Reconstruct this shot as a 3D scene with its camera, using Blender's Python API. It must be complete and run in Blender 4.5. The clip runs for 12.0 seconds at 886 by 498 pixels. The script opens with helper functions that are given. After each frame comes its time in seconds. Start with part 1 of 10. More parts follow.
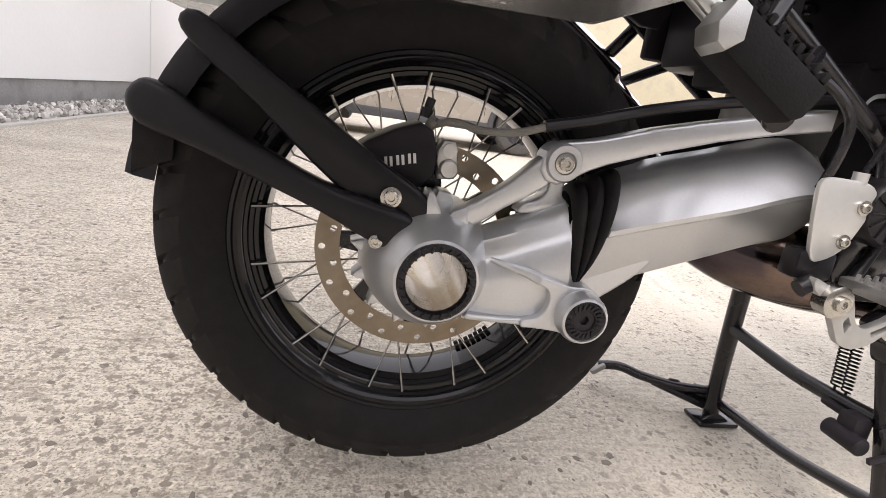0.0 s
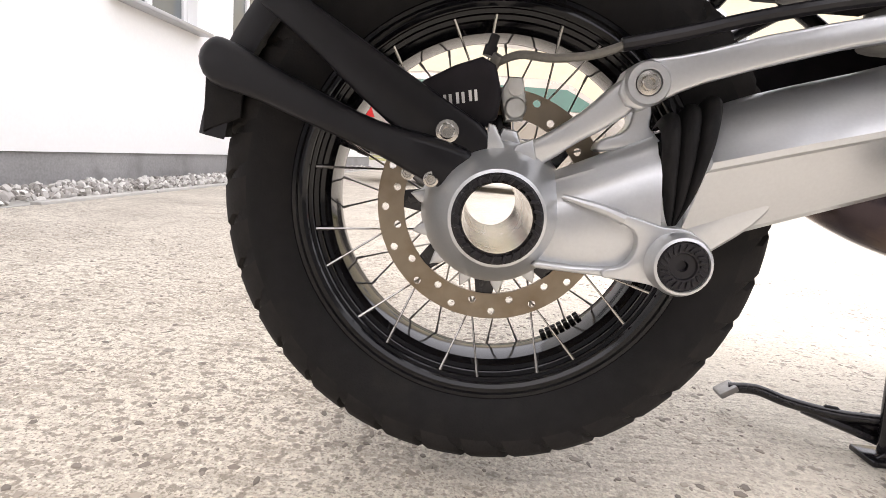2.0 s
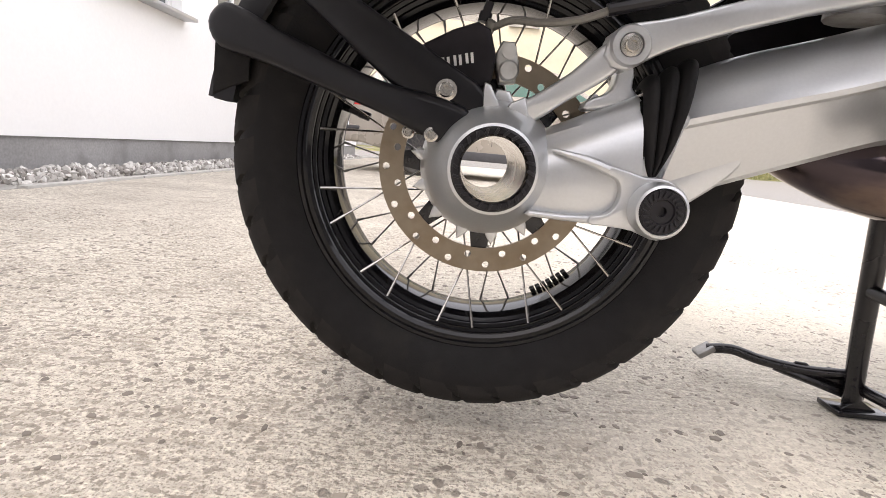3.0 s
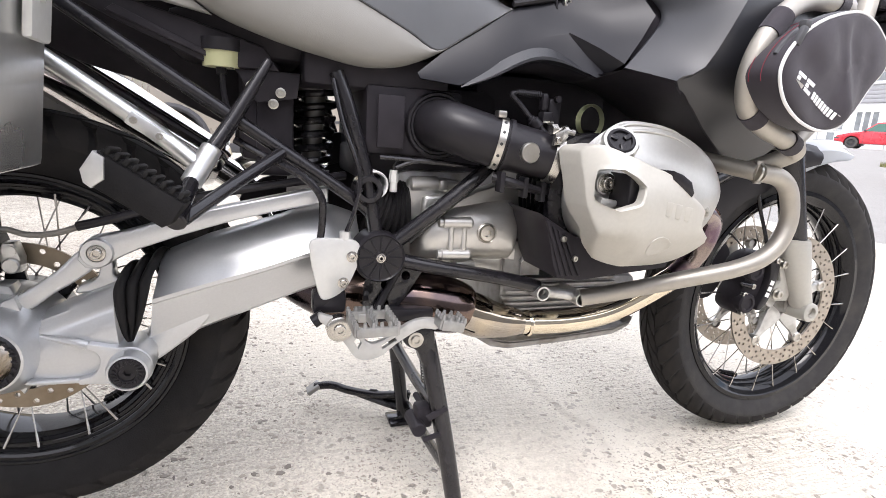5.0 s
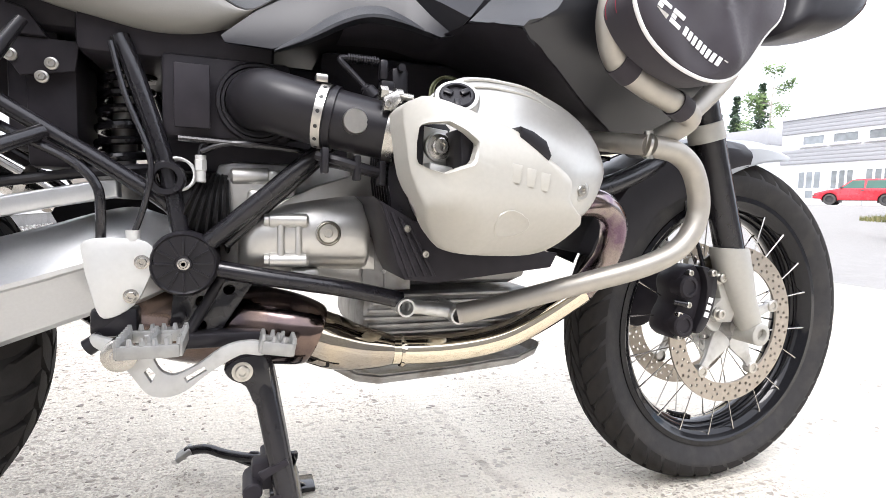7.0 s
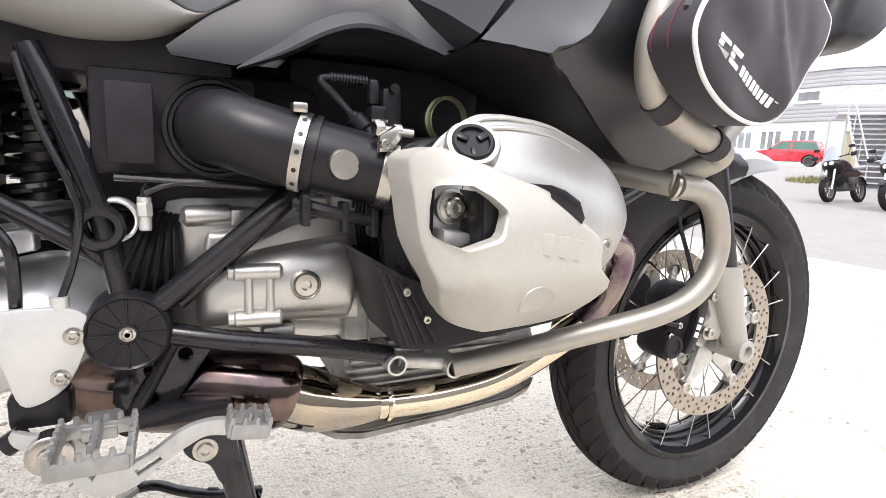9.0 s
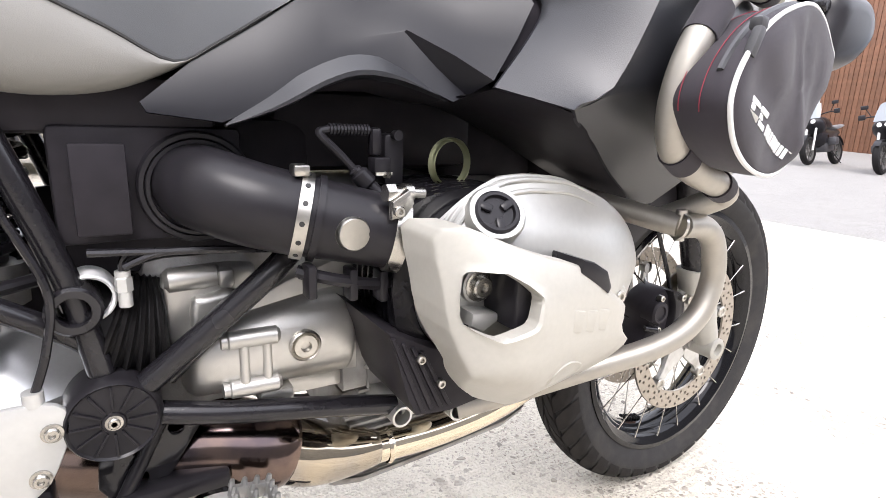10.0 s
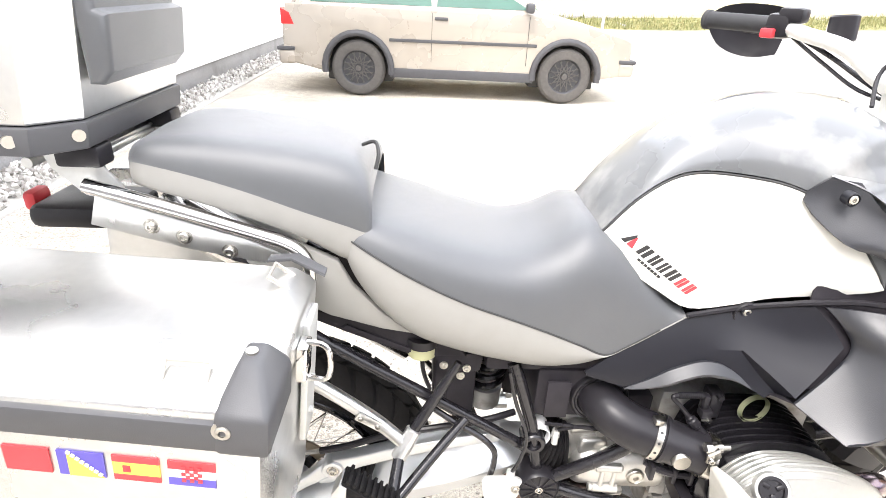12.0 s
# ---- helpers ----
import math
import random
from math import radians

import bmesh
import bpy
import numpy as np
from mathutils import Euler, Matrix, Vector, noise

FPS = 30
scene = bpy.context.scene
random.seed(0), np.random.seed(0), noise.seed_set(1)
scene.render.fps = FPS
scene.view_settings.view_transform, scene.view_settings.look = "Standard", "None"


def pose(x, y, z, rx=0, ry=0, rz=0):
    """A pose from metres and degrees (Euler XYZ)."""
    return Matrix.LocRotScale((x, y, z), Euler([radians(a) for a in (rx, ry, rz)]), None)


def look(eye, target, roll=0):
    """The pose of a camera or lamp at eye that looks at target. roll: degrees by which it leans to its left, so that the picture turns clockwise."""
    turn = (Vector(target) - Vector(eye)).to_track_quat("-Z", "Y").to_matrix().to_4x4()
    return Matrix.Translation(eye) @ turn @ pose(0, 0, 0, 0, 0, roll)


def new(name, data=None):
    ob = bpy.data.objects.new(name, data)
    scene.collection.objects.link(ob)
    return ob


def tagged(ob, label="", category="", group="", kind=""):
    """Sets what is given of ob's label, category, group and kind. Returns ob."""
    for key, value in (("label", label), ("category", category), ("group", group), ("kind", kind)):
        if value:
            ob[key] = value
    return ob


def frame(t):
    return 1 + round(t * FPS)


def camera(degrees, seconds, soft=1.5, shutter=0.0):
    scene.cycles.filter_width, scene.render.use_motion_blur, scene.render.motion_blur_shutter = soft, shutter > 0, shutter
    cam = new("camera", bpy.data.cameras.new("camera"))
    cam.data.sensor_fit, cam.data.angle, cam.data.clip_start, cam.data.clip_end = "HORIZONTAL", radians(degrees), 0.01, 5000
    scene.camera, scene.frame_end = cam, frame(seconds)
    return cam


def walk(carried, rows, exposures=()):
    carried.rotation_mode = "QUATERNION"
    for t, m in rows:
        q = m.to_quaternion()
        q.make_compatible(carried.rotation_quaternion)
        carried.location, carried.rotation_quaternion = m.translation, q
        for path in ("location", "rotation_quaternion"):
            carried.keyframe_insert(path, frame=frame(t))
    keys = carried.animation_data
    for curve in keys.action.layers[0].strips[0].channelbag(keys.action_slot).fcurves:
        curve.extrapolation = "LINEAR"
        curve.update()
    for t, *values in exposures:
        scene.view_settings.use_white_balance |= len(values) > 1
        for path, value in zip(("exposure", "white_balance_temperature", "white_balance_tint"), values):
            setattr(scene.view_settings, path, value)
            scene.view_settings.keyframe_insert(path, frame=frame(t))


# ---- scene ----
cam = camera(78.8, 12.0, soft=0.85)
PATH = [
    (0, (-0.098, -0.66, 0.531), (0.278, 1.234, 0.01), 8.7),
    (0.5, (-0.02, -0.659, 0.465), (0.076, 1.293, 0.044), 6.9),
    (1, (0.027, -0.63, 0.457), (0.006, 1.339, 0.104), 5.6),
    (1.5, (0.056, -0.621, 0.462), (-0.007, 1.349, 0.118), 5.1),
    (2, (-0.024, -0.631, 0.408), (-0.111, 1.338, 0.07), 5.0),
    (2.5, (-0.066, -0.651, 0.348), (-0.14, 1.318, 0.005), 5.2),
    (4.5, (0.249, -0.859, 0.612), (0.659, 1.044, 0.156), 3.9),
    (5, (0.321, -0.936, 0.68), (0.988, 0.899, 0.249), 3.8),
    (5.5, (0.387, -0.944, 0.709), (1.167, 0.866, 0.37), 2.8),
    (6, (0.43, -0.956, 0.694), (1.181, 0.882, 0.452), 2.1),
    (6.5, (0.559, -0.925, 0.593), (1.249, 0.945, 0.431), 1.6),
    (8.5, (0.585, -0.744, 0.544), (1.316, 1.101, 0.294), 2.7),
    (9, (0.555, -0.742, 0.665), (1.427, 1.028, 0.337), 2.5),
    (9.5, (0.532, -0.691, 0.733), (1.527, 0.995, 0.323), 2.1),
    (10, (0.518, -0.664, 0.756), (1.559, 0.975, 0.277), 2.2),
    (10.5, (0.499, -0.661, 0.753), (1.45, 0.993, 0.152), 3.2),
    (11, (0.381, -0.698, 0.87), (1.165, 0.989, 0.135), 4.7),
    (11.5, (0.298, -0.868, 1.176), (0.784, 0.886, 0.346), 4.4),
    (12, (0.278, -0.846, 1.31), (0.359, 0.948, 0.43), 2.6),
]
EXPOSURES = [(0.0, 0.6, 6650, 17), (0.5, 0.9, 6650, 16), (1.2, 1.0, 6650, 16), (2.0, 0.95, 6650, 16), (2.7, 0.86, 6650, 16), (4.4, 0.87, 6450, 16), (5.5, 1.15, 6100, 14), (6.5, 1.2, 6100, 13), (8.5, 1.07, 6350, 14), (9.5, 1.11, 6250, 15), (10.8, 1.36, 6250, 14), (11.5, 1.62, 6250, 13), (12.0, 1.8, 6400, 12)]
walk(cam, [(t, look(eye, target, roll)) for t, eye, target, roll in PATH], EXPOSURES)

# ================= light =================
world = bpy.data.worlds.new("overcast_sky")
scene.world = world
world.use_nodes = True
wt = world.node_tree
wt.nodes.clear()
sky = wt.nodes.new("ShaderNodeTexSky")
sky.sky_type, sky.sun_disc = "NISHITA", False
SUN_EL, SUN_AZ = radians(58), radians(215)
sky.sun_elevation, sky.sun_rotation = SUN_EL, SUN_AZ
sky.air_density, sky.dust_density, sky.ozone_density = 1.0, 6.0, 1.0
cloud = wt.nodes.new("ShaderNodeMix")
cloud.data_type = "RGBA"
cloud.inputs[0].default_value = 0.72
cloud.inputs[7].default_value = (13.0, 13.2, 13.6, 1)
backg = wt.nodes.new("ShaderNodeBackground")
backg.inputs["Strength"].default_value = 0.12
wout = wt.nodes.new("ShaderNodeOutputWorld")
wt.links.new(sky.outputs[0], cloud.inputs[6])
wt.links.new(cloud.outputs[2], backg.inputs["Color"])
wt.links.new(backg.outputs[0], wout.inputs[0])
sun_data = bpy.data.lights.new("sun", "SUN")
sun_data.energy, sun_data.angle, sun_data.color = 1.3, radians(25), (1.0, 0.97, 0.92)
sun = new("sun", sun_data)
SUN_DIR = Vector((math.sin(SUN_AZ) * math.cos(SUN_EL), math.cos(SUN_AZ) * math.cos(SUN_EL), math.sin(SUN_EL)))
sun.matrix_world = look(SUN_DIR * 30, (0, 0, 0))


# ================= materials =================
def mat(name, col, rough=0.5, metal=0.0, var=0.12, scale=30.0, bump=0.0, bscale=None, coat=0.0, rvar=0.1, per=0.0, col2=None, fac2=(0.5, 0.7), scale2=3.0, spec=0.5, sheen=0.0):
    """A surface with colour and gloss that vary at two scales, fine relief, and wear in a second colour."""
    m = bpy.data.materials.new(name)
    m.use_nodes = True
    t = m.node_tree
    N, L = t.nodes.new, t.links.new
    b = t.nodes["Principled BSDF"]
    b.inputs["Metallic"].default_value = metal
    b.inputs["Specular IOR Level"].default_value = spec
    b.inputs["Coat Weight"].default_value = coat
    b.inputs["Coat Roughness"].default_value = 0.08
    if sheen:
        b.inputs["Sheen Weight"].default_value = sheen
    co = N("ShaderNodeTexCoord")
    n1, n2 = N("ShaderNodeTexNoise"), N("ShaderNodeTexNoise")
    n1.inputs["Scale"].default_value, n1.inputs["Detail"].default_value = scale, 6
    n2.inputs["Scale"].default_value, n2.inputs["Detail"].default_value = scale2, 5
    for n in (n1, n2):
        L(co.outputs["Object"], n.inputs["Vector"])
    add = N("ShaderNodeMath")
    add.operation = "ADD"
    L(n1.outputs["Fac"], add.inputs[0])
    L(n2.outputs["Fac"], add.inputs[1])
    last = add.outputs[0]
    if per:
        inf = N("ShaderNodeObjectInfo")
        mul = N("ShaderNodeMath")
        mul.operation, mul.inputs[1].default_value = "MULTIPLY_ADD", per
        L(inf.outputs["Random"], mul.inputs[0])
        L(last, mul.inputs[2])
        last = mul.outputs[0]
    ramp = N("ShaderNodeMapRange")
    ramp.inputs["From Min"].default_value, ramp.inputs["From Max"].default_value = 0.6, 1.4 + per
    ramp.inputs["To Min"].default_value, ramp.inputs["To Max"].default_value = 1 - var, 1 + var
    L(last, ramp.inputs["Value"])
    val = N("ShaderNodeVectorMath")
    val.operation = "SCALE"
    val.inputs[0].default_value = col[:3]
    L(ramp.outputs[0], val.inputs["Scale"])
    colour = val.outputs[0]
    if col2:
        r2 = N("ShaderNodeMapRange")
        r2.inputs["From Min"].default_value, r2.inputs["From Max"].default_value = fac2
        n3 = N("ShaderNodeTexNoise")
        n3.inputs["Scale"].default_value, n3.inputs["Detail"].default_value = scale2 * 2.3, 8
        L(co.outputs["Object"], n3.inputs["Vector"])
        L(n3.outputs["Fac"], r2.inputs["Value"])
        mx = N("ShaderNodeMix")
        mx.data_type = "RGBA"
        L(r2.outputs[0], mx.inputs[0])
        L(colour, mx.inputs[6])
        mx.inputs[7].default_value = (*col2, 1)
        colour = mx.outputs[2]
    L(colour, b.inputs["Base Color"])
    rr = N("ShaderNodeMapRange")
    rr.inputs["From Min"].default_value, rr.inputs["From Max"].default_value = 0.3, 0.7
    rr.inputs["To Min"].default_value, rr.inputs["To Max"].default_value = max(0.02, rough - rvar), min(1, rough + rvar)
    L(n2.outputs["Fac"], rr.inputs["Value"])
    L(rr.outputs[0], b.inputs["Roughness"])
    if bump:
        nb = N("ShaderNodeTexNoise")
        nb.inputs["Scale"].default_value, nb.inputs["Detail"].default_value = bscale or scale * 4, 4
        L(co.outputs["Object"], nb.inputs["Vector"])
        bp = N("ShaderNodeBump")
        bp.inputs["Strength"].default_value, bp.inputs["Distance"].default_value = min(1, bump * 200), 0.002
        L(nb.outputs["Fac"], bp.inputs["Height"])
        L(bp.outputs[0], b.inputs["Normal"])
    return m


def glass(name, col, rough=0.03):
    m = bpy.data.materials.new(name)
    m.use_nodes = True
    b = m.node_tree.nodes["Principled BSDF"]
    b.inputs["Base Color"].default_value = (*col, 1)
    b.inputs["Transmission Weight"].default_value = 1.0
    b.inputs["Roughness"].default_value = rough
    b.inputs["IOR"].default_value = 1.3
    return m


M = {}
M["rubber"] = mat("tyre_rubber", (0.0125, 0.0118, 0.0122), 0.62, spec=0.15, var=0.25, scale=60, bump=0.0012, bscale=400, col2=(0.022, 0.020, 0.018), fac2=(0.55, 0.85), scale2=8)
M["dustyrubber"] = mat("dusty_tyre_rubber", (0.030, 0.029, 0.0295), 0.75, spec=0.25, var=0.25, scale=60, bump=0.0012, bscale=400, col2=(0.06, 0.055, 0.05), fac2=(0.5, 0.85), scale2=8)
M["pedal"] = mat("dull_pedal_aluminium", (0.50, 0.50, 0.49), 0.45, metal=0.55, var=0.1, scale=90, col2=(0.34, 0.33, 0.31), fac2=(0.55, 0.8), scale2=14)
M["pegmetal"] = mat("worn_footrest_metal", (0.36, 0.36, 0.35), 0.42, metal=0.75, var=0.2, scale=80, bump=0.0007, bscale=700)
M["tread"] = mat("worn_tread_rubber", (0.020, 0.0185, 0.018), 0.75, spec=0.15, var=0.25, scale=60, bump=0.0012, bscale=300, per=0.25, col2=(0.034, 0.030, 0.026), fac2=(0.5, 0.8), scale2=9)
M["plastic"] = mat("black_satin_plastic", (0.0165, 0.0152, 0.0178), 0.33, spec=0.27, var=0.25, scale=40, bump=0.0002, bscale=1400, rvar=0.08)
M["matteblack"] = mat("matte_black_plastic", (0.0260, 0.0235, 0.0275), 0.45, spec=0.12, var=0.3, scale=40, bump=0.0003, bscale=1200, rvar=0.08)
M["mudblack"] = mat("black_moulded_plastic", (0.0110, 0.0105, 0.0130), 0.36, spec=0.25, var=0.25, scale=40, bump=0.0003, bscale=1200, rvar=0.08)
M["fairing"] = mat("dark_grey_grained_plastic", (0.0180, 0.0186, 0.0225), 0.40, spec=0.62, var=0.12, scale=20, bump=0.0006, bscale=1000, rvar=0.05)
M["sidepanel"] = mat("dark_grey_smooth_plastic", (0.0105, 0.0105, 0.0140), 0.35, spec=0.28, var=0.12, scale=20, bump=0.0001, bscale=1000, rvar=0.05)
M["frame"] = mat("black_powder_coat", (0.0135, 0.0126, 0.0150), 0.21, spec=0.42, var=0.2, scale=50, bump=0.0002, bscale=600, coat=0.1)
M["silver"] = mat("silver_paint", (0.58, 0.59, 0.60), 0.31, metal=0.68, var=0.05, scale=300, scale2=6, rvar=0.03)
M["cast"] = mat("cast_aluminium", (0.60, 0.60, 0.585), 0.38, metal=0.75, var=0.12, scale=80, bump=0.0007, bscale=700, col2=(0.28, 0.26, 0.23), fac2=(0.58, 0.85), scale2=9)
M["castgrey"] = mat("dull_crankcase_casting", (0.34, 0.335, 0.325), 0.5, metal=0.7, var=0.2, scale=60, bump=0.001, bscale=500, col2=(0.14, 0.12, 0.1), fac2=(0.5, 0.8), scale2=12)
M["gearcase"] = mat("satin_gearbox_casting", (0.53, 0.52, 0.495), 0.33, metal=0.8, var=0.05, scale=160, bump=0.0004, bscale=900, scale2=6, rvar=0.05)
M["chrome"] = mat("chrome", (0.68, 0.67, 0.66), 0.10, metal=1.0, var=0.03, rvar=0.05)
M["steel"] = mat("brushed_steel_tube", (0.42, 0.395, 0.35), 0.48, metal=0.7, var=0.08, scale=90, bump=0.0003, bscale=900)
M["bolt"] = mat("zinc_bolt", (0.52, 0.5, 0.46), 0.3, metal=1.0, var=0.15, scale=120)
M["spoke"] = mat("steel_spoke", (0.50, 0.48, 0.45), 0.25, metal=1.0, var=0.08)
M["disc"] = mat("worn_brake_disc", (0.27, 0.225, 0.17), 0.4, metal=0.85, var=0.15, scale=60, col2=(0.21, 0.155, 0.10), fac2=(0.5, 0.75), scale2=10)
M["axle"] = mat("turned_steel_axle", (0.52, 0.48, 0.43), 0.22, metal=1.0, var=0.15, scale=25, scale2=14)
M["fdisc"] = mat("front_brake_disc", (0.40, 0.36, 0.31), 0.36, metal=0.85, var=0.12, scale=60)
M["rim"] = mat("black_gloss_rim", (0.006, 0.006, 0.0075), 0.09, rvar=0.03, var=0.2, scale=40, spec=0.24, coat=0.15)
M["cover"] = mat("pale_painted_head_guard", (0.455, 0.438, 0.392), 0.40, metal=0.2, var=0.05, scale=200, bump=0.0002, bscale=1600, scale2=5, rvar=0.06)
M["headcover"] = mat("satin_cast_valve_cover", (0.50, 0.495, 0.47), 0.36, metal=0.65, var=0.06, scale=150, bump=0.0003, bscale=1200, scale2=7)
M["forkgrey"] = mat("pale_grey_fork_paint", (0.41, 0.40, 0.365), 0.40, metal=0.3, var=0.05, scale=150, bump=0.0003, bscale=900)
M["guardplate"] = mat("satin_silver_plate", (0.62, 0.62, 0.6), 0.42, metal=0.5, var=0.05, scale=150)
M["seat"] = mat("dark_grey_seat_vinyl", (0.057, 0.060, 0.065), 0.42, spec=0.8, sheen=0.3, var=0.08, scale=30, bump=0.0010, bscale=2000)
M["seatlight"] = mat("light_grey_seat_vinyl", (0.240, 0.234, 0.218), 0.5, var=0.06, scale=30, bump=0.0008, bscale=1100)
M["seam"] = mat("black_seam_thread", (0.03, 0.03, 0.03), 0.7)
M["tank"] = mat("cream_white_paint", (0.66, 0.65, 0.60), 0.25, var=0.02, scale=10, coat=0.7, rvar=0.03)
# the paler patches put cloudy reflections into the slate paint colour
M["tankdark"] = mat("slate_grey_paint", (0.12, 0.125, 0.13), 0.3, metal=0.2, var=0.08, scale=14, coat=0.7, col2=(0.26, 0.26, 0.25), fac2=(0.52, 0.72), scale2=5)
M["bag"] = mat("black_nylon_fabric", (0.026, 0.021, 0.028), 0.8, var=0.15, scale=25, bump=0.001, bscale=1500, sheen=0.1)
M["piping"] = mat("white_piping", (0.75, 0.75, 0.74), 0.6, var=0.04)
M["redthread"] = mat("dark_red_stitching", (0.25, 0.02, 0.04), 0.7)
M["aluminium"] = mat("brushed_aluminium_sheet", (0.68, 0.68, 0.67), 0.30, metal=0.9, var=0.06, scale=60, bump=0.0002, bscale=700, scale2=4)
M["casecap"] = mat("grey_plastic_corner", (0.06, 0.06, 0.064), 0.5, var=0.1, scale=30, bump=0.0006, bscale=800)
M["white"] = mat("white_print", (0.8, 0.8, 0.8), 0.5, var=0.02)
M["black"] = mat("black_print", (0.02, 0.02, 0.02), 0.5, var=0.05)
M["red"] = mat("red_print", (0.6, 0.04, 0.05), 0.45, var=0.03)
M["blue"] = mat("blue_print", (0.09, 0.07, 0.36), 0.45, var=0.03)
M["yellow"] = mat("yellow_print", (0.75, 0.55, 0.08), 0.45, var=0.03)
M["fendertip"] = mat("pale_silver_mudguard_paint", (0.40, 0.41, 0.42), 0.35, metal=0.3, var=0.05, scale=20)
M["grip"] = mat("grip_rubber", (0.025, 0.025, 0.027), 0.7, var=0.2, bump=0.001, bscale=500)
M["fluid"] = mat("brake_fluid_bottle", (0.42, 0.42, 0.24), 0.35, var=0.1)
M["oring"] = mat("yellowed_seal", (0.30, 0.31, 0.19), 0.5, var=0.15)
M["exhaust"] = mat("heat_tinted_exhaust", (0.74, 0.66, 0.52), 0.045, metal=1.0, var=0.06, scale=7, scale2=4, col2=(0.62, 0.46, 0.24), fac2=(0.58, 0.8), rvar=0.03)
M["exhaustblack"] = mat("smoked_chrome_exhaust", (0.38, 0.345, 0.30), 0.04, metal=1.0, var=0.10, scale=9, scale2=5, col2=(0.56, 0.47, 0.33), fac2=(0.5, 0.8), rvar=0.03)
M["exhaustdark"] = mat("blued_exhaust", (0.17, 0.125, 0.105), 0.16, metal=1.0, var=0.3, scale=12, scale2=6, col2=(0.075, 0.060, 0.066), fac2=(0.42, 0.62))
M["exhausttint"] = mat("purple_tinted_exhaust", (0.27, 0.225, 0.205), 0.2, metal=1.0, var=0.2, scale=12, scale2=14, col2=(0.15, 0.10, 0.135), fac2=(0.42, 0.62))
M["hose"] = mat("grey_brake_hose", (0.2, 0.19, 0.17), 0.5, var=0.2, scale=200)


# ================= building tools =================
def catmull(pts, n=6, closed=False):
    """A smooth line through the given points."""
    P = [Vector(p) for p in pts]
    if len(P) < 3:
        return P
    out, m = [], len(P)
    for i in range(m if closed else m - 1):
        if closed:
            a, b, c, d = P[i - 1], P[i], P[(i + 1) % m], P[(i + 2) % m]
        else:
            a, b, c, d = P[max(i - 1, 0)], P[i], P[i + 1], P[min(i + 2, m - 1)]
        for k in range(n):
            t = k / n
            out.append(0.5 * (2 * b + (c - a) * t + (2 * a - 5 * b + 4 * c - d) * t * t + (3 * b - a - 3 * c + d) * t ** 3))
    if not closed:
        out.append(P[-1])
    return out


def tube(bm, pts, r, seg=10, n=6, smooth=True, closed=False, caps=True, inner=None):
    """A round bar or pipe along a line; r is one radius or one for each sampled place (a function of 0..1)."""
    P = catmull(pts, n, closed) if smooth else [Vector(p) for p in pts]
    tang = []
    for i in range(len(P)):
        if closed:
            d = P[(i + 1) % len(P)] - P[i - 1]
        else:
            d = P[min(i + 1, len(P) - 1)] - P[max(i - 1, 0)]
        tang.append(d.normalized())
    up = Vector((0, 0, 1)) if abs(tang[0].z) < 0.9 else Vector((1, 0, 0))
    u = tang[0].cross(up).normalized()
    rings = []
    for i, p in enumerate(P):
        u = (u - tang[i] * u.dot(tang[i])).normalized()
        v = tang[i].cross(u)
        rad = r(i / max(1, len(P) - 1)) if callable(r) else r
        rings.append([bm.verts.new(p + rad * (math.cos(a) * u + math.sin(a) * v)) for a in (2 * math.pi * k / seg for k in range(seg))])
    m = len(rings)
    for i in range(m if closed else m - 1):
        A, B = rings[i], rings[(i + 1) % m]
        for k in range(seg):
            bm.faces.new((A[k], A[(k + 1) % seg], B[(k + 1) % seg], B[k]))
    if caps and not closed:
        if inner:
            for R, i, s in ((rings[0], 0, 1), (rings[-1], -1, -1)):
                c = P[i]
                ins = [bm.verts.new(c + (w.co - c) * inner) for w in R]
                dep = [bm.verts.new(w.co + s * tang[i] * 0.03) for w in ins]
                for k in range(seg):
                    j = (k + 1) % seg
                    bm.faces.new((R[k], R[j], ins[j], ins[k]))
                    bm.faces.new((ins[k], ins[j], dep[j], dep[k]))
                bm.faces.new(dep)
        else:
            bm.faces.new(rings[0])
            bm.faces.new(rings[-1])
    return bm


def lathe(bm, prof, c=(0, 0, 0), axis="Y", seg=48, closed=False, cap=True):
    """A turned shape: prof is rows of (radius, place along the axis)."""
    C = Vector(c)
    rings = []
    for r, h in prof:
        ring = []
        for k in range(seg):
            a = 2 * math.pi * k / seg
            p, q = r * math.cos(a), r * math.sin(a)
            v = {"Y": (p, h, q), "X": (h, p, q), "Z": (p, q, h)}[axis]
            ring.append(bm.verts.new(C + Vector(v)))
        rings.append(ring)
    m = len(rings)
    for i in range(m if closed else m - 1):
        A, B = rings[i], rings[(i + 1) % m]
        for k in range(seg):
            j = (k + 1) % seg
            bm.faces.new((A[k], A[j], B[j], B[k]))
    if cap and not closed:
        for R, (r, h) in ((rings[0], prof[0]), (rings[-1], prof[-1])):
            if r > 1e-4:
                bm.faces.new(R)
    return bm


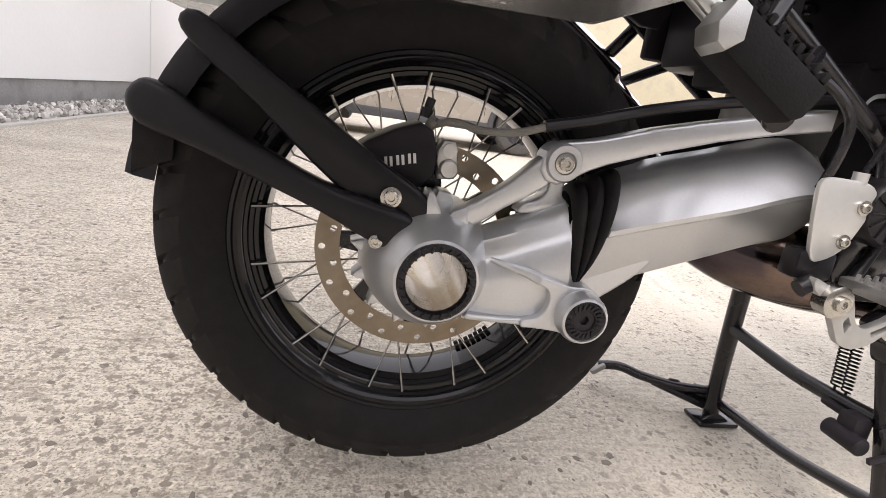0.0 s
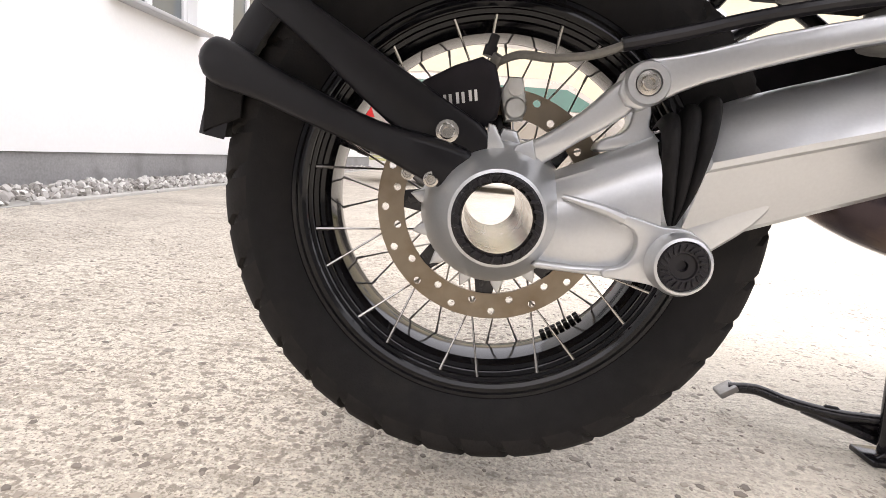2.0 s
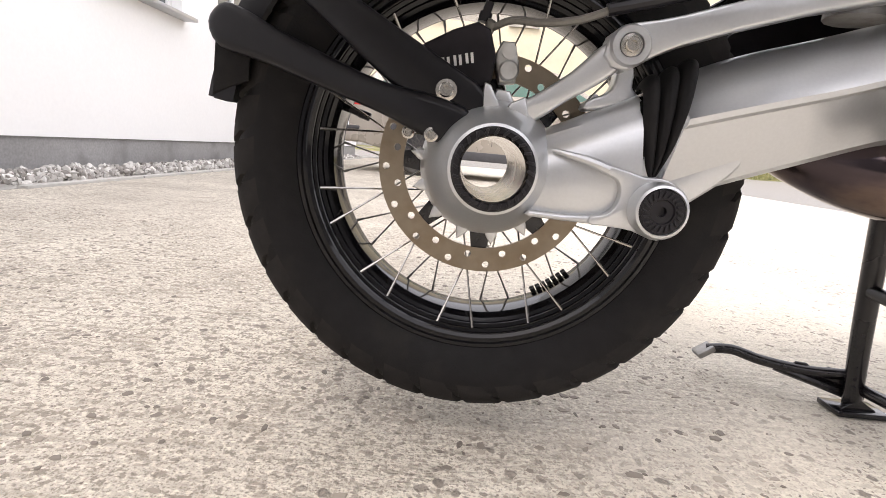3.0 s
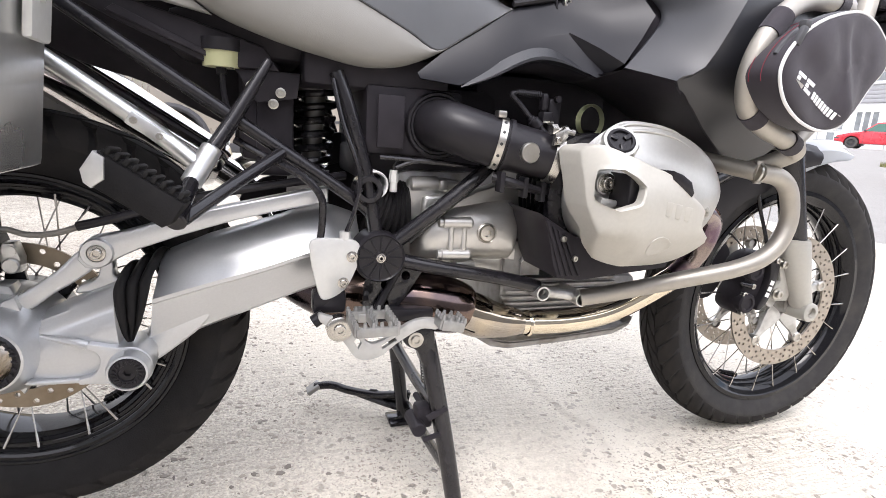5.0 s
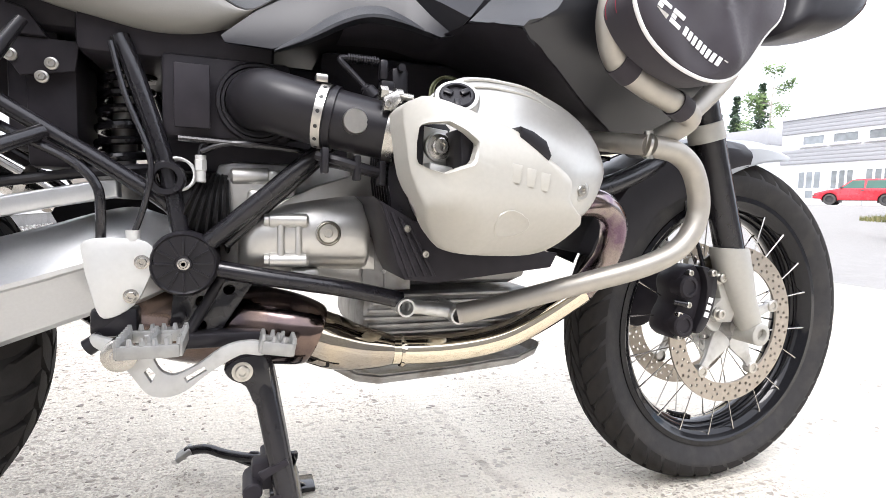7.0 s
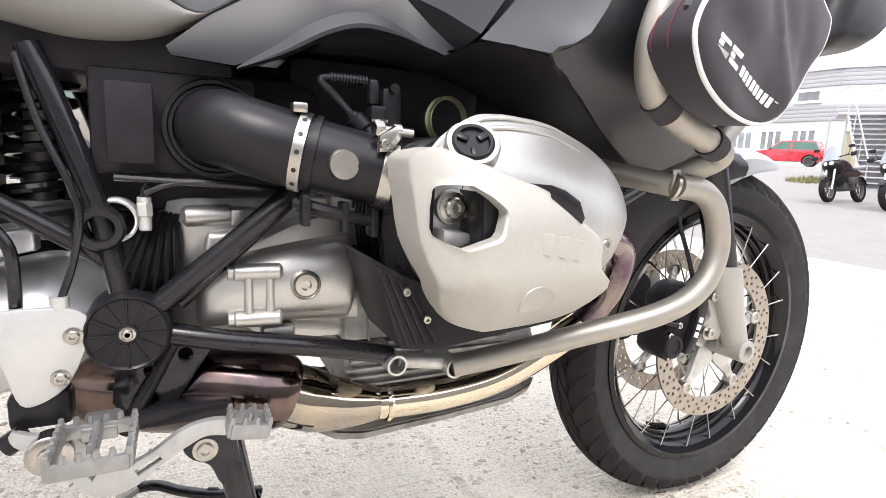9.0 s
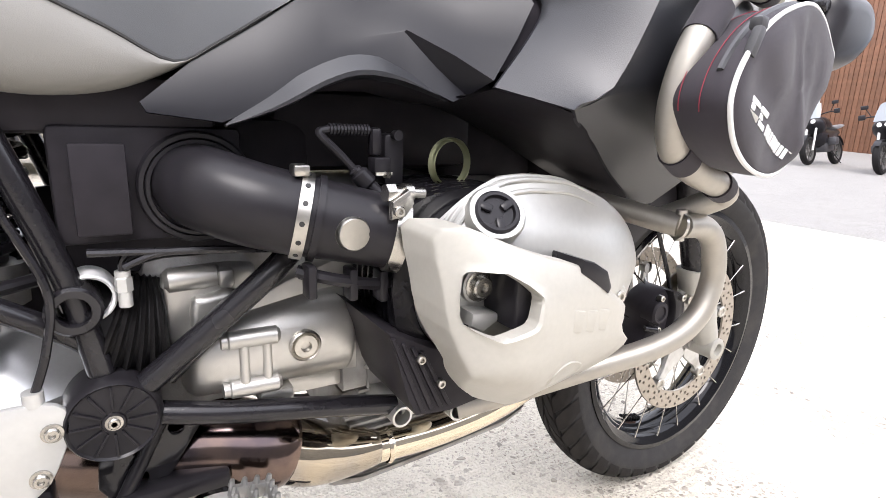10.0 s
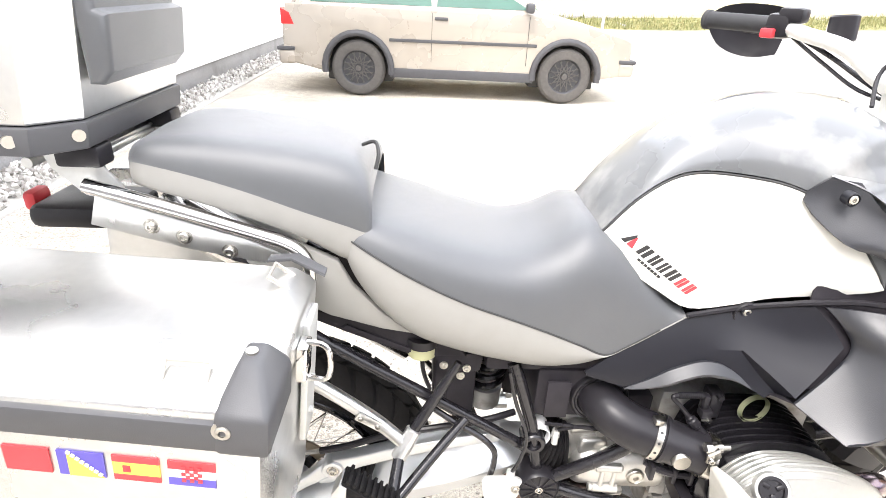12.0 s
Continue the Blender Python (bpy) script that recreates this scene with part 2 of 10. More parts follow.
def rod(bm, a, b, r, seg=14, r2=None, bev=0.0):
    """A straight round bar from a to b."""
    a, b = Vector(a), Vector(b)
    r2 = r if r2 is None else r2
    d = (b - a).normalized()
    u = d.orthogonal().normalized()
    v = d.cross(u)
    rows = [(a, r), (b, r2)]
    if bev:
        rows = [(a, r - bev), (a + d * bev, r), (b - d * bev, r2), (b, r2 - bev)]
    rings = [[bm.verts.new(p + q * (math.cos(2 * math.pi * k / seg) * u + math.sin(2 * math.pi * k / seg) * v)) for k in range(seg)] for p, q in rows]
    for A, B in zip(rings, rings[1:]):
        for k in range(seg):
            j = (k + 1) % seg
            bm.faces.new((A[k], A[j], B[j], B[k]))
    bm.faces.new(rings[0])
    bm.faces.new(rings[-1])
    return bm


def box(bm, c, s, bev=0.0, m=None, seg=2):
    """A block with rounded edges; m turns it about its middle."""
    geo = bmesh.ops.create_cube(bm, size=1.0)
    vs = geo["verts"]
    bmesh.ops.scale(bm, vec=Vector(s), verts=vs)
    if bev:
        es = list({e for v in vs for e in v.link_edges})
        r = bmesh.ops.bevel(bm, geom=es, offset=bev, segments=seg, affect="EDGES", profile=0.5)
        vs = list({v for f in r["faces"] for v in f.verts} | {v for v in vs if v.is_valid})
    T = Matrix.Translation(c) @ (m or Matrix())
    bmesh.ops.transform(bm, matrix=T, verts=vs)
    return bm


def prism(bm, outline, y0, y1, bev=0.0, holes=(), seg=2, plane="xz"):
    """A plate: an outline in x and z, with holes, carried from y0 to y1 and rounded along its edges."""
    def at(p, y):
        return Vector((p[0], y, p[1])) if plane == "xz" else (Vector((p[0], p[1], y)) if plane == "xy" else Vector((y, p[0], p[1])))

    tmp = bmesh.new()
    edges = []
    for loop in (outline, *holes):
        vs = [tmp.verts.new(at(p, y0)) for p in loop]
        edges += [tmp.edges.new((vs[i], vs[(i + 1) % len(vs)])) for i in range(len(vs))]
    if holes:
        bmesh.ops.triangle_fill(tmp, use_beauty=True, edges=edges)
    else:
        tmp.faces.new(list(tmp.verts))
    faces = list(tmp.faces)
    rim = [e for e in tmp.edges if len(e.link_faces) == 1]
    ext = bmesh.ops.extrude_face_region(tmp, geom=faces)
    top = [v for v in ext["geom"] if isinstance(v, bmesh.types.BMVert)]
    bmesh.ops.translate(tmp, verts=top, vec=at((0, 0), y1) - at((0, 0), y0))
    bmesh.ops.recalc_face_normals(tmp, faces=list(tmp.faces))
    if bev:
        sharp = [e for e in tmp.edges if len(e.link_faces) == 2 and e.calc_face_angle(0) > 0.6]
        flat = [e for e in sharp if abs(e.verts[0].co[{"xz": 1, "xy": 2, "yz": 0}[plane]] - e.verts[1].co[{"xz": 1, "xy": 2, "yz": 0}[plane]]) < 1e-6]
        bmesh.ops.bevel(tmp, geom=flat, offset=bev, segments=seg, affect="EDGES", profile=0.5, clamp_overlap=True)
    join(bm, tmp)
    return bm


def join(bm, other, m=None):
    """Adds the mesh other to bm, moved by m, and frees it."""
    me = bpy.data.meshes.new("tmp")
    other.to_mesh(me)
    other.free()
    if m is not None:
        me.transform(m)
    bm.from_mesh(me)
    bpy.data.meshes.remove(me)
    return bm


def skin(bm, rows, closed=False, caps=False):
    """A surface over rows of points that have equal counts; closed joins each row's end to its start."""
    R = [[bm.verts.new(p) for p in row] for row in rows]
    n = len(R[0])
    for A, B in zip(R, R[1:]):
        for k in range(n if closed else n - 1):
            j = (k + 1) % n
            bm.faces.new((A[k], A[j], B[j], B[k]))
    if caps:
        bm.faces.new(R[0])
        bm.faces.new(R[-1])
    return R


def dense(rows, n=4):
    """More rows between the given ones, on smooth lines through matching points."""
    cols = [catmull(list(c), n) for c in zip(*rows)]
    return [list(r) for r in zip(*cols)]


def across(rows, n=3, closed=False):
    return [catmull(r, n, closed) for r in rows]


def poly(pts, n=5):
    """A smooth closed outline through points in two dimensions."""
    return [(p.x, p.y) for p in catmull([(a, b, 0) for a, b in pts], n, True)]


def circle(cx, cz, r, n=16, a0=0.0):
    return [(cx + r * math.cos(a0 + 2 * math.pi * k / n), cz + r * math.sin(a0 + 2 * math.pi * k / n)) for k in range(n)]


WORLD = {}


def thing(name, label, category, at=(0, 0, 0), group="", kind=""):
    """An empty at the base of a thing; its parts hang on it."""
    e = new(name)
    e.location = at
    e.empty_display_size = 0.05
    WORLD[e.name] = Matrix.Translation(at)
    return tagged(e, label, category, group, kind)


def mesh_of(bm, material, angle=35.0):
    bmesh.ops.remove_doubles(bm, verts=list(bm.verts), dist=1e-6)
    bmesh.ops.recalc_face_normals(bm, faces=list(bm.faces))
    me = bpy.data.meshes.new("mesh")
    bm.to_mesh(me)
    bm.free()
    me.materials.append(material)
    for p in me.polygons:
        p.use_smooth = True
    me.set_sharp_from_angle(angle=radians(angle))
    return me


def hang(ob, parent):
    if parent is not None:
        ob.parent = parent
        ob.matrix_parent_inverse = WORLD.get(parent.name, Matrix()).inverted()
    return ob


def part(name, bm, material, parent=None, label="", angle=35.0):
    """One mesh object under a thing or a part, built where it stands."""
    me = mesh_of(bm, material, angle)
    me.name = name
    ob = hang(new(name, me), parent)
    return tagged(ob, label)


def pieces(name, bm, material, parent=None, label=""):
    """Parts for everything in one mesh that stands apart: what touches stays together."""
    seen, groups = set(), []
    for v in bm.verts:
        if v in seen:
            continue
        todo, isle = [v], []
        seen.add(v)
        while todo:
            w = todo.pop()
            isle.append(w)
            for e in w.link_edges:
                o = e.other_vert(w)
                if o not in seen:
                    seen.add(o)
                    todo.append(o)
        lo = Vector([min(w.co[i] for w in isle) - 0.001 for i in range(3)])
        hi = Vector([max(w.co[i] for w in isle) + 0.001 for i in range(3)])
        groups.append([isle, lo, hi])
    done = False
    while not done:
        done = True
        for i in range(len(groups)):
            for j in range(i + 1, len(groups)):
                A, B = groups[i], groups[j]
                if all(A[1][k] < B[2][k] and B[1][k] < A[2][k] for k in range(3)):
                    A[0] += B[0]
                    A[1] = Vector([min(A[1][k], B[1][k]) for k in range(3)])
                    A[2] = Vector([max(A[2][k], B[2][k]) for k in range(3)])
                    groups.pop(j)
                    done = False
                    break
            if not done:
                break
    obs = []
    for isle, lo, hi in groups:
        t = nb()
        new_v = {v: t.verts.new(v.co) for v in isle}
        for f in {f for v in isle for f in v.link_faces}:
            t.faces.new([new_v[v] for v in f.verts])
        obs.append(part(name, t, material, parent, label))
    bm.free()
    return obs


def again(name, me, m, parent, label=""):
    """One more object on a mesh that stands already, at the pose m."""
    ob = hang(new(name, me), parent)
    ob.matrix_basis = m
    return tagged(ob, label)


def solo(name, bm, material, label, category, group="", kind="", angle=35.0):
    """A thing of one mesh."""
    return tagged(part(name, bm, material, None, "", angle), label, category, group, kind)


def nb():
    return bmesh.new()


def bolt(bm, c, r=0.008, h=0.006, d=-1, washer=True):
    """A socket-head screw that faces the y side d."""
    x, y, z = c
    if washer:
        lathe(bm, [(r * 1.45, y + 0.002), (r * 1.45, y + d * 0.001), (r, y + d * 0.0015)], (x, 0, z), "Y", 16, cap=False)
    lathe(bm, [(r, y), (r, y + d * (h - 0.001)), (r * 0.85, y + d * h), (r * 0.5, y + d * h), (r * 0.45, y + d * (h - 0.003)), (0.0, y + d * (h - 0.003))], (x, 0, z), "Y", 12, cap=False)
    return bm

# ================= ground and walls =================
def rise(x, y):
    """How far the land rises away from the yard."""
    r = math.hypot(max(0, x), 0.82 * max(0, y))
    t = min(1.0, max(0.0, (r - 14.0) / 22.0))
    return 1.15 * t * t * (3 - 2 * t)


def ground_material(name, base, stone, stone_size, stones=0.5, dirt=(0.2, 0.18, 0.15), light=(0.6, 0.57, 0.52), strength=0.6, streak=0.0):
    m = bpy.data.materials.new(name)
    m.use_nodes = True
    t = m.node_tree
    N, L = t.nodes.new, t.links.new
    b = t.nodes["Principled BSDF"]
    b.inputs["Roughness"].default_value = 0.85
    co = N("ShaderNodeTexCoord")

    def noise_tex(scale, detail=6, stretch=None):
        n = N("ShaderNodeTexNoise")
        n.inputs["Scale"].default_value, n.inputs["Detail"].default_value = scale, detail
        if stretch:
            mp = N("ShaderNodeMapping")
            mp.inputs["Scale"].default_value = stretch
            L(co.outputs["Object"], mp.inputs["Vector"])
            L(mp.outputs[0], n.inputs["Vector"])
        else:
            L(co.outputs["Object"], n.inputs["Vector"])
        return n.outputs["Fac"]

    def rng(v, a, c, lo=0.0, hi=1.0):
        r = N("ShaderNodeMapRange")
        r.inputs["From Min"].default_value, r.inputs["From Max"].default_value = a, c
        r.inputs["To Min"].default_value, r.inputs["To Max"].default_value = lo, hi
        L(v, r.inputs["Value"])
        return r.outputs[0]

    def mixc(f, a, c):
        x = N("ShaderNodeMix")
        x.data_type = "RGBA"
        L(f, x.inputs[0])
        for v, i in ((a, 6), (c, 7)):
            if isinstance(v, tuple):
                x.inputs[i].default_value = (*v, 1)
            else:
                L(v, x.inputs[i])
        return x.outputs[2]

    def mul(a, c):
        x = N("ShaderNodeMath")
        x.operation = "MULTIPLY"
        for v, i in ((a, 0), (c, 1)):
            if isinstance(v, float):
                x.inputs[i].default_value = v
            else:
                L(v, x.inputs[i])
        return x.outputs[0]

    col = mixc(rng(noise_tex(2.2, 8), 0.35, 0.65), base, light)
    col = mixc(mul(rng(noise_tex(9.0, 8), 0.5, 0.72), 0.6), col, dirt)
    col = mixc(mul(rng(noise_tex(1.1, 6, (0.35, 2.2, 1)), 0.52, 0.7), 0.5), col, light)
    col = mixc(mul(rng(noise_tex(230, 4), 0.53, 0.61), 0.75), col, tuple(c * 0.8 for c in dirt))
    col = mixc(mul(rng(noise_tex(60, 8), 0.535, 0.58), 0.75), col, tuple(c * 0.85 for c in dirt))
    col = mixc(mul(rng(noise_tex(130, 4), 0.52, 0.62), 0.8), col, tuple(min(1, c * 1.12) for c in light))
    rut = noise_tex(40, 6, (0.24, 1.5, 1))
    if streak:
        col = mixc(mul(rng(rut, 0.53, 0.63), 0.42), col, dirt)
        sx = N("ShaderNodeSeparateXYZ")
        L(co.outputs["Object"], sx.inputs[0])
        wob = N("ShaderNodeMath")
        wob.operation = "MULTIPLY_ADD"
        wob.inputs[1].default_value = 0.22
        L(noise_tex(3.0, 6), wob.inputs[0])
        L(sx.outputs[0], wob.inputs[2])
        dist = N("ShaderNodeMath")
        dist.operation = "SUBTRACT"
        dist.inputs[1].default_value = streak
        L(wob.outputs[0], dist.inputs[0])
        # brighter fall of light towards +x, painted into the slab colour with noise
        wide = N("ShaderNodeMath")
        wide.operation, wide.inputs[1].default_value = "MULTIPLY_ADD", 0.9
        L(noise_tex(0.8, 4), wide.inputs[0])
        L(sx.outputs[0], wide.inputs[2])
        col = mixc(mul(rng(wide.outputs[0], 0.15, 1.0), 0.68), col, light)
        ab = N("ShaderNodeMath")
        ab.operation = "ABSOLUTE"
        L(dist.outputs[0], ab.inputs[0])
        col = mixc(mul(rng(ab.outputs[0], 0.14, 0.05), 0.9), col, tuple(min(1, c * 1.06) for c in light))
        # a thin brown line of dirt along the worn track
        line = N("ShaderNodeMath")
        line.operation, line.inputs[1].default_value = "ADD", 0.028
        L(dist.outputs[0], line.inputs[0])
        la = N("ShaderNodeMath")
        la.operation = "ABSOLUTE"
        L(line.outputs[0], la.inputs[0])
        col = mixc(mul(mul(rng(la.outputs[0], 0.022, 0.008), rng(noise_tex(5.0, 5), 0.42, 0.60)), 0.32), col, tuple(c * 1.35 for c in dirt))
    # aggregate that shows in the worn surface
    heights = []
    warp = N("ShaderNodeTexNoise")
    warp.inputs["Scale"].default_value, warp.inputs["Detail"].default_value = 0.7 / stone_size, 3
    L(co.outputs["Object"], warp.inputs["Vector"])
    wsub, wmul = N("ShaderNodeVectorMath"), N("ShaderNodeVectorMath")
    wsub.operation, wmul.operation = "MULTIPLY_ADD", "ADD"
    wsub.inputs[1].default_value, wsub.inputs[2].default_value = (stone_size * 1.5,) * 3, (-stone_size * 0.75,) * 3
    L(warp.outputs["Color"], wsub.inputs[0])
    L(wsub.outputs[0], wmul.inputs[0])
    L(co.outputs["Object"], wmul.inputs[1])
    for size, share, tone in ((stone_size, stones * 0.7, stone), (stone_size * 0.5, stones, tuple(min(1, c * 1.35) for c in stone)), (stone_size * 0.27, stones * 1.2, tuple(min(1, c * 1.5) for c in stone))):
        v = N("ShaderNodeTexVoronoi")
        v.inputs["Scale"].default_value = 1.0 / size
        v.inputs["Randomness"].default_value = 1.0
        L(wmul.outputs[0], v.inputs["Vector"])
        sep = N("ShaderNodeSeparateColor")
        L(v.outputs["Color"], sep.inputs[0])
        pick = rng(sep.outputs[0], 1 - share - 0.02, 1 - share)
        blob = rng(v.outputs["Distance"], 0.42, 0.30)
        f = mul(mul(pick, blob), rng(noise_tex(2.6, 5), 0.34, 0.60))
        shade = mixc(sep.outputs[1], tone, tuple(min(1, c * 2.0) for c in tone))
        col = mixc(mul(f, 0.85), col, shade)
        heights.append(f)
    L(col, b.inputs["Base Color"])
    h = N("ShaderNodeMath")
    h.operation = "ADD"
    L(mul(noise_tex(150, 8), 0.9), h.inputs[0])
    L(mul(heights[0], 0.25), h.inputs[1])
    h2 = N("ShaderNodeMath")
    h2.operation = "ADD"
    L(h.outputs[0], h2.inputs[0])
    L(mul(rut, -1.1), h2.inputs[1])
    bp = N("ShaderNodeBump")
    bp.inputs["Strength"].default_value, bp.inputs["Distance"].default_value = strength, 0.01
    L(h2.outputs[0], bp.inputs["Height"])
    L(bp.outputs[0], b.inputs["Normal"])
    return m


M["concrete"] = ground_material("worn_concrete_with_aggregate", (0.505, 0.462, 0.392), (0.16, 0.138, 0.115), 0.021, 0.36, dirt=(0.275, 0.235, 0.185), light=(0.715, 0.665, 0.570), strength=1.0, streak=1.21)
M["asphalt"] = ground_material("pale_worn_asphalt", (0.235, 0.229, 0.22), (0.135, 0.13, 0.122), 0.015, 0.35, dirt=(0.175, 0.166, 0.154), light=(0.27, 0.262, 0.25), strength=0.3)
M["stucco"] = mat("white_stucco", (0.82, 0.82, 0.81), 0.8, var=0.03, scale=40, bump=0.001, bscale=300, scale2=1.2)
M["plinth"] = mat("grey_plinth_plaster", (0.27, 0.265, 0.26), 0.85, var=0.25, scale=60, bump=0.002, bscale=140, scale2=2, col2=(0.19, 0.185, 0.18), fac2=(0.5, 0.75))
M["gravelstone"] = mat("pale_gravel", (0.50, 0.48, 0.45), 0.8, var=0.5, scale=18, bump=0.001, bscale=200, scale2=9)
M["kerb"] = mat("concrete_edging", (0.42, 0.41, 0.38), 0.85, var=0.15, scale=30, bump=0.0015, bscale=200)
M["winframe"] = mat("white_window_frame", (0.78, 0.78, 0.78), 0.4, var=0.03)
M["winglass"] = mat("dark_window_glass", (0.10, 0.115, 0.12), 0.06, var=0.1, scale=2, coat=0.5)
M["sill"] = mat("grey_metal_sill", (0.42, 0.42, 0.43), 0.4, metal=0.4, var=0.05)
M["beigewall"] = mat("beige_render", (0.62, 0.55, 0.40), 0.85, var=0.08, scale=8, bump=0.001, bscale=100, scale2=0.7, col2=(0.5, 0.45, 0.35), fac2=(0.55, 0.8))
M["greywall"] = mat("grey_panel_cladding", (0.36, 0.36, 0.37), 0.7, var=0.06, scale=4, scale2=0.6)
M["whitewall"] = mat("white_render", (0.72, 0.72, 0.72), 0.8, var=0.05, scale=6, scale2=0.6)
M["grass"] = mat("dry_grass", (0.13, 0.14, 0.05), 0.9, var=0.5, scale=14, bump=0.004, bscale=60, scale2=2, col2=(0.3, 0.26, 0.12), fac2=(0.45, 0.7))
M["wood"] = mat("red_brown_stained_board", (0.19, 0.088, 0.050), 0.6, var=0.4, scale=9, bump=0.001, bscale=120, per=0.5)
M["yellowsign"] = mat("pale_yellow_board", (0.72, 0.70, 0.25), 0.5, var=0.05)
M["galv"] = mat("galvanised_steel", (0.5, 0.51, 0.51), 0.45, metal=0.6, var=0.12, scale=20)

g = nb()
rows = []
radii = [0, 2, 4, 6, 8, 10, 12, 13, 14, 15, 16, 17, 18, 19, 20, 22, 24, 26, 28, 30, 32, 34, 36, 38, 42, 50, 60, 100, 180, 350, 700]
for r in radii:
    row = []
    for k in range(72):
        a = 2 * math.pi * k / 72
        x, y = r * math.cos(a), r * math.sin(a)
        row.append((x, y, rise(x, y) - 0.014))
    rows.append(row)
skin(g, rows[1:], closed=True)
g.faces.ensure_lookup_table()
inner = [v for v in g.verts if abs(v.co.to_2d().length - 2) < 1e-3]
bmesh.ops.contextual_create(g, geom=inner)
solo("ground", g, M["asphalt"], "pale grey worn asphalt of the yard and street", "ground", kind="structure", angle=80)

PAD_X, WALL_X = 5.2, -2.66
g = nb()
box(g, ((PAD_X + WALL_X + 0.5) / 2, 2.5, -0.05), (PAD_X - WALL_X - 0.5, 19, 0.1), 0.004)
pad = solo("pavement", g, M["concrete"], "worn beige concrete slab with exposed dark aggregate", "concrete slab", kind="structure")

# pebbles that stand out of the worn slab, near the motorcycle
rng_s = random.Random(5)
verts, faces = [], []
for i in range(6200):
    x, y = rng_s.uniform(-1.6, 1.9), rng_s.uniform(-0.55, 1.5)
    if noise.noise((x * 1.6, y * 1.6, 3.1)) < -0.12 and rng_s.random() < 0.75:
        continue
    if x > 0.5 and rng_s.random() < 0.88:
        continue
    s = rng_s.choice((0.002, 0.0025, 0.003, 0.004, 0.005, 0.0065, 0.009, 0.011))
    a0, q, n = rng_s.uniform(0, 6.3), rng_s.uniform(0.38, 0.85), rng_s.choice((5, 6, 7))
    b0, hgt = len(verts), rng_s.uniform(0.0004, 0.0018)
    jit = [rng_s.uniform(0.6, 1.25) for _ in range(n)]
    for lev, zz in ((1.0, -0.001), (0.75, hgt)):
        for k in range(n):
            a = 2 * math.pi * k / n
            u, v = s * lev * jit[k] * math.cos(a), s * lev * jit[k] * q * math.sin(a)
            verts.append((x + u * math.cos(a0) - v * math.sin(a0), y + u * math.sin(a0) + v * math.cos(a0), zz))
    faces += [tuple(b0 + n + k for k in range(n))] + [(b0 + k, b0 + (k + 1) % n, b0 + n + (k + 1) % n, b0 + n + k) for k in range(n)]
M["pebble"] = bpy.data.materials.new("aggregate_pebble")
M["pebble"].use_nodes = True
pt = M["pebble"].node_tree
geo_n, rp = pt.nodes.new("ShaderNodeNewGeometry"), pt.nodes.new("ShaderNodeValToRGB")
rp.color_ramp.elements[0].color, rp.color_ramp.elements[1].color = (0.17, 0.148, 0.125, 1), (0.46, 0.41, 0.34, 1)
rp.color_ramp.elements.new(0.5).color = (0.27, 0.235, 0.195, 1)
pt.links.new(geo_n.outputs["Random Per Island"], rp.inputs[0])
pt.links.new(rp.outputs[0], pt.nodes["Principled BSDF"].inputs["Base Color"])
pt.nodes["Principled BSDF"].inputs["Roughness"].default_value = 0.75
me = bpy.data.meshes.new("pebbles")
me.from_pydata(verts, [], faces)
me.materials.append(M["pebble"])
tagged(new("pebbles", me), "dark grey pebbles set in the worn concrete", "pebbles", kind="stuff")


# plain unseen wall closing the yard's open side, added for dark reflections
g = nb()
box(g, (3.0, -7.6, 1.75), (38.0, 0.3, 3.5), 0.01)
M["unseenwall"] = mat("dark_reflected_wall", (0.085, 0.08, 0.07), 0.85, var=0.3, scale=3, bump=0.002, bscale=60, scale2=0.6)
solo("wall_south", g, M["unseenwall"], "plain unseen dark wall closing the yard, added for dark reflections", "wall", kind="structure")

# the white house beside the yard
def wall_with_openings(bm, x0, x1, ya, yb, za, zb, openings):
    """A wall along y, from x0 to x1 thick, with rectangular openings (y0, y1, z0, z1) right through it."""
    ys = sorted({ya, yb, *[o[0] for o in openings], *[o[1] for o in openings]})
    zs = sorted({za, zb, *[o[2] for o in openings], *[o[3] for o in openings]})
    for i in range(len(ys) - 1):
        for j in range(len(zs) - 1):
            cy, cz = (ys[i] + ys[i + 1]) / 2, (zs[j] + zs[j + 1]) / 2
            if any(o[0] < cy < o[1] and o[2] < cz < o[3] for o in openings):
                continue
            box(bm, ((x0 + x1) / 2, cy, cz), (x1 - x0, ys[i + 1] - ys[i], zs[j + 1] - zs[j]))


HOUSE_WIN = [(3.25, 4.42, 1.33, 2.6), (5.15, 6.3, 1.33, 2.6)]
g = nb()
wall_with_openings(g, WALL_X - 0.35, WALL_X, -4.0, 13.0, 0.225, 6.2, HOUSE_WIN)
house = solo("wall_west", g, M["stucco"], "white rendered house wall with windows", "wall", kind="structure")
g = nb()
box(g, (WALL_X - 0.19, 4.5, 0.05), (0.34, 17.0, 0.35), 0.004)
solo("plinth", g, M["plinth"], "rough grey plaster plinth under the white wall", "plinth", kind="structure")
g = nb()
box(g, (WALL_X + 0.003, 1.885, 3.2), (0.006, 0.035, 5.9), 0.001)
box(g, (WALL_X + 0.003, 7.02, 3.2), (0.006, 0.035, 5.9), 0.001)
solo("trim", g, M["winframe"], "thin vertical joint strips on the white wall", "trim", kind="structure")
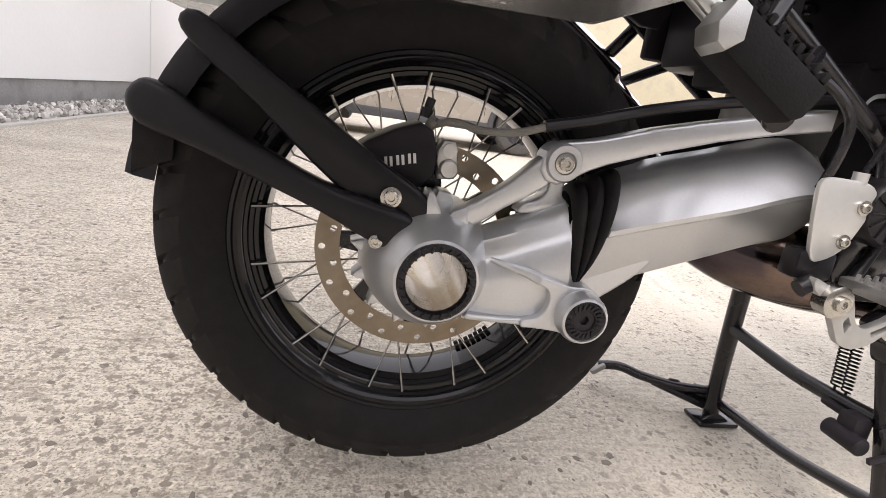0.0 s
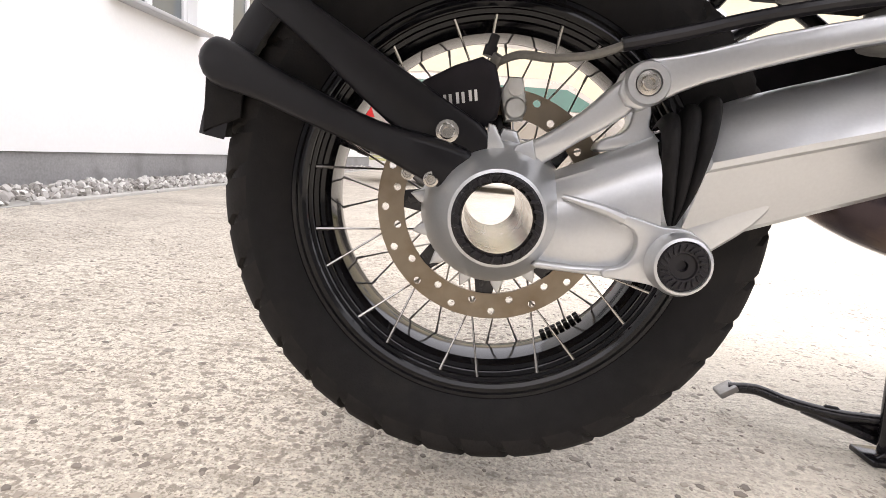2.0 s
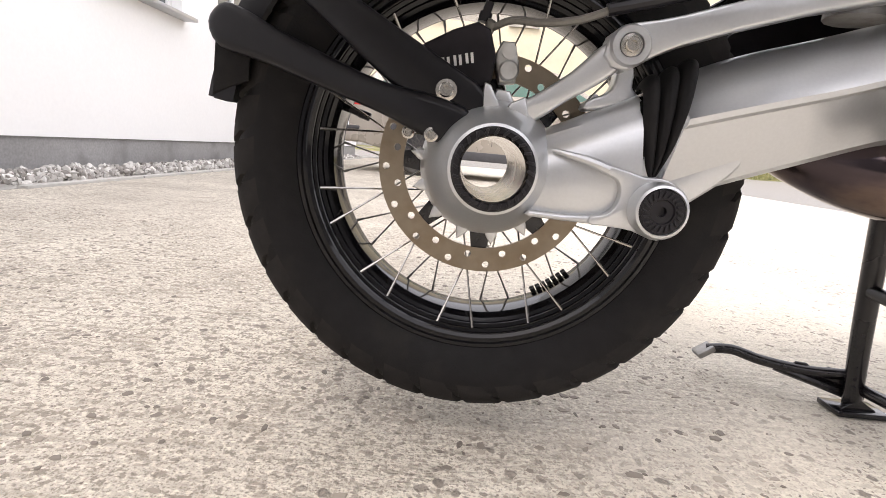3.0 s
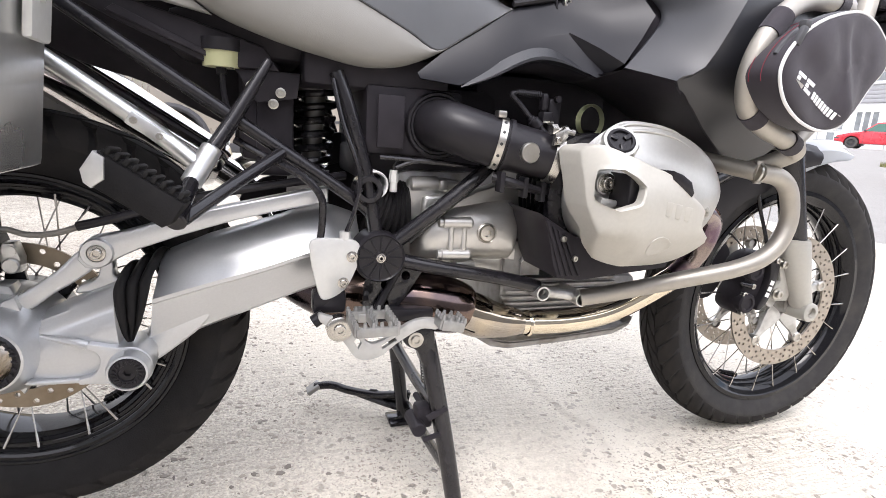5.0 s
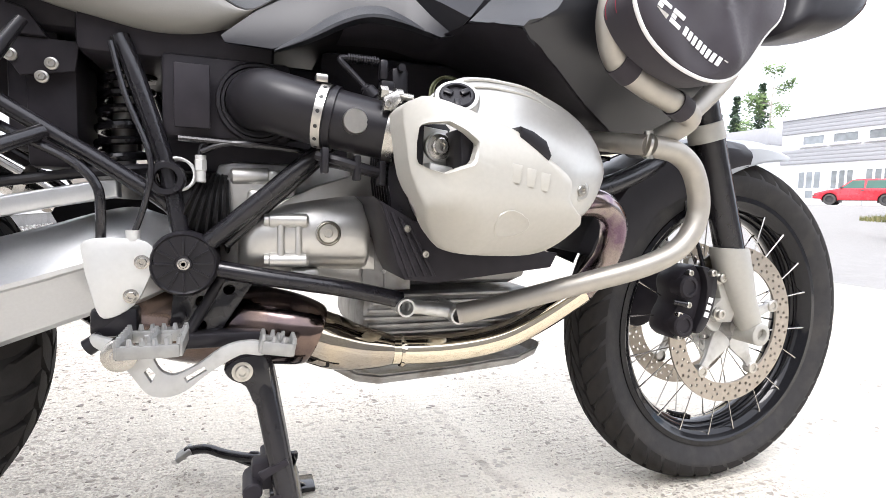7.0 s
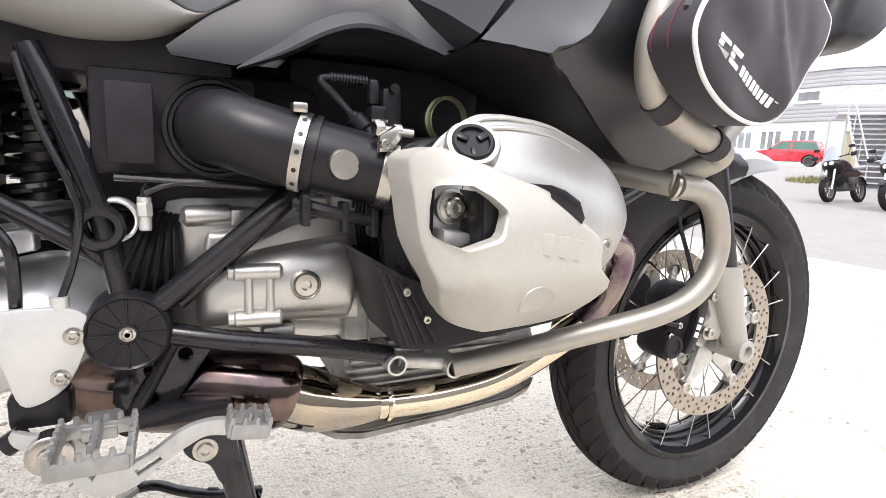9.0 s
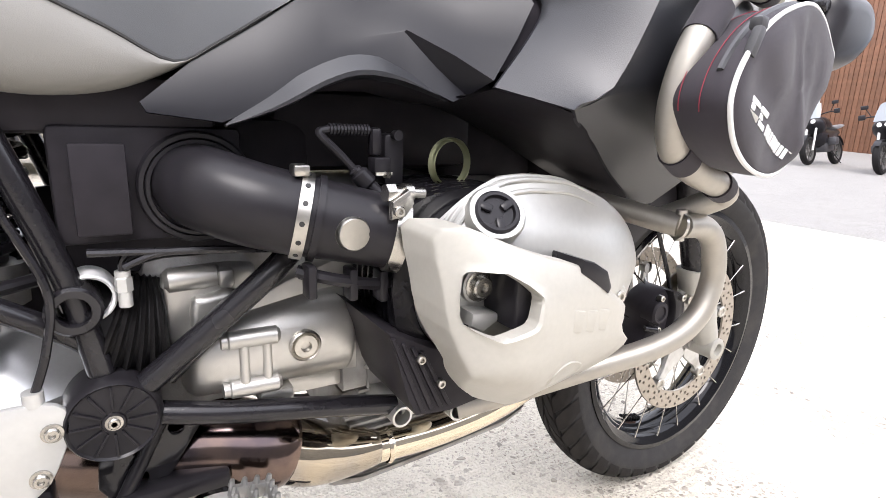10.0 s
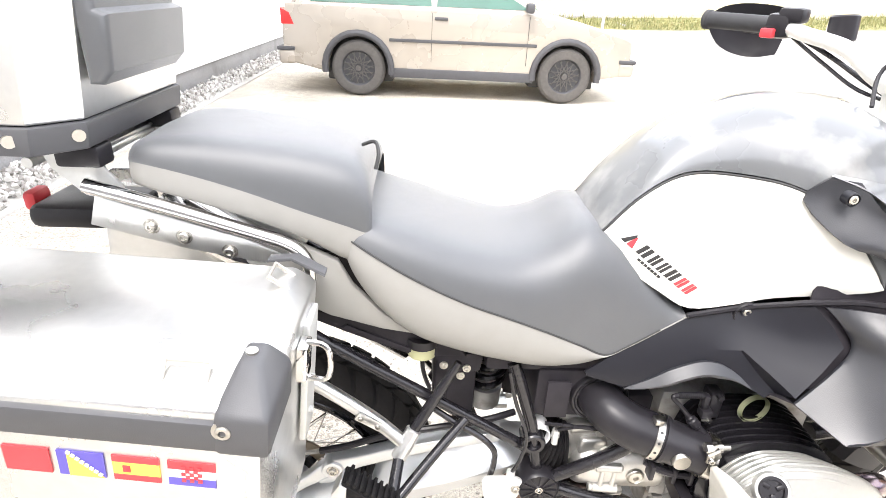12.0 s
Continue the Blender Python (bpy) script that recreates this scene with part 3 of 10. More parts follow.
for i, (y0, y1, z0, z1) in enumerate(HOUSE_WIN):
    w = thing(f"window_{i + 1}", "white framed window with a grey metal sill in the white wall", "window", (WALL_X - 0.1, (y0 + y1) / 2, z0), kind="structure")
    g = nb()
    xw = WALL_X - 0.12
    for a, c in (((y0 + y1) / 2, z0 + 0.035), ((y0 + y1) / 2, z1 - 0.035)):
        box(g, (xw, a, c), (0.07, y1 - y0 - 0.004, 0.07), 0.005)
    for a in (y0 + 0.037, y1 - 0.037, (y0 + y1) / 2):
        box(g, (xw, a, (z0 + z1) / 2), (0.065, 0.07, z1 - z0 - 0.145), 0.005)
    part("window_frame", g, M["winframe"], w)
    g = nb()
    box(g, (xw + 0.005, (y0 + y1) / 2, (z0 + z1) / 2), (0.008, y1 - y0 - 0.1, z1 - z0 - 0.1))
    part("pane", g, M["winglass"], w, "dark reflecting glass")
    g = nb()
    box(g, (WALL_X + 0.02, (y0 + y1) / 2, z0 - 0.018), (0.22, y1 - y0 + 0.1, 0.03), 0.004)
    part("window_sill", g, M["sill"], w, "grey folded metal sill")

# unseen grey wall, added to cut the fill from the open side
g = nb()
box(g, (2.0, -7.0, 2.0), (30.0, 0.3, 4.2))
solo("wall_south", g, M["plinth"], "plain unseen grey wall across the yard, added to cut fill light", "wall", kind="structure")
# gravel strip and its edging
rng_s = random.Random(8)
verts, faces = [], []
for i in range(3600):
    x, y = rng_s.uniform(WALL_X + 0.01, WALL_X + 0.44), rng_s.uniform(0.6, 11.5)
    if y > 5 and rng_s.random() < 0.4:
        continue
    s = rng_s.uniform(0.012, 0.032)
    z = rng_s.uniform(-0.01, 0.028) + 0.012
    A = Euler((rng_s.uniform(0, 3), rng_s.uniform(0, 3), rng_s.uniform(0, 3))).to_matrix()
    b0 = len(verts)
    sc = Vector((1, rng_s.uniform(0.6, 1), rng_s.uniform(0.4, 0.8))) * s
    for p in ((1, 0, 0), (-1, 0, 0), (0, 1, 0), (0, -1, 0), (0, 0, 1), (0, 0, -1), (0.62, 0.62, 0.5), (-0.62, 0.6, -0.5), (0.6, -0.6, -0.5), (-0.6, -0.62, 0.5)):
        v = A @ Vector((p[0] * sc.x, p[1] * sc.y, p[2] * sc.z)) * rng_s.uniform(0.9, 1.1)
        verts.append((x + v.x, y + v.y, z + v.z))
    tri = ((0, 2, 6), (2, 4, 6), (4, 0, 6), (1, 3, 9), (3, 4, 9), (4, 1, 9), (1, 7, 2), (2, 7, 5), (5, 7, 1), (0, 8, 3), (3, 8, 5), (5, 8, 0), (4, 2, 1), (4, 3, 0), (5, 1, 3), (5, 0, 2))
    faces += [tuple(b0 + k for k in f) for f in tri]
me = bpy.data.meshes.new("gravel")
me.from_pydata(verts, [], faces)
gm = M["gravelstone"]
me.materials.append(gm)
gt = gm.node_tree
isl = gt.nodes.new("ShaderNodeNewGeometry")
gr = gt.nodes.new("ShaderNodeValToRGB")
gr.color_ramp.elements[0].color, gr.color_ramp.elements[1].color = (0.22, 0.2, 0.18, 1), (0.72, 0.7, 0.66, 1)
gt.links.new(isl.outputs["Random Per Island"], gr.inputs[0])
gt.links.new(gr.outputs[0], gt.nodes["Principled BSDF"].inputs["Base Color"])
tagged(new("gravel", me), "pale rounded gravel along the house plinth", "gravel", kind="stuff")
g = nb()
box(g, (WALL_X + 0.23, 4.5, -0.02), (0.46, 17, 0.03))
solo("gravel_bed", g, M["kerb"], "dusty bed under the gravel strip", "gravel bed", kind="structure")
g = nb()
for k in range(12):
    y = 1.95 + k
    box(g, (WALL_X + 0.50, y + 0.45, -0.02), (0.06, 0.985, 0.07), 0.006)
solo("kerb", g, M["kerb"], "low concrete edging stones beside the gravel", "kerb", kind="structure")

# ================= the motorcycle =================
bike = thing("motorcycle", "large silver and black touring enduro motorcycle on its centre stand", "motorcycle", (0.7, 0, 0))


def tyre_mesh(sec, blocks, depth, lanes, skew):
    """A tyre about the y axis: its section (y, r) from bead to bead, and one tread block for each lane."""
    g = nb()
    S = catmull([(y, r, 0) for y, r in sec], 4)
    n = len(S)
    crown = max(p.y for p in S)
    lathe(g, [(p.y - (depth if p.y > crown - 0.030 else depth * max(0.0, (p.y - crown + 0.05) / 0.02)), p.x) for p in S], (0, 0, 0), "Y", 96, cap=False)
    width = max(p.x for p in S)

    def surf(u, a, off):
        f = (u + 1) / 2 * (n - 1)
        i = min(n - 2, int(f))
        p = S[i].lerp(S[i + 1], f - i)
        return Vector(((p.y + off) * math.cos(a), p.x, (p.y + off) * math.sin(a)))

    lugs = []
    for u0, u1, shift, sk, w in lanes:
        t = nb()
        a0 = 2 * math.pi * shift / blocks
        da = 2 * math.pi / blocks * w
        cols = 3
        top, low = [], []
        for i in range(cols + 1):
            u = u0 + (u1 - u0) * i / cols
            s = sk * skew * (i / cols - 0.5) * da
            nip = 0.12 if i in (0, cols) else 0.0
            top.append([t.verts.new(surf(u, a0 + s + da * (nip + (1 - 2 * nip) * k / 2), 0.0)) for k in range(3)])
            low.append([t.verts.new(surf(u, a0 + s + da * k / 2, -depth - 0.001)) for k in range(3)])
        for i in range(cols):
            for k in range(2):
                t.faces.new((top[i][k], top[i][k + 1], top[i + 1][k + 1], top[i + 1][k]))
            for k in (0, 2):
                t.faces.new((top[i][k], top[i + 1][k], low[i + 1][k], low[i][k]))
        for i in (0, cols):
            for k in range(2):
                t.faces.new((top[i][k], top[i][k + 1], low[i][k + 1], low[i][k]))
        lugs.append(mesh_of(t, M["tread"]))
    return g, lugs


def tread(wheel, lugs, blocks, at):
    """Every tread block of a tyre, a piece of its own."""
    for me in lugs:
        for b in range(blocks):
            again("tread_block", me, Matrix.Translation(at) @ Matrix.Rotation(-2 * math.pi * b / blocks, 4, "Y"), wheel)


def rim_mesh(r, half, ridged=False):
    """A spoked wheel's rim: a channel with raised flanges."""
    prof = [(r + 0.013, -half - 0.004), (r + 0.0125, -half - 0.008), (r + 0.0105, -half - 0.0098), (r + 0.0065, -half - 0.0098), (r + 0.0045, -half - 0.0072), (r + 0.0015, -half - 0.0072), (r - 0.0005, -half - 0.0078), (r - 0.0045, -half - 0.0052),
            (r - 0.0060, -half - 0.0010), (r - 0.0095, -half + 0.0), (r - 0.0110, -half + 0.0042), (r - 0.0155, -half + 0.0052), (r - 0.0165, -half + 0.0100), (r - 0.021, -half + 0.012), (r - 0.020, -half + 0.016), (r - 0.026, -half + 0.022), (r - 0.030, 0)]
    if not ridged:
        prof = [(r + 0.013, -half - 0.004), (r + 0.012, -half - 0.009), (r + 0.002, -half - 0.010), (r - 0.002, -half - 0.007), (r - 0.009, -half - 0.004), (r - 0.016, -half + 0.001), (r - 0.021, -half + 0.012), (r - 0.020, -half + 0.016), (r - 0.026, -half + 0.022), (r - 0.030, 0)]
    prof += [(a, -b) for a, b in reversed(prof[:-1])]
    prof += [(r + 0.002, half - 0.002), (r - 0.012, half - 0.015), (r - 0.020, 0.02), (r - 0.020, -0.02), (r - 0.012, -half + 0.015), (r + 0.002, -half + 0.002)]
    return lathe(nb(), prof, (0, 0, 0), "Y", 96, closed=True)


def drilled(r0, r1, thick, n, holes, wave=0.0):
    """A brake disc about the y axis: n alike sectors, each with round holes (radius, part of the sector, hole radius)."""
    g = nb()
    da = 2 * math.pi / n
    for s in range(n):
        t = nb()
        arc = 4
        loop = [(r1 * math.cos(da * k / arc), r1 * math.sin(da * k / arc)) for k in range(arc + 1)]
        loop += [(r0 * math.cos(da * k / arc), r0 * math.sin(da * k / arc)) for k in range(arc, -1, -1)]
        hs = [circle(r * math.cos(da * f), r * math.sin(da * f), q, 7, 0.3) for r, f, q in holes]
        prism(t, loop, -thick / 2, thick / 2, 0, hs)
        cut = [f for f in t.faces if abs(f.normal.y) < 0.1 and all(abs(math.atan2(v.co.z, v.co.x)) < 1e-4 or abs(math.atan2(v.co.z, v.co.x) - da) < 1e-4 for v in f.verts) and len({round(math.atan2(v.co.z, v.co.x), 4) for v in f.verts}) == 1]
        bmesh.ops.delete(t, geom=cut, context="FACES")
        join(g, t, Matrix.Rotation(-da * s, 4, "Y"))
    return g


def spokes(wheel, c, r_hub, y_hub, r_rim, y_rim, pairs, spread, phase, side, thick=0.00125, cross=1.0):
    """Crossed wire spokes in pairs on one side of a wheel; each is a piece of its own on one of two meshes."""
    for sgn in (-1, 1):
        g = nb()
        a = sgn * spread / 2
        tip = Vector((r_rim * math.sin(a), side * y_rim, -r_rim * math.cos(a)))
        b = -a * cross * r_rim / r_hub * 0.9
        root = Vector((r_hub * math.sin(b), side * y_hub, -r_hub * math.cos(b)))
        rod(g, root, tip, thick, 6)
        d = (tip - root).normalized()
        rod(g, tip - d * 0.016, tip + d * 0.004, thick * 1.5, 6)
        me = mesh_of(g, M["spoke"])
        for k in range(pairs):
            m = Matrix.Translation(c) @ Matrix.Rotation(-(phase + 2 * math.pi * k / pairs), 4, "Y")
            again("spoke", me, m, wheel)


RA, FA = Vector((0, 0, 0.358)), Vector((1.499, 0, 0.3385))
RW = RA + Vector((0, 0.028, 0))
RT, FT = Matrix.Translation(RW), Matrix.Translation(FA)

# rear wheel
g = nb()
lathe(g, [(0.034, -0.10), (0.045, -0.06), (0.062, -0.045), (0.062, 0.03), (0.05, 0.05), (0.036, 0.057), (0.0335, 0.057), (0.0335, -0.10)], RA, "Y", 40, cap=False)
rear_wheel = part("rear_wheel", g, M["castgrey"], bike, "hollow hub of the rear wheel")
g, lugs = tyre_mesh([(-0.054, 0.2205), (-0.066, 0.243), (-0.0715, 0.269), (-0.067, 0.291), (-0.050, 0.307), (-0.026, 0.315), (0, 0.317), (0.026, 0.315), (0.050, 0.307), (0.067, 0.291), (0.0715, 0.269), (0.066, 0.243), (0.054, 0.2205)],
              36, 0.007, ((-0.60, -0.21, 0.0, 1, 0.78), (-0.19, -0.015, 0.35, -1, 0.82), (0.015, 0.19, 0.0, 1, 0.82), (0.21, 0.60, 0.35, -1, 0.78)), 0.7)
g.transform(RT)
part("tyre", g, M["rubber"], rear_wheel, "wide black tyre with blocky tread")
tread(rear_wheel, lugs, 36, RW)
g = rim_mesh(0.2155, 0.050, True)
g.transform(RT)
part("rim", g, M["rim"], rear_wheel, "glossy black spoked rim")
spokes(rear_wheel, RW, 0.062, 0.0, 0.200, 0.050, 11, radians(12.4), radians(-5.6), -1)
spokes(rear_wheel, RW, 0.062, 0.01, 0.200, 0.050, 11, radians(12.4), radians(10.5), 1)
g = drilled(0.0985, 0.1275, 0.005, 16, ((0.1190, 0.22, 0.0044), (0.1075, 0.70, 0.0044)))
g.transform(Matrix.Translation(RA + Vector((0, -0.033, 0))))
part("brake_disc", g, M["disc"], rear_wheel, "rust-tinted drilled brake disc")
arms = []
g = nb()
for k in range(8):
    a = 2 * math.pi * k / 8
    t = nb()
    prism(t, [(0.058, -0.016), (0.102, -0.009), (0.102, 0.009), (0.058, 0.016)], -0.004, 0.004, 0.001)
    arms.append(join(nb(), t, Matrix.Translation(RA + Vector((0, -0.03, 0))) @ Matrix.Rotation(a, 4, "Y")))
lathe(g, [(0.064, -0.036), (0.064, -0.024), (0.05, -0.024), (0.05, -0.036)], RA, "Y", 40, closed=True)
part("disc_carrier", g, M["frame"], rear_wheel, "black disc carrier")
for t in arms:
    part("carrier_arm", t, M["frame"], rear_wheel)


def weights(wheel, c, r, y, deg, n):
    """Two rows of small black balance weights on the inner rim."""
    for row in range(2):
        g = nb()
        for k in range(n):
            t = box(nb(), (r, 0, 0), (0.006, 0.0075, 0.0065), 0.0012)
            join(g, t, Matrix.Translation(Vector(c) + Vector((0, y + row * 0.010, 0))) @ Matrix.Rotation(-radians(deg + 2.5 * k), 4, "Y"))
        part("balance_weight", g, M["rubber"], wheel, "strip of black balance weights")


weights(rear_wheel, RW, 0.1835, 0.012, -63, 7)
g = nb()
d = Vector((math.cos(radians(163)), 0, math.sin(radians(163))))
rod(g, RW + d * 0.190, RW + d * 0.172, 0.0045, 10)
rod(g, RW + d * 0.174, RW + d * 0.158, 0.0055, 10, bev=0.001)
part("valve", g, M["plastic"], rear_wheel, "black tyre valve")

# front wheel
g = nb()
lathe(g, [(0.012, -0.085), (0.022, -0.08), (0.026, -0.06), (0.046, -0.054), (0.038, -0.03), (0.034, 0.0), (0.038, 0.03), (0.046, 0.054), (0.026, 0.06), (0.022, 0.08), (0.012, 0.085)], FA, "Y", 32)
front_wheel = part("front_wheel", g, M["castgrey"], bike, "hub of the front wheel")
g, lugs = tyre_mesh([(-0.040, 0.252), (-0.051, 0.274), (-0.0565, 0.298), (-0.050, 0.319), (-0.032, 0.333), (-0.014, 0.3390), (0, 0.3395), (0.014, 0.3390), (0.032, 0.333), (0.050, 0.319), (0.0565, 0.298), (0.051, 0.274), (0.040, 0.252)],
              44, 0.006, ((-0.62, -0.26, 0.0, 1, 0.84), (-0.24, -0.02, 0.4, -1, 0.86), (0.02, 0.24, 0.0, 1, 0.86), (0.26, 0.62, 0.4, -1, 0.84)), 1.2)
g.transform(FT)
part("tyre", g, M["dustyrubber"], front_wheel, "narrow black tyre with blocky tread")
tread(front_wheel, lugs, 44, FA)
g = rim_mesh(0.2475, 0.038)
g.transform(FT)
part("rim", g, M["rim"], front_wheel, "glossy black spoked rim")
spokes(front_wheel, FA, 0.036, 0.045, 0.2335, 0.041, 10, radians(16.5), radians(4), -1, 0.0013, 0.55)
spokes(front_wheel, FA, 0.036, 0.045, 0.2335, 0.041, 10, radians(16.5), radians(21), 1, 0.0013, 0.55)
weights(front_wheel, FA, 0.2150, 0.004, -110, 6)
for s in (-1, 1):
    g = drilled(0.121, 0.1585, 0.0045, 30, ((0.1520, 0.25, 0.0035), (0.1440, 0.6, 0.0035), (0.1355, 0.3, 0.0035), (0.1280, 0.75, 0.0035)))
    g.transform(Matrix.Translation(FA + Vector((0, s * 0.062, 0))))
    part("brake_disc", g, M["fdisc"], front_wheel, "drilled front brake disc")
    for k in range(5):
        m = Matrix.Translation(FA + Vector((0, s * 0.058, 0))) @ Matrix.Rotation(-radians(17 + 72 * k), 4, "Y")
        t = prism(nb(), poly([(0.028, -0.024), (0.060, -0.020), (0.085, -0.011), (0.104, -0.009), (0.120, -0.010), (0.124, 0.0), (0.120, 0.010), (0.104, 0.009), (0.085, 0.011), (0.060, 0.020), (0.028, 0.024)], 2), -0.004, 0.004, 0.0015)
        prism(t, [(0.030, s * 0.000), (0.030, s * -0.040), (0.060, s * -0.022), (0.100, s * 0.000)], -0.003, 0.003, 0.001, plane="xy")
        arm = part("carrier_arm", join(nb(), t, m), M["cast"], front_wheel, "silver cast disc carrier arm")
        t = lathe(nb(), [(0.0125, -0.008), (0.0125, 0.007), (0.011, 0.0085), (0.0075, 0.0085), (0.0065, 0.006), (0.0, 0.006)] if s > 0 else [(0.0125, 0.008), (0.0125, -0.007), (0.011, -0.0085), (0.0075, -0.0085), (0.0065, -0.006), (0.0, -0.006)], (0.115, 0, 0), "Y", 18, cap=False)
        part("bobbin", join(nb(), t, m), M["bolt"], arm, "grey disc bobbin")


# ---- final drive, swing arm and rear mudguard ----
g = nb()
lathe(g, [(0.070, -0.036), (0.0755, -0.042), (0.077, -0.058), (0.0745, -0.070), (0.0715, -0.090), (0.0665, -0.110), (0.0595, -0.128), (0.0525, -0.143), (0.0468, -0.152), (0.0435, -0.158), (0.0405, -0.159), (0.0400, -0.150), (0.0335, -0.150), (0.0335, -0.04)], RA, "Y", 64, cap=False)
final_drive = part("final_drive", g, M["silver"], bike, "silver bevel gear housing")
for k in range(9):
    a = radians(-4 - 26 * k)
    t = nb()
    prism(t, [(0.062, -0.010), (0.078, -0.006), (0.0875, -0.001), (0.078, 0.006), (0.062, 0.010)], -0.078, -0.046, 0.003)
    t.transform(Matrix.Translation(RA) @ Matrix.Rotation(-a, 4, "Y"))
    part("lug", t, M["silver"], final_drive)
g = nb()
lathe(g, [(0.0405, -0.150), (0.0405, -0.161), (0.038, -0.163), (0.0335, -0.163), (0.0318, -0.160), (0.0316, -0.150)], RA, "Y", 48, cap=False)
part("ring_nut", g, M["plastic"], final_drive, "black ribbed hub ring")
me = mesh_of(box(nb(), (0.0355, -0.1635, 0), (0.0070, 0.004, 0.0028), 0.0006, Matrix.Rotation(0.5, 4, "Y")), M["plastic"])
for k in range(24):
    again("rib", me, Matrix.Translation(RA) @ Matrix.Rotation(2 * math.pi * k / 24, 4, "Y"), final_drive)
g = nb()
lathe(g, [(0.0330, 0.055), (0.0312, 0.057), (0.0312, -0.157), (0.0330, -0.156)], RA, "Y", 48, closed=True)
part("hollow_axle", g, M["axle"], final_drive, "bright turned steel hollow axle")

# arm of the drive housing towards the pivot
rows = []
for x, xe in ((0.038, 0.038), (0.060, 0.060), (0.078, 0.078), (0.100, 0.100), (0.122, 0.124), (0.142, 0.150)):
    f = (x - 0.038) / 0.104
    zt, zc, zb = 0.397 + 0.049 * f, 0.3875 + 0.0415 * f, 0.3155 - 0.0015 * f + 0.03 * max(0.0, f - 0.75)
    yo = 0.004 * (1 - min(1, f * 3))
    rows.append([(x + 0.004, -0.045, zt - 0.012), (x + 0.003, -0.075, zt - 0.002), (x + 0.002, -0.094, zt), (x + 0.001, -0.106 + yo, zt - 0.004), (x, -0.1185 + yo, zc + 0.002), (x, -0.1205 + yo, zc - 0.002), (x, -0.130 + yo, zc - 0.008), (x + 0.1 * (xe - x), -0.1365 + yo, zc - 0.020),
                 (x + 0.5 * (xe - x), -0.140 + yo, 0.5 * (zc + zb)), (xe, -0.140 + yo, zb + 0.012), (xe, -0.137 + yo, zb + 0.003), (xe, -0.130 + yo, zb), (xe, -0.06, zb + 0.002)])
g = nb()
skin(g, dense(rows, 4), closed=True, caps=True)
# raised web round the pivot, and the ribs that run out from it
prism(g, poly([(0.104, 0.3725), (0.125, 0.3685), (0.146, 0.3635), (0.170, 0.362), (0.187, 0.346), (0.187, 0.319), (0.167, 0.303), (0.142, 0.3105), (0.112, 0.3130), (0.100, 0.3135), (0.100, 0.3205), (0.115, 0.325), (0.1235, 0.335), (0.1255, 0.348), (0.121, 0.358), (0.108, 0.3645)], 3), -0.151, -0.09, 0.006, seg=3)
tube(g, [(0.058, -0.137, 0.3815), (0.075, -0.1425, 0.378), (0.095, -0.146, 0.3735), (0.112, -0.147, 0.3675)], lambda f: 0.0022 + 0.0042 * f, 10)
prism(g, [(0.036, 0.3175), (0.040, 0.3215), (0.075, 0.3200), (0.104, 0.3215), (0.104, 0.3130), (0.07, 0.3140), (0.040, 0.3150)], -0.1465, -0.12, 0.003, seg=3)
lathe(g, [(0.028, -0.09), (0.0275, -0.164), (0.025, -0.170), (0.0225, -0.171), (0.0215, -0.167)], (0.161, 0, 0.333), "Y", 40, cap=False)
part("drive_arm", g, M["silver"], final_drive, "silver arm with pivot lug")
# fins on top of the housing
for pts in ([(-0.017, 0.412), (-0.0145, 0.442), (-0.008, 0.440), (0.001, 0.424), (0.006, 0.410)], [(0.006, 0.412), (0.013, 0.424), (0.0275, 0.431), (0.033, 0.411), (0.034, 0.400)]):
    part("fin", prism(nb(), pts, -0.122, -0.086, 0.003), M["silver"], final_drive)
part("fin", prism(nb(), [(-0.006, 0.424), (0.0, 0.440), (0.014, 0.438), (0.022, 0.42)], -0.095, -0.06, 0.004), M["silver"], final_drive)
g = nb()
lathe(g, [(0.0225, -0.163), (0.0225, -0.168), (0.0205, -0.170), (0.012, -0.170), (0.011, -0.1675), (0.0105, -0.1675), (0.005, -0.1675), (0.0045, -0.163), (0.0, -0.163)], (0.161, 0, 0.333), "Y", 40, cap=False)
part("pivot_cap", g, M["plastic"], final_drive, "round black ribbed pivot cap")
me = mesh_of(box(nb(), (0.0165, -0.1705, 0), (0.0065, 0.003, 0.0022), 0.0005, Matrix.Rotation(0.4, 4, "Y")), M["plastic"])
for k in range(20):
    again("rib", me, Matrix.Translation((0.161, 0, 0.333)) @ Matrix.Rotation(2 * math.pi * k / 20, 4, "Y"), final_drive)

# rubber gaiter between housing and swing arm: three folds that narrow to the pivot
LEFT = catmull([(0.152, -0.045, 0.440), (0.148, -0.075, 0.452), (0.1445, -0.103, 0.449), (0.1415, -0.124, 0.436), (0.1435, -0.130, 0.410), (0.150, -0.131, 0.377), (0.157, -0.129, 0.362)], 5)
RIGHT = catmull([(0.206, -0.045, 0.470), (0.204, -0.075, 0.480), (0.200, -0.100, 0.474), (0.1905, -0.124, 0.455), (0.185, -0.131, 0.430), (0.176, -0.132, 0.396), (0.164, -0.129, 0.366)], 5)
rows = []
for p, q in zip(LEFT, RIGHT):
    row = []
    wide = (q - p).length
    for k in range(25):
        f = k / 24
        c = p.lerp(q, f)
        out = Vector((0, c.y + 0.05, (c.z - 0.40) * 0.9)).normalized()
        row.append(c + out * (0.002 + 0.16 * wide * abs(math.sin(3 * math.pi * f)) ** 0.6))
    rows.append(row)
g = nb()
skin(g, rows)
part("gaiter", g, M["rubber"], final_drive, "folded black rubber gaiter", angle=60)

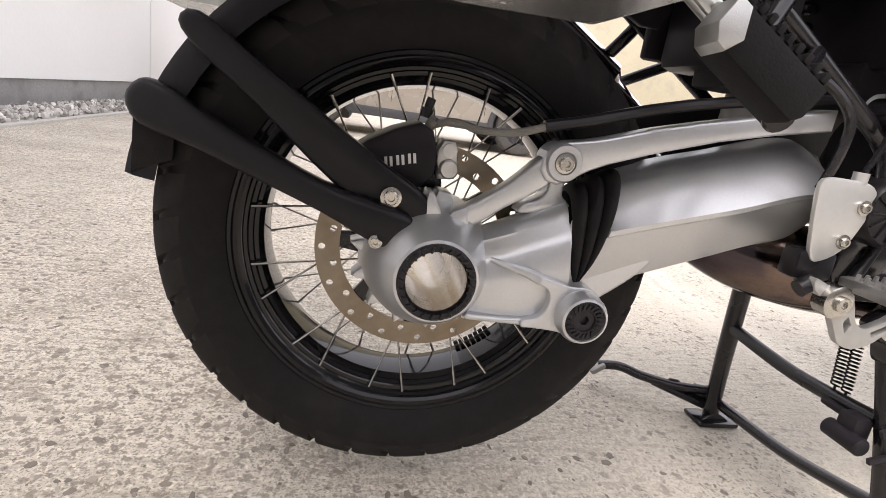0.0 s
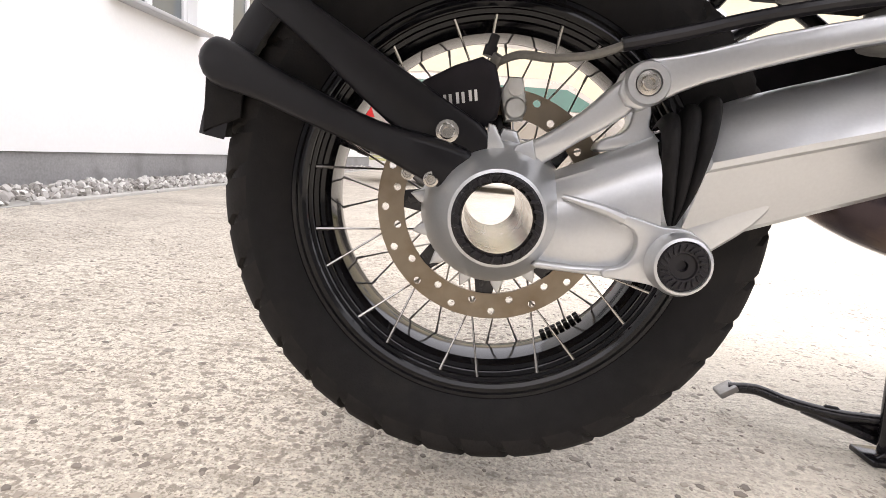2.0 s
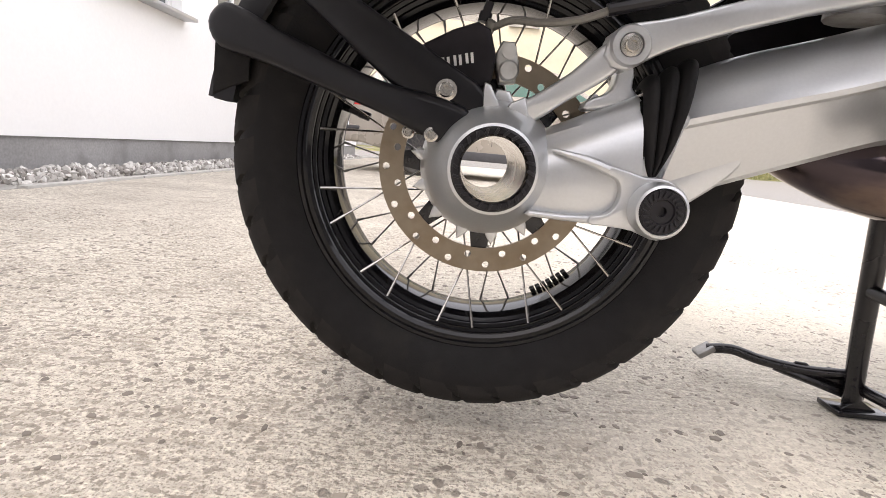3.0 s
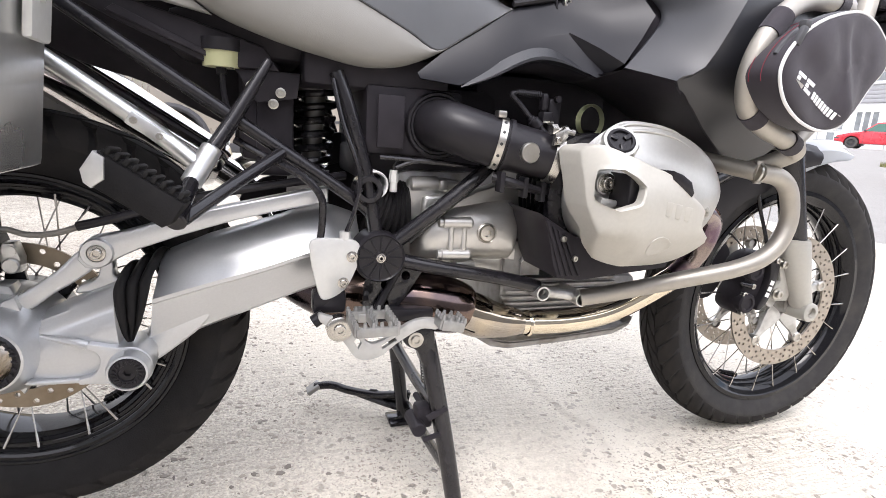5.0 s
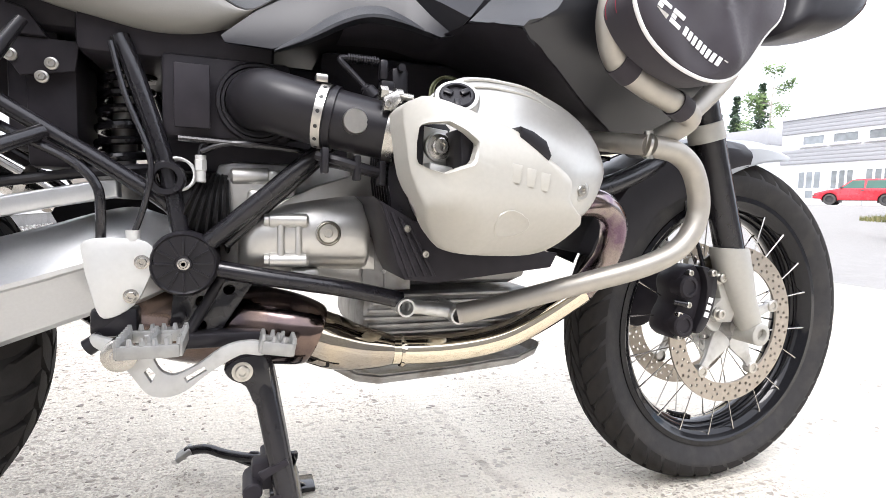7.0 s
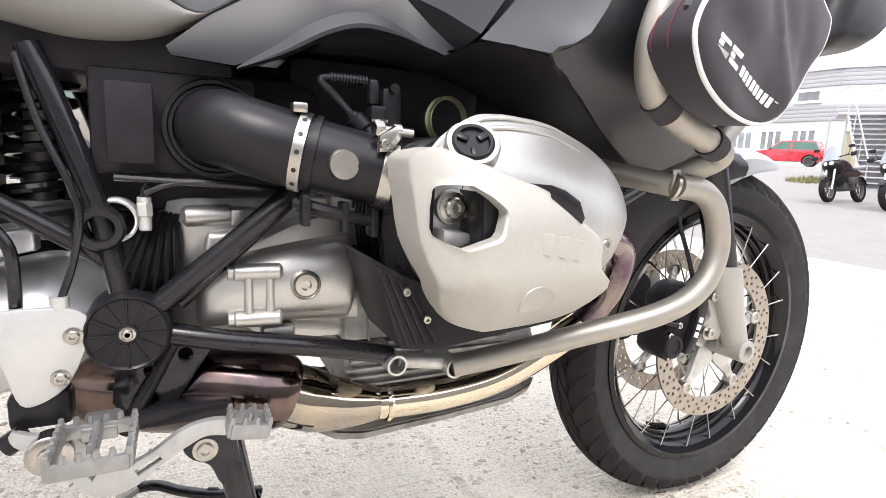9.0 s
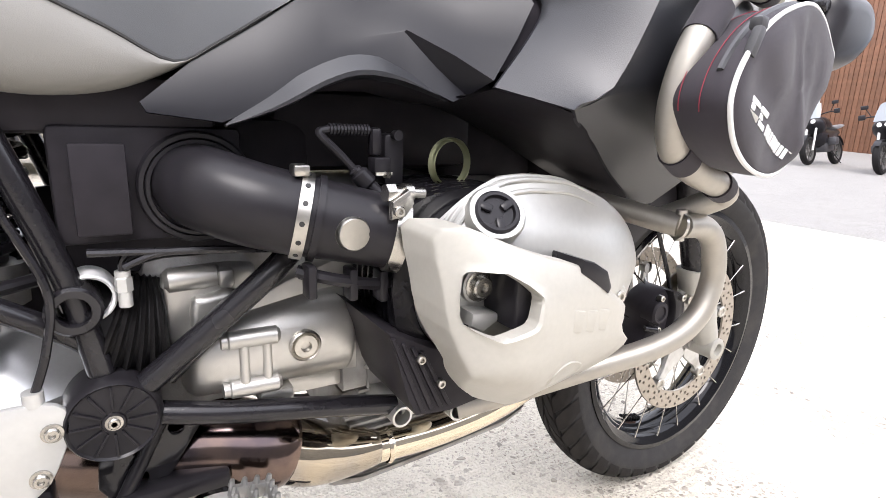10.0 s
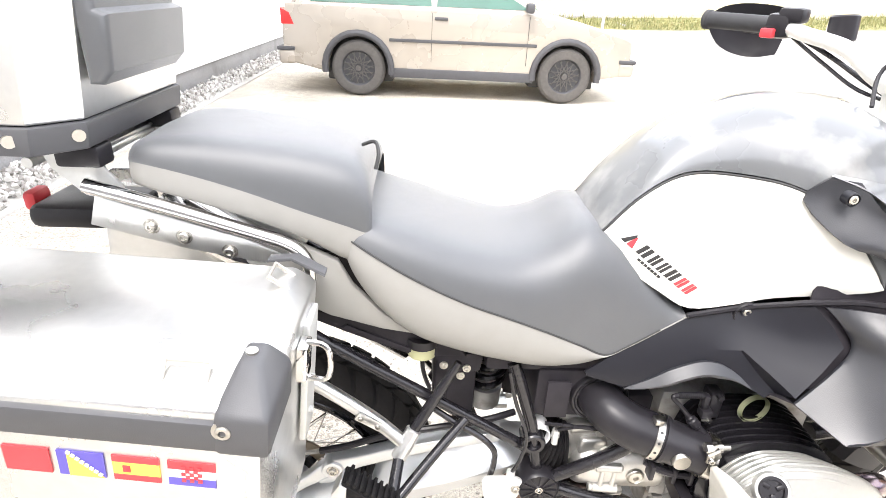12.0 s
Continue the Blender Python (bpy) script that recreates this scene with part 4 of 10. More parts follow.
# swing arm
def arm_row(xt, zt, xb, zb, yn, yf, k=0.40):
    out = []
    for u, y in ((0.0, yn + 0.064), (0.03, yn + 0.052), (0.12, yn + 0.038), (0.28, yn + 0.0165), (k - 0.02, yn), (k + 0.025, yn + 0.001), (k + 0.05, yn + 0.008), (0.75, yn + 0.022), (0.95, yn + 0.034), (1.0, yn + 0.046), (1.0, yf - 0.012), (0.9, yf), (0.5, yf + 0.004), (0.1, yf), (0.0, yf - 0.016)):
        out.append((xt + (xb - xt) * u, y, zt + (zb - zt) * u))
    return out


SA = [arm_row(0.196, 0.474, 0.176, 0.332, -0.128, -0.03, 0.38), arm_row(0.258, 0.499, 0.250, 0.360, -0.127, -0.02, 0.43), arm_row(0.338, 0.523, 0.335, 0.391, -0.126, -0.02, 0.46),
      arm_row(0.400, 0.543, 0.402, 0.414, -0.122, -0.02, 0.47), arm_row(0.440, 0.549, 0.446, 0.424, -0.115, -0.025, 0.47), arm_row(0.485, 0.534, 0.484, 0.442, -0.10, -0.035, 0.42)]
g = nb()
skin(g, dense(SA, 5), closed=True, caps=True)
# fork cheek that carries the pivot
prism(g, poly([(0.196, 0.44), (0.176, 0.362), (0.140, 0.350), (0.136, 0.333), (0.150, 0.315), (0.174, 0.312), (0.21, 0.335), (0.26, 0.38), (0.27, 0.43)], 4), -0.1015, -0.055, 0.008, seg=3)
swing_arm = part("swing_arm", g, M["silver"], bike, "silver painted shaft-drive swing arm", angle=26)

# upper torque strut
TOP = [(0.100, 0.478), (0.104, 0.498), (0.124, 0.510), (0.150, 0.515), (0.172, 0.521), (0.221, 0.537), (0.270, 0.550), (0.320, 0.562), (0.391, 0.578), (0.43, 0.586)]
BOT = [(0.43, 0.562), (0.36, 0.548), (0.297, 0.533), (0.226, 0.511), (0.176, 0.493), (0.155, 0.483), (0.138, 0.473), (0.122, 0.464), (0.108, 0.467)]
g = nb()
prism(g, TOP + BOT, -0.118, -0.092, 0.0035, seg=3)
lathe(g, [(0.0205, -0.085), (0.0205, -0.119), (0.0185, -0.1225), (0.012, -0.1225)], (0.124, 0, 0.488), "Y", 32, cap=False)
strut = part("torque_strut", g, M["silver"], bike, "silver forged torque strut")
g = bolt(nb(), (0.124, -0.121, 0.488), 0.0075, 0.007)
pieces("bolt", g, M["bolt"], strut, "star-socket bolt")
g = nb()
prism(g, poly([(0.000, 0.414), (0.017, 0.4245), (0.037, 0.435), (0.073, 0.4615), (0.104, 0.492), (0.126, 0.490), (0.118, 0.466), (0.095, 0.447), (0.070, 0.431), (0.045, 0.412), (0.02, 0.40)], 3), -0.113, -0.090, 0.005, seg=3)
prism(g, poly([(0.122, 0.480), (0.1195, 0.455), (0.112, 0.444), (0.094, 0.436), (0.094, 0.425), (0.146, 0.437), (0.144, 0.445), (0.138, 0.452), (0.137, 0.470)], 3), -0.098, -0.072, 0.005, seg=3)
part("strut_bracket", g, M["silver"], final_drive)
# brake hose guide on the strut and the hose
g = nb()
tube(g, [(0.10, -0.105, 0.522), (0.15, -0.105, 0.535), (0.22, -0.10, 0.556), (0.30, -0.10, 0.575), (0.40, -0.095, 0.592), (0.46, -0.08, 0.60)], 0.0065, 10)
part("hose_sleeve", g, M["plastic"], strut, "black hose sleeve")
g = nb()
tube(g, [(-0.012, -0.06, 0.505), (0.01, -0.075, 0.512), (0.04, -0.092, 0.508), (0.075, -0.10, 0.512), (0.105, -0.105, 0.523)], 0.0042, 8)
rod(g, (-0.016, -0.058, 0.50), (-0.010, -0.064, 0.512), 0.006)
part("brake_hose", g, M["hose"], strut, "grey rear brake hose")

# rear brake caliper
g = nb()
prism(g, [(-0.105, 0.462), (-0.079, 0.482), (-0.052, 0.497), (-0.026, 0.507), (-0.012, 0.500), (-0.004, 0.474), (-0.006, 0.450), (-0.020, 0.438), (-0.06, 0.428), (-0.10, 0.44)], -0.085, -0.01, 0.006, seg=3)

caliper = part("rear_caliper", g, M["matteblack"], bike, "black brake caliper with white lettering bars")
g = nb()
prism(g, [(0.002, 0.448), (-0.006, 0.475), (0.002, 0.492), (0.016, 0.492), (0.022, 0.47), (0.020, 0.45)], -0.072, -0.045, 0.005)
lathe(g, [(0.011, -0.05), (0.011, -0.076), (0.009, -0.078), (0.0, -0.078)], (0.011, 0, 0.461), "Y", 20, cap=False)
lathe(g, [(0.008, -0.05), (0.008, -0.074), (0.0, -0.075)], (0.010, 0, 0.481), "Y", 16, cap=False)
part("caliper_bracket", g, M["cast"], caliper, "silver caliper mount")
g = nb()
for k in range(3):
    t = nb()
    for dx in (-0.003, 0.0025):
        box(t, (dx, 0, 0), (0.0030, 0.0012, 0.0105))
    join(g, t, Matrix.Translation((-0.056 + 0.0122 * k, -0.0858, 0.4625 + 0.0032 * k)) @ Matrix.Rotation(radians(-10), 4, "Y"))
part("lettering", g, M["white"], caliper, "white lettering bars")
g = nb()
rod(g, (-0.02, -0.055, 0.512), (-0.018, -0.055, 0.522), 0.007)
rod(g, (-0.018, -0.055, 0.522), (-0.015, -0.055, 0.533), 0.005)
part("bleed_cap", g, M["plastic"], caliper, "black rubber bleed cap")

# rear mudguard with its two stays
g = nb()
rows = []
for k in range(15):
    a = radians(124 + 47 * k / 14)
    r = 0.330
    row = []
    for y, dr in ((-0.088, -0.030), (-0.087, -0.008), (-0.078, 0.006), (-0.05, 0.012), (0, 0.014), (0.05, 0.012), (0.078, 0.006), (0.087, -0.008), (0.088, -0.03)):
        row.append((RA.x + (r + dr * 0.8) * math.cos(a), y * 0.82 + 0.026, RA.z + (r + dr * 0.8) * math.sin(a)))
    rows.append(row)
skin(g, rows)
inner_rows = [[Vector(p) * 1.0 + (Vector((RA.x, p[1], RA.z)) - Vector(p)).normalized() * 0.004 for p in row] for row in rows]
skin(g, inner_rows)
mudguard = part("rear_mudguard", g, M["mudblack"], bike, "black plastic rear hugger mudguard")
g = nb()
prism(g, [(-0.322, 0.412), (-0.300, 0.422), (-0.280, 0.430), (-0.278, 0.47), (-0.295, 0.50), (-0.318, 0.50)], -0.048, -0.042, 0.002)
rows = []
for z, x in ((0.50, -0.310), (0.455, -0.316), (0.42, -0.320), (0.411, -0.322)):
    rows.append([(x, -0.045, z), (x - 0.010, -0.02, z - 0.002), (x - 0.012, 0.02, z - 0.003), (x - 0.010, 0.06, z - 0.002), (x, 0.085, z)])
skin(g, rows)
skin(g, [[(p[0] + 0.004, p[1], p[2]) for p in r] for r in rows])
part("mud_flap", g, M["rubber"], mudguard, "black rubber flap")
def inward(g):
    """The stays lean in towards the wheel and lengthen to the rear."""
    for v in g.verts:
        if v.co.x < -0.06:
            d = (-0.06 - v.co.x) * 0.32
            # k stretches the lean along lines from the camera's first position
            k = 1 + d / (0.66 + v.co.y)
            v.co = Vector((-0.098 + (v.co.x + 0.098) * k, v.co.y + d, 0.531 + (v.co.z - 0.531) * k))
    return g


g = nb()
UP = poly([(-0.012, 0.432), (-0.06, 0.462), (-0.12, 0.500), (-0.189, 0.544), (-0.240, 0.577), (-0.257, 0.566), (-0.238, 0.542), (-0.19, 0.505), (-0.14, 0.462), (-0.10, 0.430), (-0.05, 0.395), (-0.015, 0.40)], 3)
prism(g, UP, -0.122, -0.100, 0.006, seg=3)
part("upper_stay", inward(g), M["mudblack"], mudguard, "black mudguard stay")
g = nb()
LO = poly([(-0.040, 0.376), (-0.025, 0.41), (-0.06, 0.424), (-0.12, 0.440), (-0.18, 0.466), (-0.23, 0.490), (-0.268, 0.510), (-0.286, 0.512), (-0.298, 0.495), (-0.286, 0.472), (-0.24, 0.457), (-0.193, 0.438), (-0.118, 0.408), (-0.077, 0.388)], 3)
prism(g, LO, -0.132, -0.104, 0.009, seg=3)
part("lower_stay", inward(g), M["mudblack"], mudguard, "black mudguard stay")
for c in ((-0.052, -0.121, 0.431), (-0.063, -0.130, 0.386), (-0.092, -0.07, 0.388)):
    g = bolt(nb(), c, 0.0075 if c[0] > -0.06 else 0.005, 0.006)
    pieces("bolt", g, M["bolt"], mudguard, "silver socket screw")

# ---- frame ----
None
def frame_bar(name, pts, r, mname="frame", label="", n=6):
    g = nb()
    tube(g, pts, r, 14, n)
    return part(name, g, M[mname], bike, label)


for s in (-1, 1):
    frame_bar("subframe_rail", [(0.05, s * 0.125, 0.838), (0.157, s * 0.13, 0.768), (0.294, s * 0.13, 0.681), (0.462, s * 0.13, 0.573), (0.495, s * 0.128, 0.545)], 0.0098, label="black subframe tube")
    frame_bar("subframe_stay", [(0.345, s * 0.135, 0.755), (0.302, s * 0.150, 0.680), (0.272, s * 0.166, 0.634)], lambda f: 0.0062 + 0.0036 * min(1, f * 2.2), label="black subframe tube")
    frame_bar("peg_stay", [(0.246, s * 0.246, 0.558), (0.30, s * 0.193, 0.594), (0.362, s * 0.137, 0.634)], 0.0085, label="black footrest stay")
    frame_bar("upright_tube", [(0.437, s * 0.125, 0.75), (0.455, s * 0.13, 0.70), (0.485, s * 0.132, 0.60), (0.502, s * 0.135, 0.51)], 0.0112, label="black main frame upright")
    frame_bar("front_stay", [(0.522, s * 0.144, 0.500), (0.5404, s * 0.148, 0.516), (0.60, s * 0.163, 0.569), (0.650, s * 0.168, 0.614), (0.69, s * 0.150, 0.648)], 0.0118, label="black main frame brace")
    frame_bar("brace_strut", [(0.552, s * 0.138, 0.506), (0.60, s * 0.146, 0.553), (0.652, s * 0.150, 0.603), (0.68, s * 0.14, 0.63)], 0.0066, label="thin black strut behind the brace")
    frame_bar("lower_tube", [(0.53, s * 0.14, 0.478), (0.60, s * 0.155, 0.466), (0.70, s * 0.165, 0.450), (0.775, s * 0.165, 0.432)], 0.0115, label="black lower frame tube")
    g = nb()
    lathe(g, [(0.0215, -0.112), (0.0215, -0.146), (0.019, -0.149), (0.013, -0.149), (0.012, -0.146), (0.012, -0.125), (0.0, -0.125)], (0.486, 0, 0.586), "Y", 28, cap=False)
    if s > 0:
        g.transform(Matrix.Scale(-1, 4, (0, 1, 0)))
    part("frame_boss", g, M["frame"], bike, "black frame boss")
    # silver clamp and pannier rail
    g = nb()
    rod(g, (0.240, s * 0.250, 0.562), (0.250, s * 0.188, 0.596), 0.0098)
    rod(g, (0.238, s * 0.262, 0.556), (0.243, s * 0.235, 0.571), 0.0125, bev=0.002)
    part("peg_hanger", g, M["frame"], bike, "black footrest hanger")
    g = nb()
    rod(g, (0.248, s * 0.186, 0.592), (0.274, s * 0.165, 0.638), 0.0135, bev=0.002)
    tube(g, [(-0.06, s * 0.16, 0.832), (0.086, s * 0.15, 0.737), (0.20, s * 0.160, 0.660), (0.258, s * 0.175, 0.615)], 0.0115, 14)
    box(g, (0.205, s * 0.170, 0.655), (0.06, 0.006, 0.018), 0.002, Matrix.Rotation(radians(33), 4, "Y"))
    rail = part("pannier_rail", g, M["aluminium"], bike, "polished steel pannier rail with clamp")
    g = nb()
    for x, z in ((0.186, 0.667), (0.214, 0.649)):
        bolt(g, (x, s * 0.173, z), 0.0045, 0.004, s, washer=False)
    pieces("bolt", g, M["bolt"], rail)

# passenger footrests, folded
for s in (-1, 1):
    peg_m = Matrix.Translation((0.203, s * 0.262, 0.594)) @ Matrix.Rotation(radians(33), 4, "Y") @ Matrix.Rotation(radians(s * 6), 4, "Z")
    g = nb()
    prism(g, [(-0.050, 0.016), (-0.050, -0.008), (-0.040, -0.020), (0.044, -0.020), (0.050, -0.010), (0.050, 0.016)], -0.020, 0.020, 0.004)
    box(g, (0, 0, 0.017), (0.096, 0.030, 0.006), 0.001)
    g.transform(peg_m)
    peg = part("passenger_footrest", g, M["rubber"], bike, "folded black rubber passenger footrest")
    for k in range(9):
        t = box(nb(), (-0.042 + 0.0105 * k, 0, 0.021), (0.0055, 0.036, 0.009), 0.0015)
        t.transform(peg_m)
        part("rib", t, M["rubber"], peg)
    g = nb()
    prism(g, [(-0.0525, -0.010), (-0.0525, 0.014), (-0.040, 0.014), (-0.028, -0.006), (-0.034, -0.021), (-0.043, -0.020)], -s * 0.012, s * 0.0225, 0.002)
    g.transform(peg_m)
    part("end_plate", g, M["cast"], peg, "grey metal end plate")

# pivot cover, heel plate
g = nb()
lathe(g, [(0.040, -0.11), (0.040, -0.150), (0.038, -0.156), (0.036, -0.159), (0.034, -0.157), (0.010, -0.157), (0.009, -0.159)], (0.505, 0, 0.484), "Y", 40)
pivot_cover = part("pivot_cover", g, M["plastic"], bike, "round black swing arm pivot cover")
for k in range(12):
    t = box(nb(), (0.022, -0.1582, 0), (0.022, 0.0028, 0.0022), 0.0005)
    t.transform(Matrix.Translation((0.505, 0, 0.484)) @ Matrix.Rotation(2 * math.pi * k / 12, 4, "Y"))
    part("rib", t, M["plastic"], pivot_cover)
part("bolt", bolt(nb(), (0.505, -0.158, 0.484), 0.005, 0.004), M["bolt"], pivot_cover)
g = nb()
prism(g, poly([(0.402, 0.512), (0.435, 0.515), (0.466, 0.511), (0.475, 0.492), (0.466, 0.462), (0.452, 0.436), (0.430, 0.422), (0.416, 0.424), (0.408, 0.45), (0.400, 0.49)], 3), -0.157, -0.150, 0.002)
heel = part("heel_plate", g, M["guardplate"], bike, "pale silver triangular heel guard")
for c in ((0.461, -0.158, 0.487), (0.449, -0.158, 0.447)):
    part("bolt", bolt(nb(), c, 0.0058, 0.005), M["bolt"], heel)
g = nb()
prism(g, [(0.49, 0.45), (0.57, 0.465), (0.585, 0.455), (0.55, 0.40), (0.535, 0.38), (0.50, 0.375), (0.485, 0.40)], -0.125, -0.118, 0.002, [circle(0.522, 0.432, 0.007, 10), circle(0.555, 0.446, 0.007, 10), circle(0.52, 0.40, 0.008, 10)])
part("footrest_plate", g, M["frame"], bike, "black drilled footrest plate")


# ---- engine ----
g = nb()
rows = []
for x, zc, h, yo in ((0.566, 0.503, 0.022, 0.122), (0.570, 0.506, 0.031, 0.136), (0.580, 0.510, 0.038, 0.146), (0.60, 0.515, 0.041, 0.152), (0.63, 0.5185, 0.0435, 0.1545), (0.665, 0.5205, 0.0485, 0.157), (0.70, 0.5225, 0.0525, 0.1585), (0.724, 0.523, 0.0535, 0.1585), (0.7305, 0.523, 0.0525, 0.1570), (0.7335, 0.523, 0.0490, 0.1530)):
    d = h * 0.95
    rows.append([(x, -(yo - d + d * max(0.0, math.cos(a)) ** 0.75), zc + h * math.sin(a)) for a in (radians(q) for q in (90, 76, 62, 48, 34, 20, 7, -7, -20, -34, -48, -62, -76, -90))] + [(x, -0.04, zc - h), (x, -0.04, zc + h)])
skin(g, dense(rows, 3), closed=True, caps=True)
gearbox = part("gearbox", g, M["gearcase"], bike, "satin silver cast gearbox barrel", angle=40)
g = nb()
prism(g, [(0.596, 0.545), (0.623, 0.564), (0.666, 0.585), (0.716, 0.601), (0.742, 0.605), (0.745, 0.585), (0.745, 0.47), (0.60, 0.48)], -0.131, -0.04, 0.003)
prism(g, [(0.600, 0.482), (0.735, 0.486), (0.738, 0.446), (0.640, 0.449)], -0.118, -0.04, 0.004)
box(g, (0.650, -0.132, 0.4655), (0.036, 0.030, 0.017), 0.005)
part("gearbox_flange", g, M["gearcase"], gearbox, "flat silver flange behind the barrel")
g = nb()
prism(g, poly([(0.552, 0.536), (0.552, 0.588), (0.556, 0.598), (0.566, 0.602), (0.618, 0.603), (0.640, 0.600), (0.640, 0.52), (0.566, 0.512)], 1), -0.116, 0.04, 0.006, seg=3)
rod(g, (0.556, -0.108, 0.592), (0.607, -0.108, 0.594), 0.0125, 18, bev=0.004)
prism(g, poly([(0.576, 0.548), (0.578, 0.574), (0.590, 0.578), (0.625, 0.578), (0.625, 0.535), (0.585, 0.535)], 2), -0.128, -0.11, 0.007, seg=3)
box(g, (0.611, -0.116, 0.593), (0.014, 0.02, 0.018), 0.003)
part("gearbox_cover", g, M["gearcase"], gearbox, "bright ribbed upper gearbox cover")
for z in (0.5385, 0.4870):
    g = nb()
    rod(g, (0.601, -0.150, z), (0.6525, -0.154, z), 0.0090, 18, bev=0.0035)
    rod(g, (0.597, -0.150, z), (0.604, -0.150, z), 0.0075, 18)
    part("casting_boss", g, M["gearcase"], gearbox, "horizontal cast boss")
for x in (0.6175, 0.6395):
    g = nb()
    rod(g, (x, -0.1535, 0.490), (x, -0.1535, 0.536), 0.0048, 12)
    part("casting_rib", g, M["gearcase"], gearbox)
g = nb()
lathe(g, [(0.0165, -0.150), (0.0165, -0.1605), (0.0150, -0.162), (0.0135, -0.1605), (0.0130, -0.1595), (0.0118, -0.1625), (0.0058, -0.1630), (0.0048, -0.158), (0.0, -0.158)], (0.6765, 0, 0.5226), "Y", 28, cap=False)
part("filler_plug", g, M["bolt"], gearbox, "silver hexagon socket filler plug")
# clutch housing with its cooling fins
g = nb()
prism(g, [(0.736, 0.506), (0.736, 0.604), (0.752, 0.608), (0.800, 0.606), (0.800, 0.506)], -0.122, 0.05, 0.003)
prism(g, [(0.730, 0.440), (0.728, 0.503), (0.800, 0.503), (0.800, 0.440)], -0.126, 0.05, 0.003)
box(g, (0.7605, -0.127, 0.470), (0.003, 0.006, 0.062), 0.001)
clutch = part("clutch_housing", g, M["castgrey"], bike, "dull cast clutch housing")
for z in (0.556, 0.539, 0.522):
    g = nb()
    prism(g, [(0.731, z - 0.005), (0.742, z - 0.006), (0.758, z - 0.001), (0.758, z + 0.002), (0.742, z + 0.005), (0.731, z + 0.005)], -0.137, -0.119, 0.001)
    part("fin", g, M["frame"], clutch, "dark cooling fin")
for x, z in ((0.765, 0.533), (0.763, 0.476), (0.775, 0.590), (0.779, 0.560)):
    g = nb()
    tube(g, [(x - 0.004, -0.125, z - 0.010), (x - 0.004, -0.131, z - 0.008), (x, -0.132, z), (x + 0.003, -0.131, z + 0.009), (x + 0.003, -0.124, z + 0.010)], 0.0026, 8)
    part("cable_hook", g, M["cast"], clutch)
g = nb()
box(g, (0.86, 0, 0.56), (0.30, 0.22, 0.24), 0.03)
part("crankcase", g, M["castgrey"], bike, "dull cast crankcase")
part("gearbox_core", box(nb(), (0.64, 0, 0.53), (0.22, 0.2, 0.18), 0.03), M["castgrey"], bike)
# added black fillers close bright gaps behind the gearbox and shock
part("frame_plate", prism(nb(), [(0.45, 0.66), (0.47, 0.49), (0.56, 0.47), (0.585, 0.62), (0.55, 0.67)], 0.100, 0.108, 0.002), M["matteblack"], bike, "black filler plate behind the gearbox")
part("inner_panel", box(nb(), (0.61, 0, 0.622), (0.27, 0.17, 0.05), 0.006), M["matteblack"], bike, "black inner panel")
part("battery_panel", box(nb(), (0.36, 0.10, 0.70), (0.13, 0.02, 0.14), 0.006), M["matteblack"], bike, "black filler on the far side of the shock")
g = nb()
box(g, (0.88, 0, 0.395), (0.30, 0.22, 0.075), 0.02)
sump = part("oil_sump", g, M["castgrey"], bike, "finned cast oil sump")
for k in range(6):
    part("fin", box(nb(), (0.86, -0.10, 0.375 + 0.011 * k), (0.25 - 0.012 * abs(k - 2), 0.035, 0.004), 0.001), M["castgrey"], sump)
g = nb()
prism(g, [(0.712, 0.572), (0.722, 0.562), (0.742, 0.494), (0.752, 0.474), (0.79, 0.469), (0.95, 0.486), (0.96, 0.505), (0.82, 0.52), (0.76, 0.545)], -0.26, -0.15, 0.008)
shield = part("cylinder_shield", g, M["matteblack"], bike, "black plastic shield under the cylinder")
for k in range(4):
    g = nb()
    prism(g, [(0.722 + 0.010 * k, 0.560 - 0.006 * k), (0.726 + 0.010 * k, 0.560 - 0.006 * k), (0.760 + 0.010 * k, 0.478), (0.755 + 0.010 * k, 0.478)], -0.2635, -0.2575, 0.001)
    part("rib", g, M["matteblack"], shield)
for c in ((0.752, -0.262, 0.535), (0.775, -0.262, 0.505)):
    part("bolt", bolt(nb(), c, 0.0045, 0.006, washer=False), M["bolt"], shield)

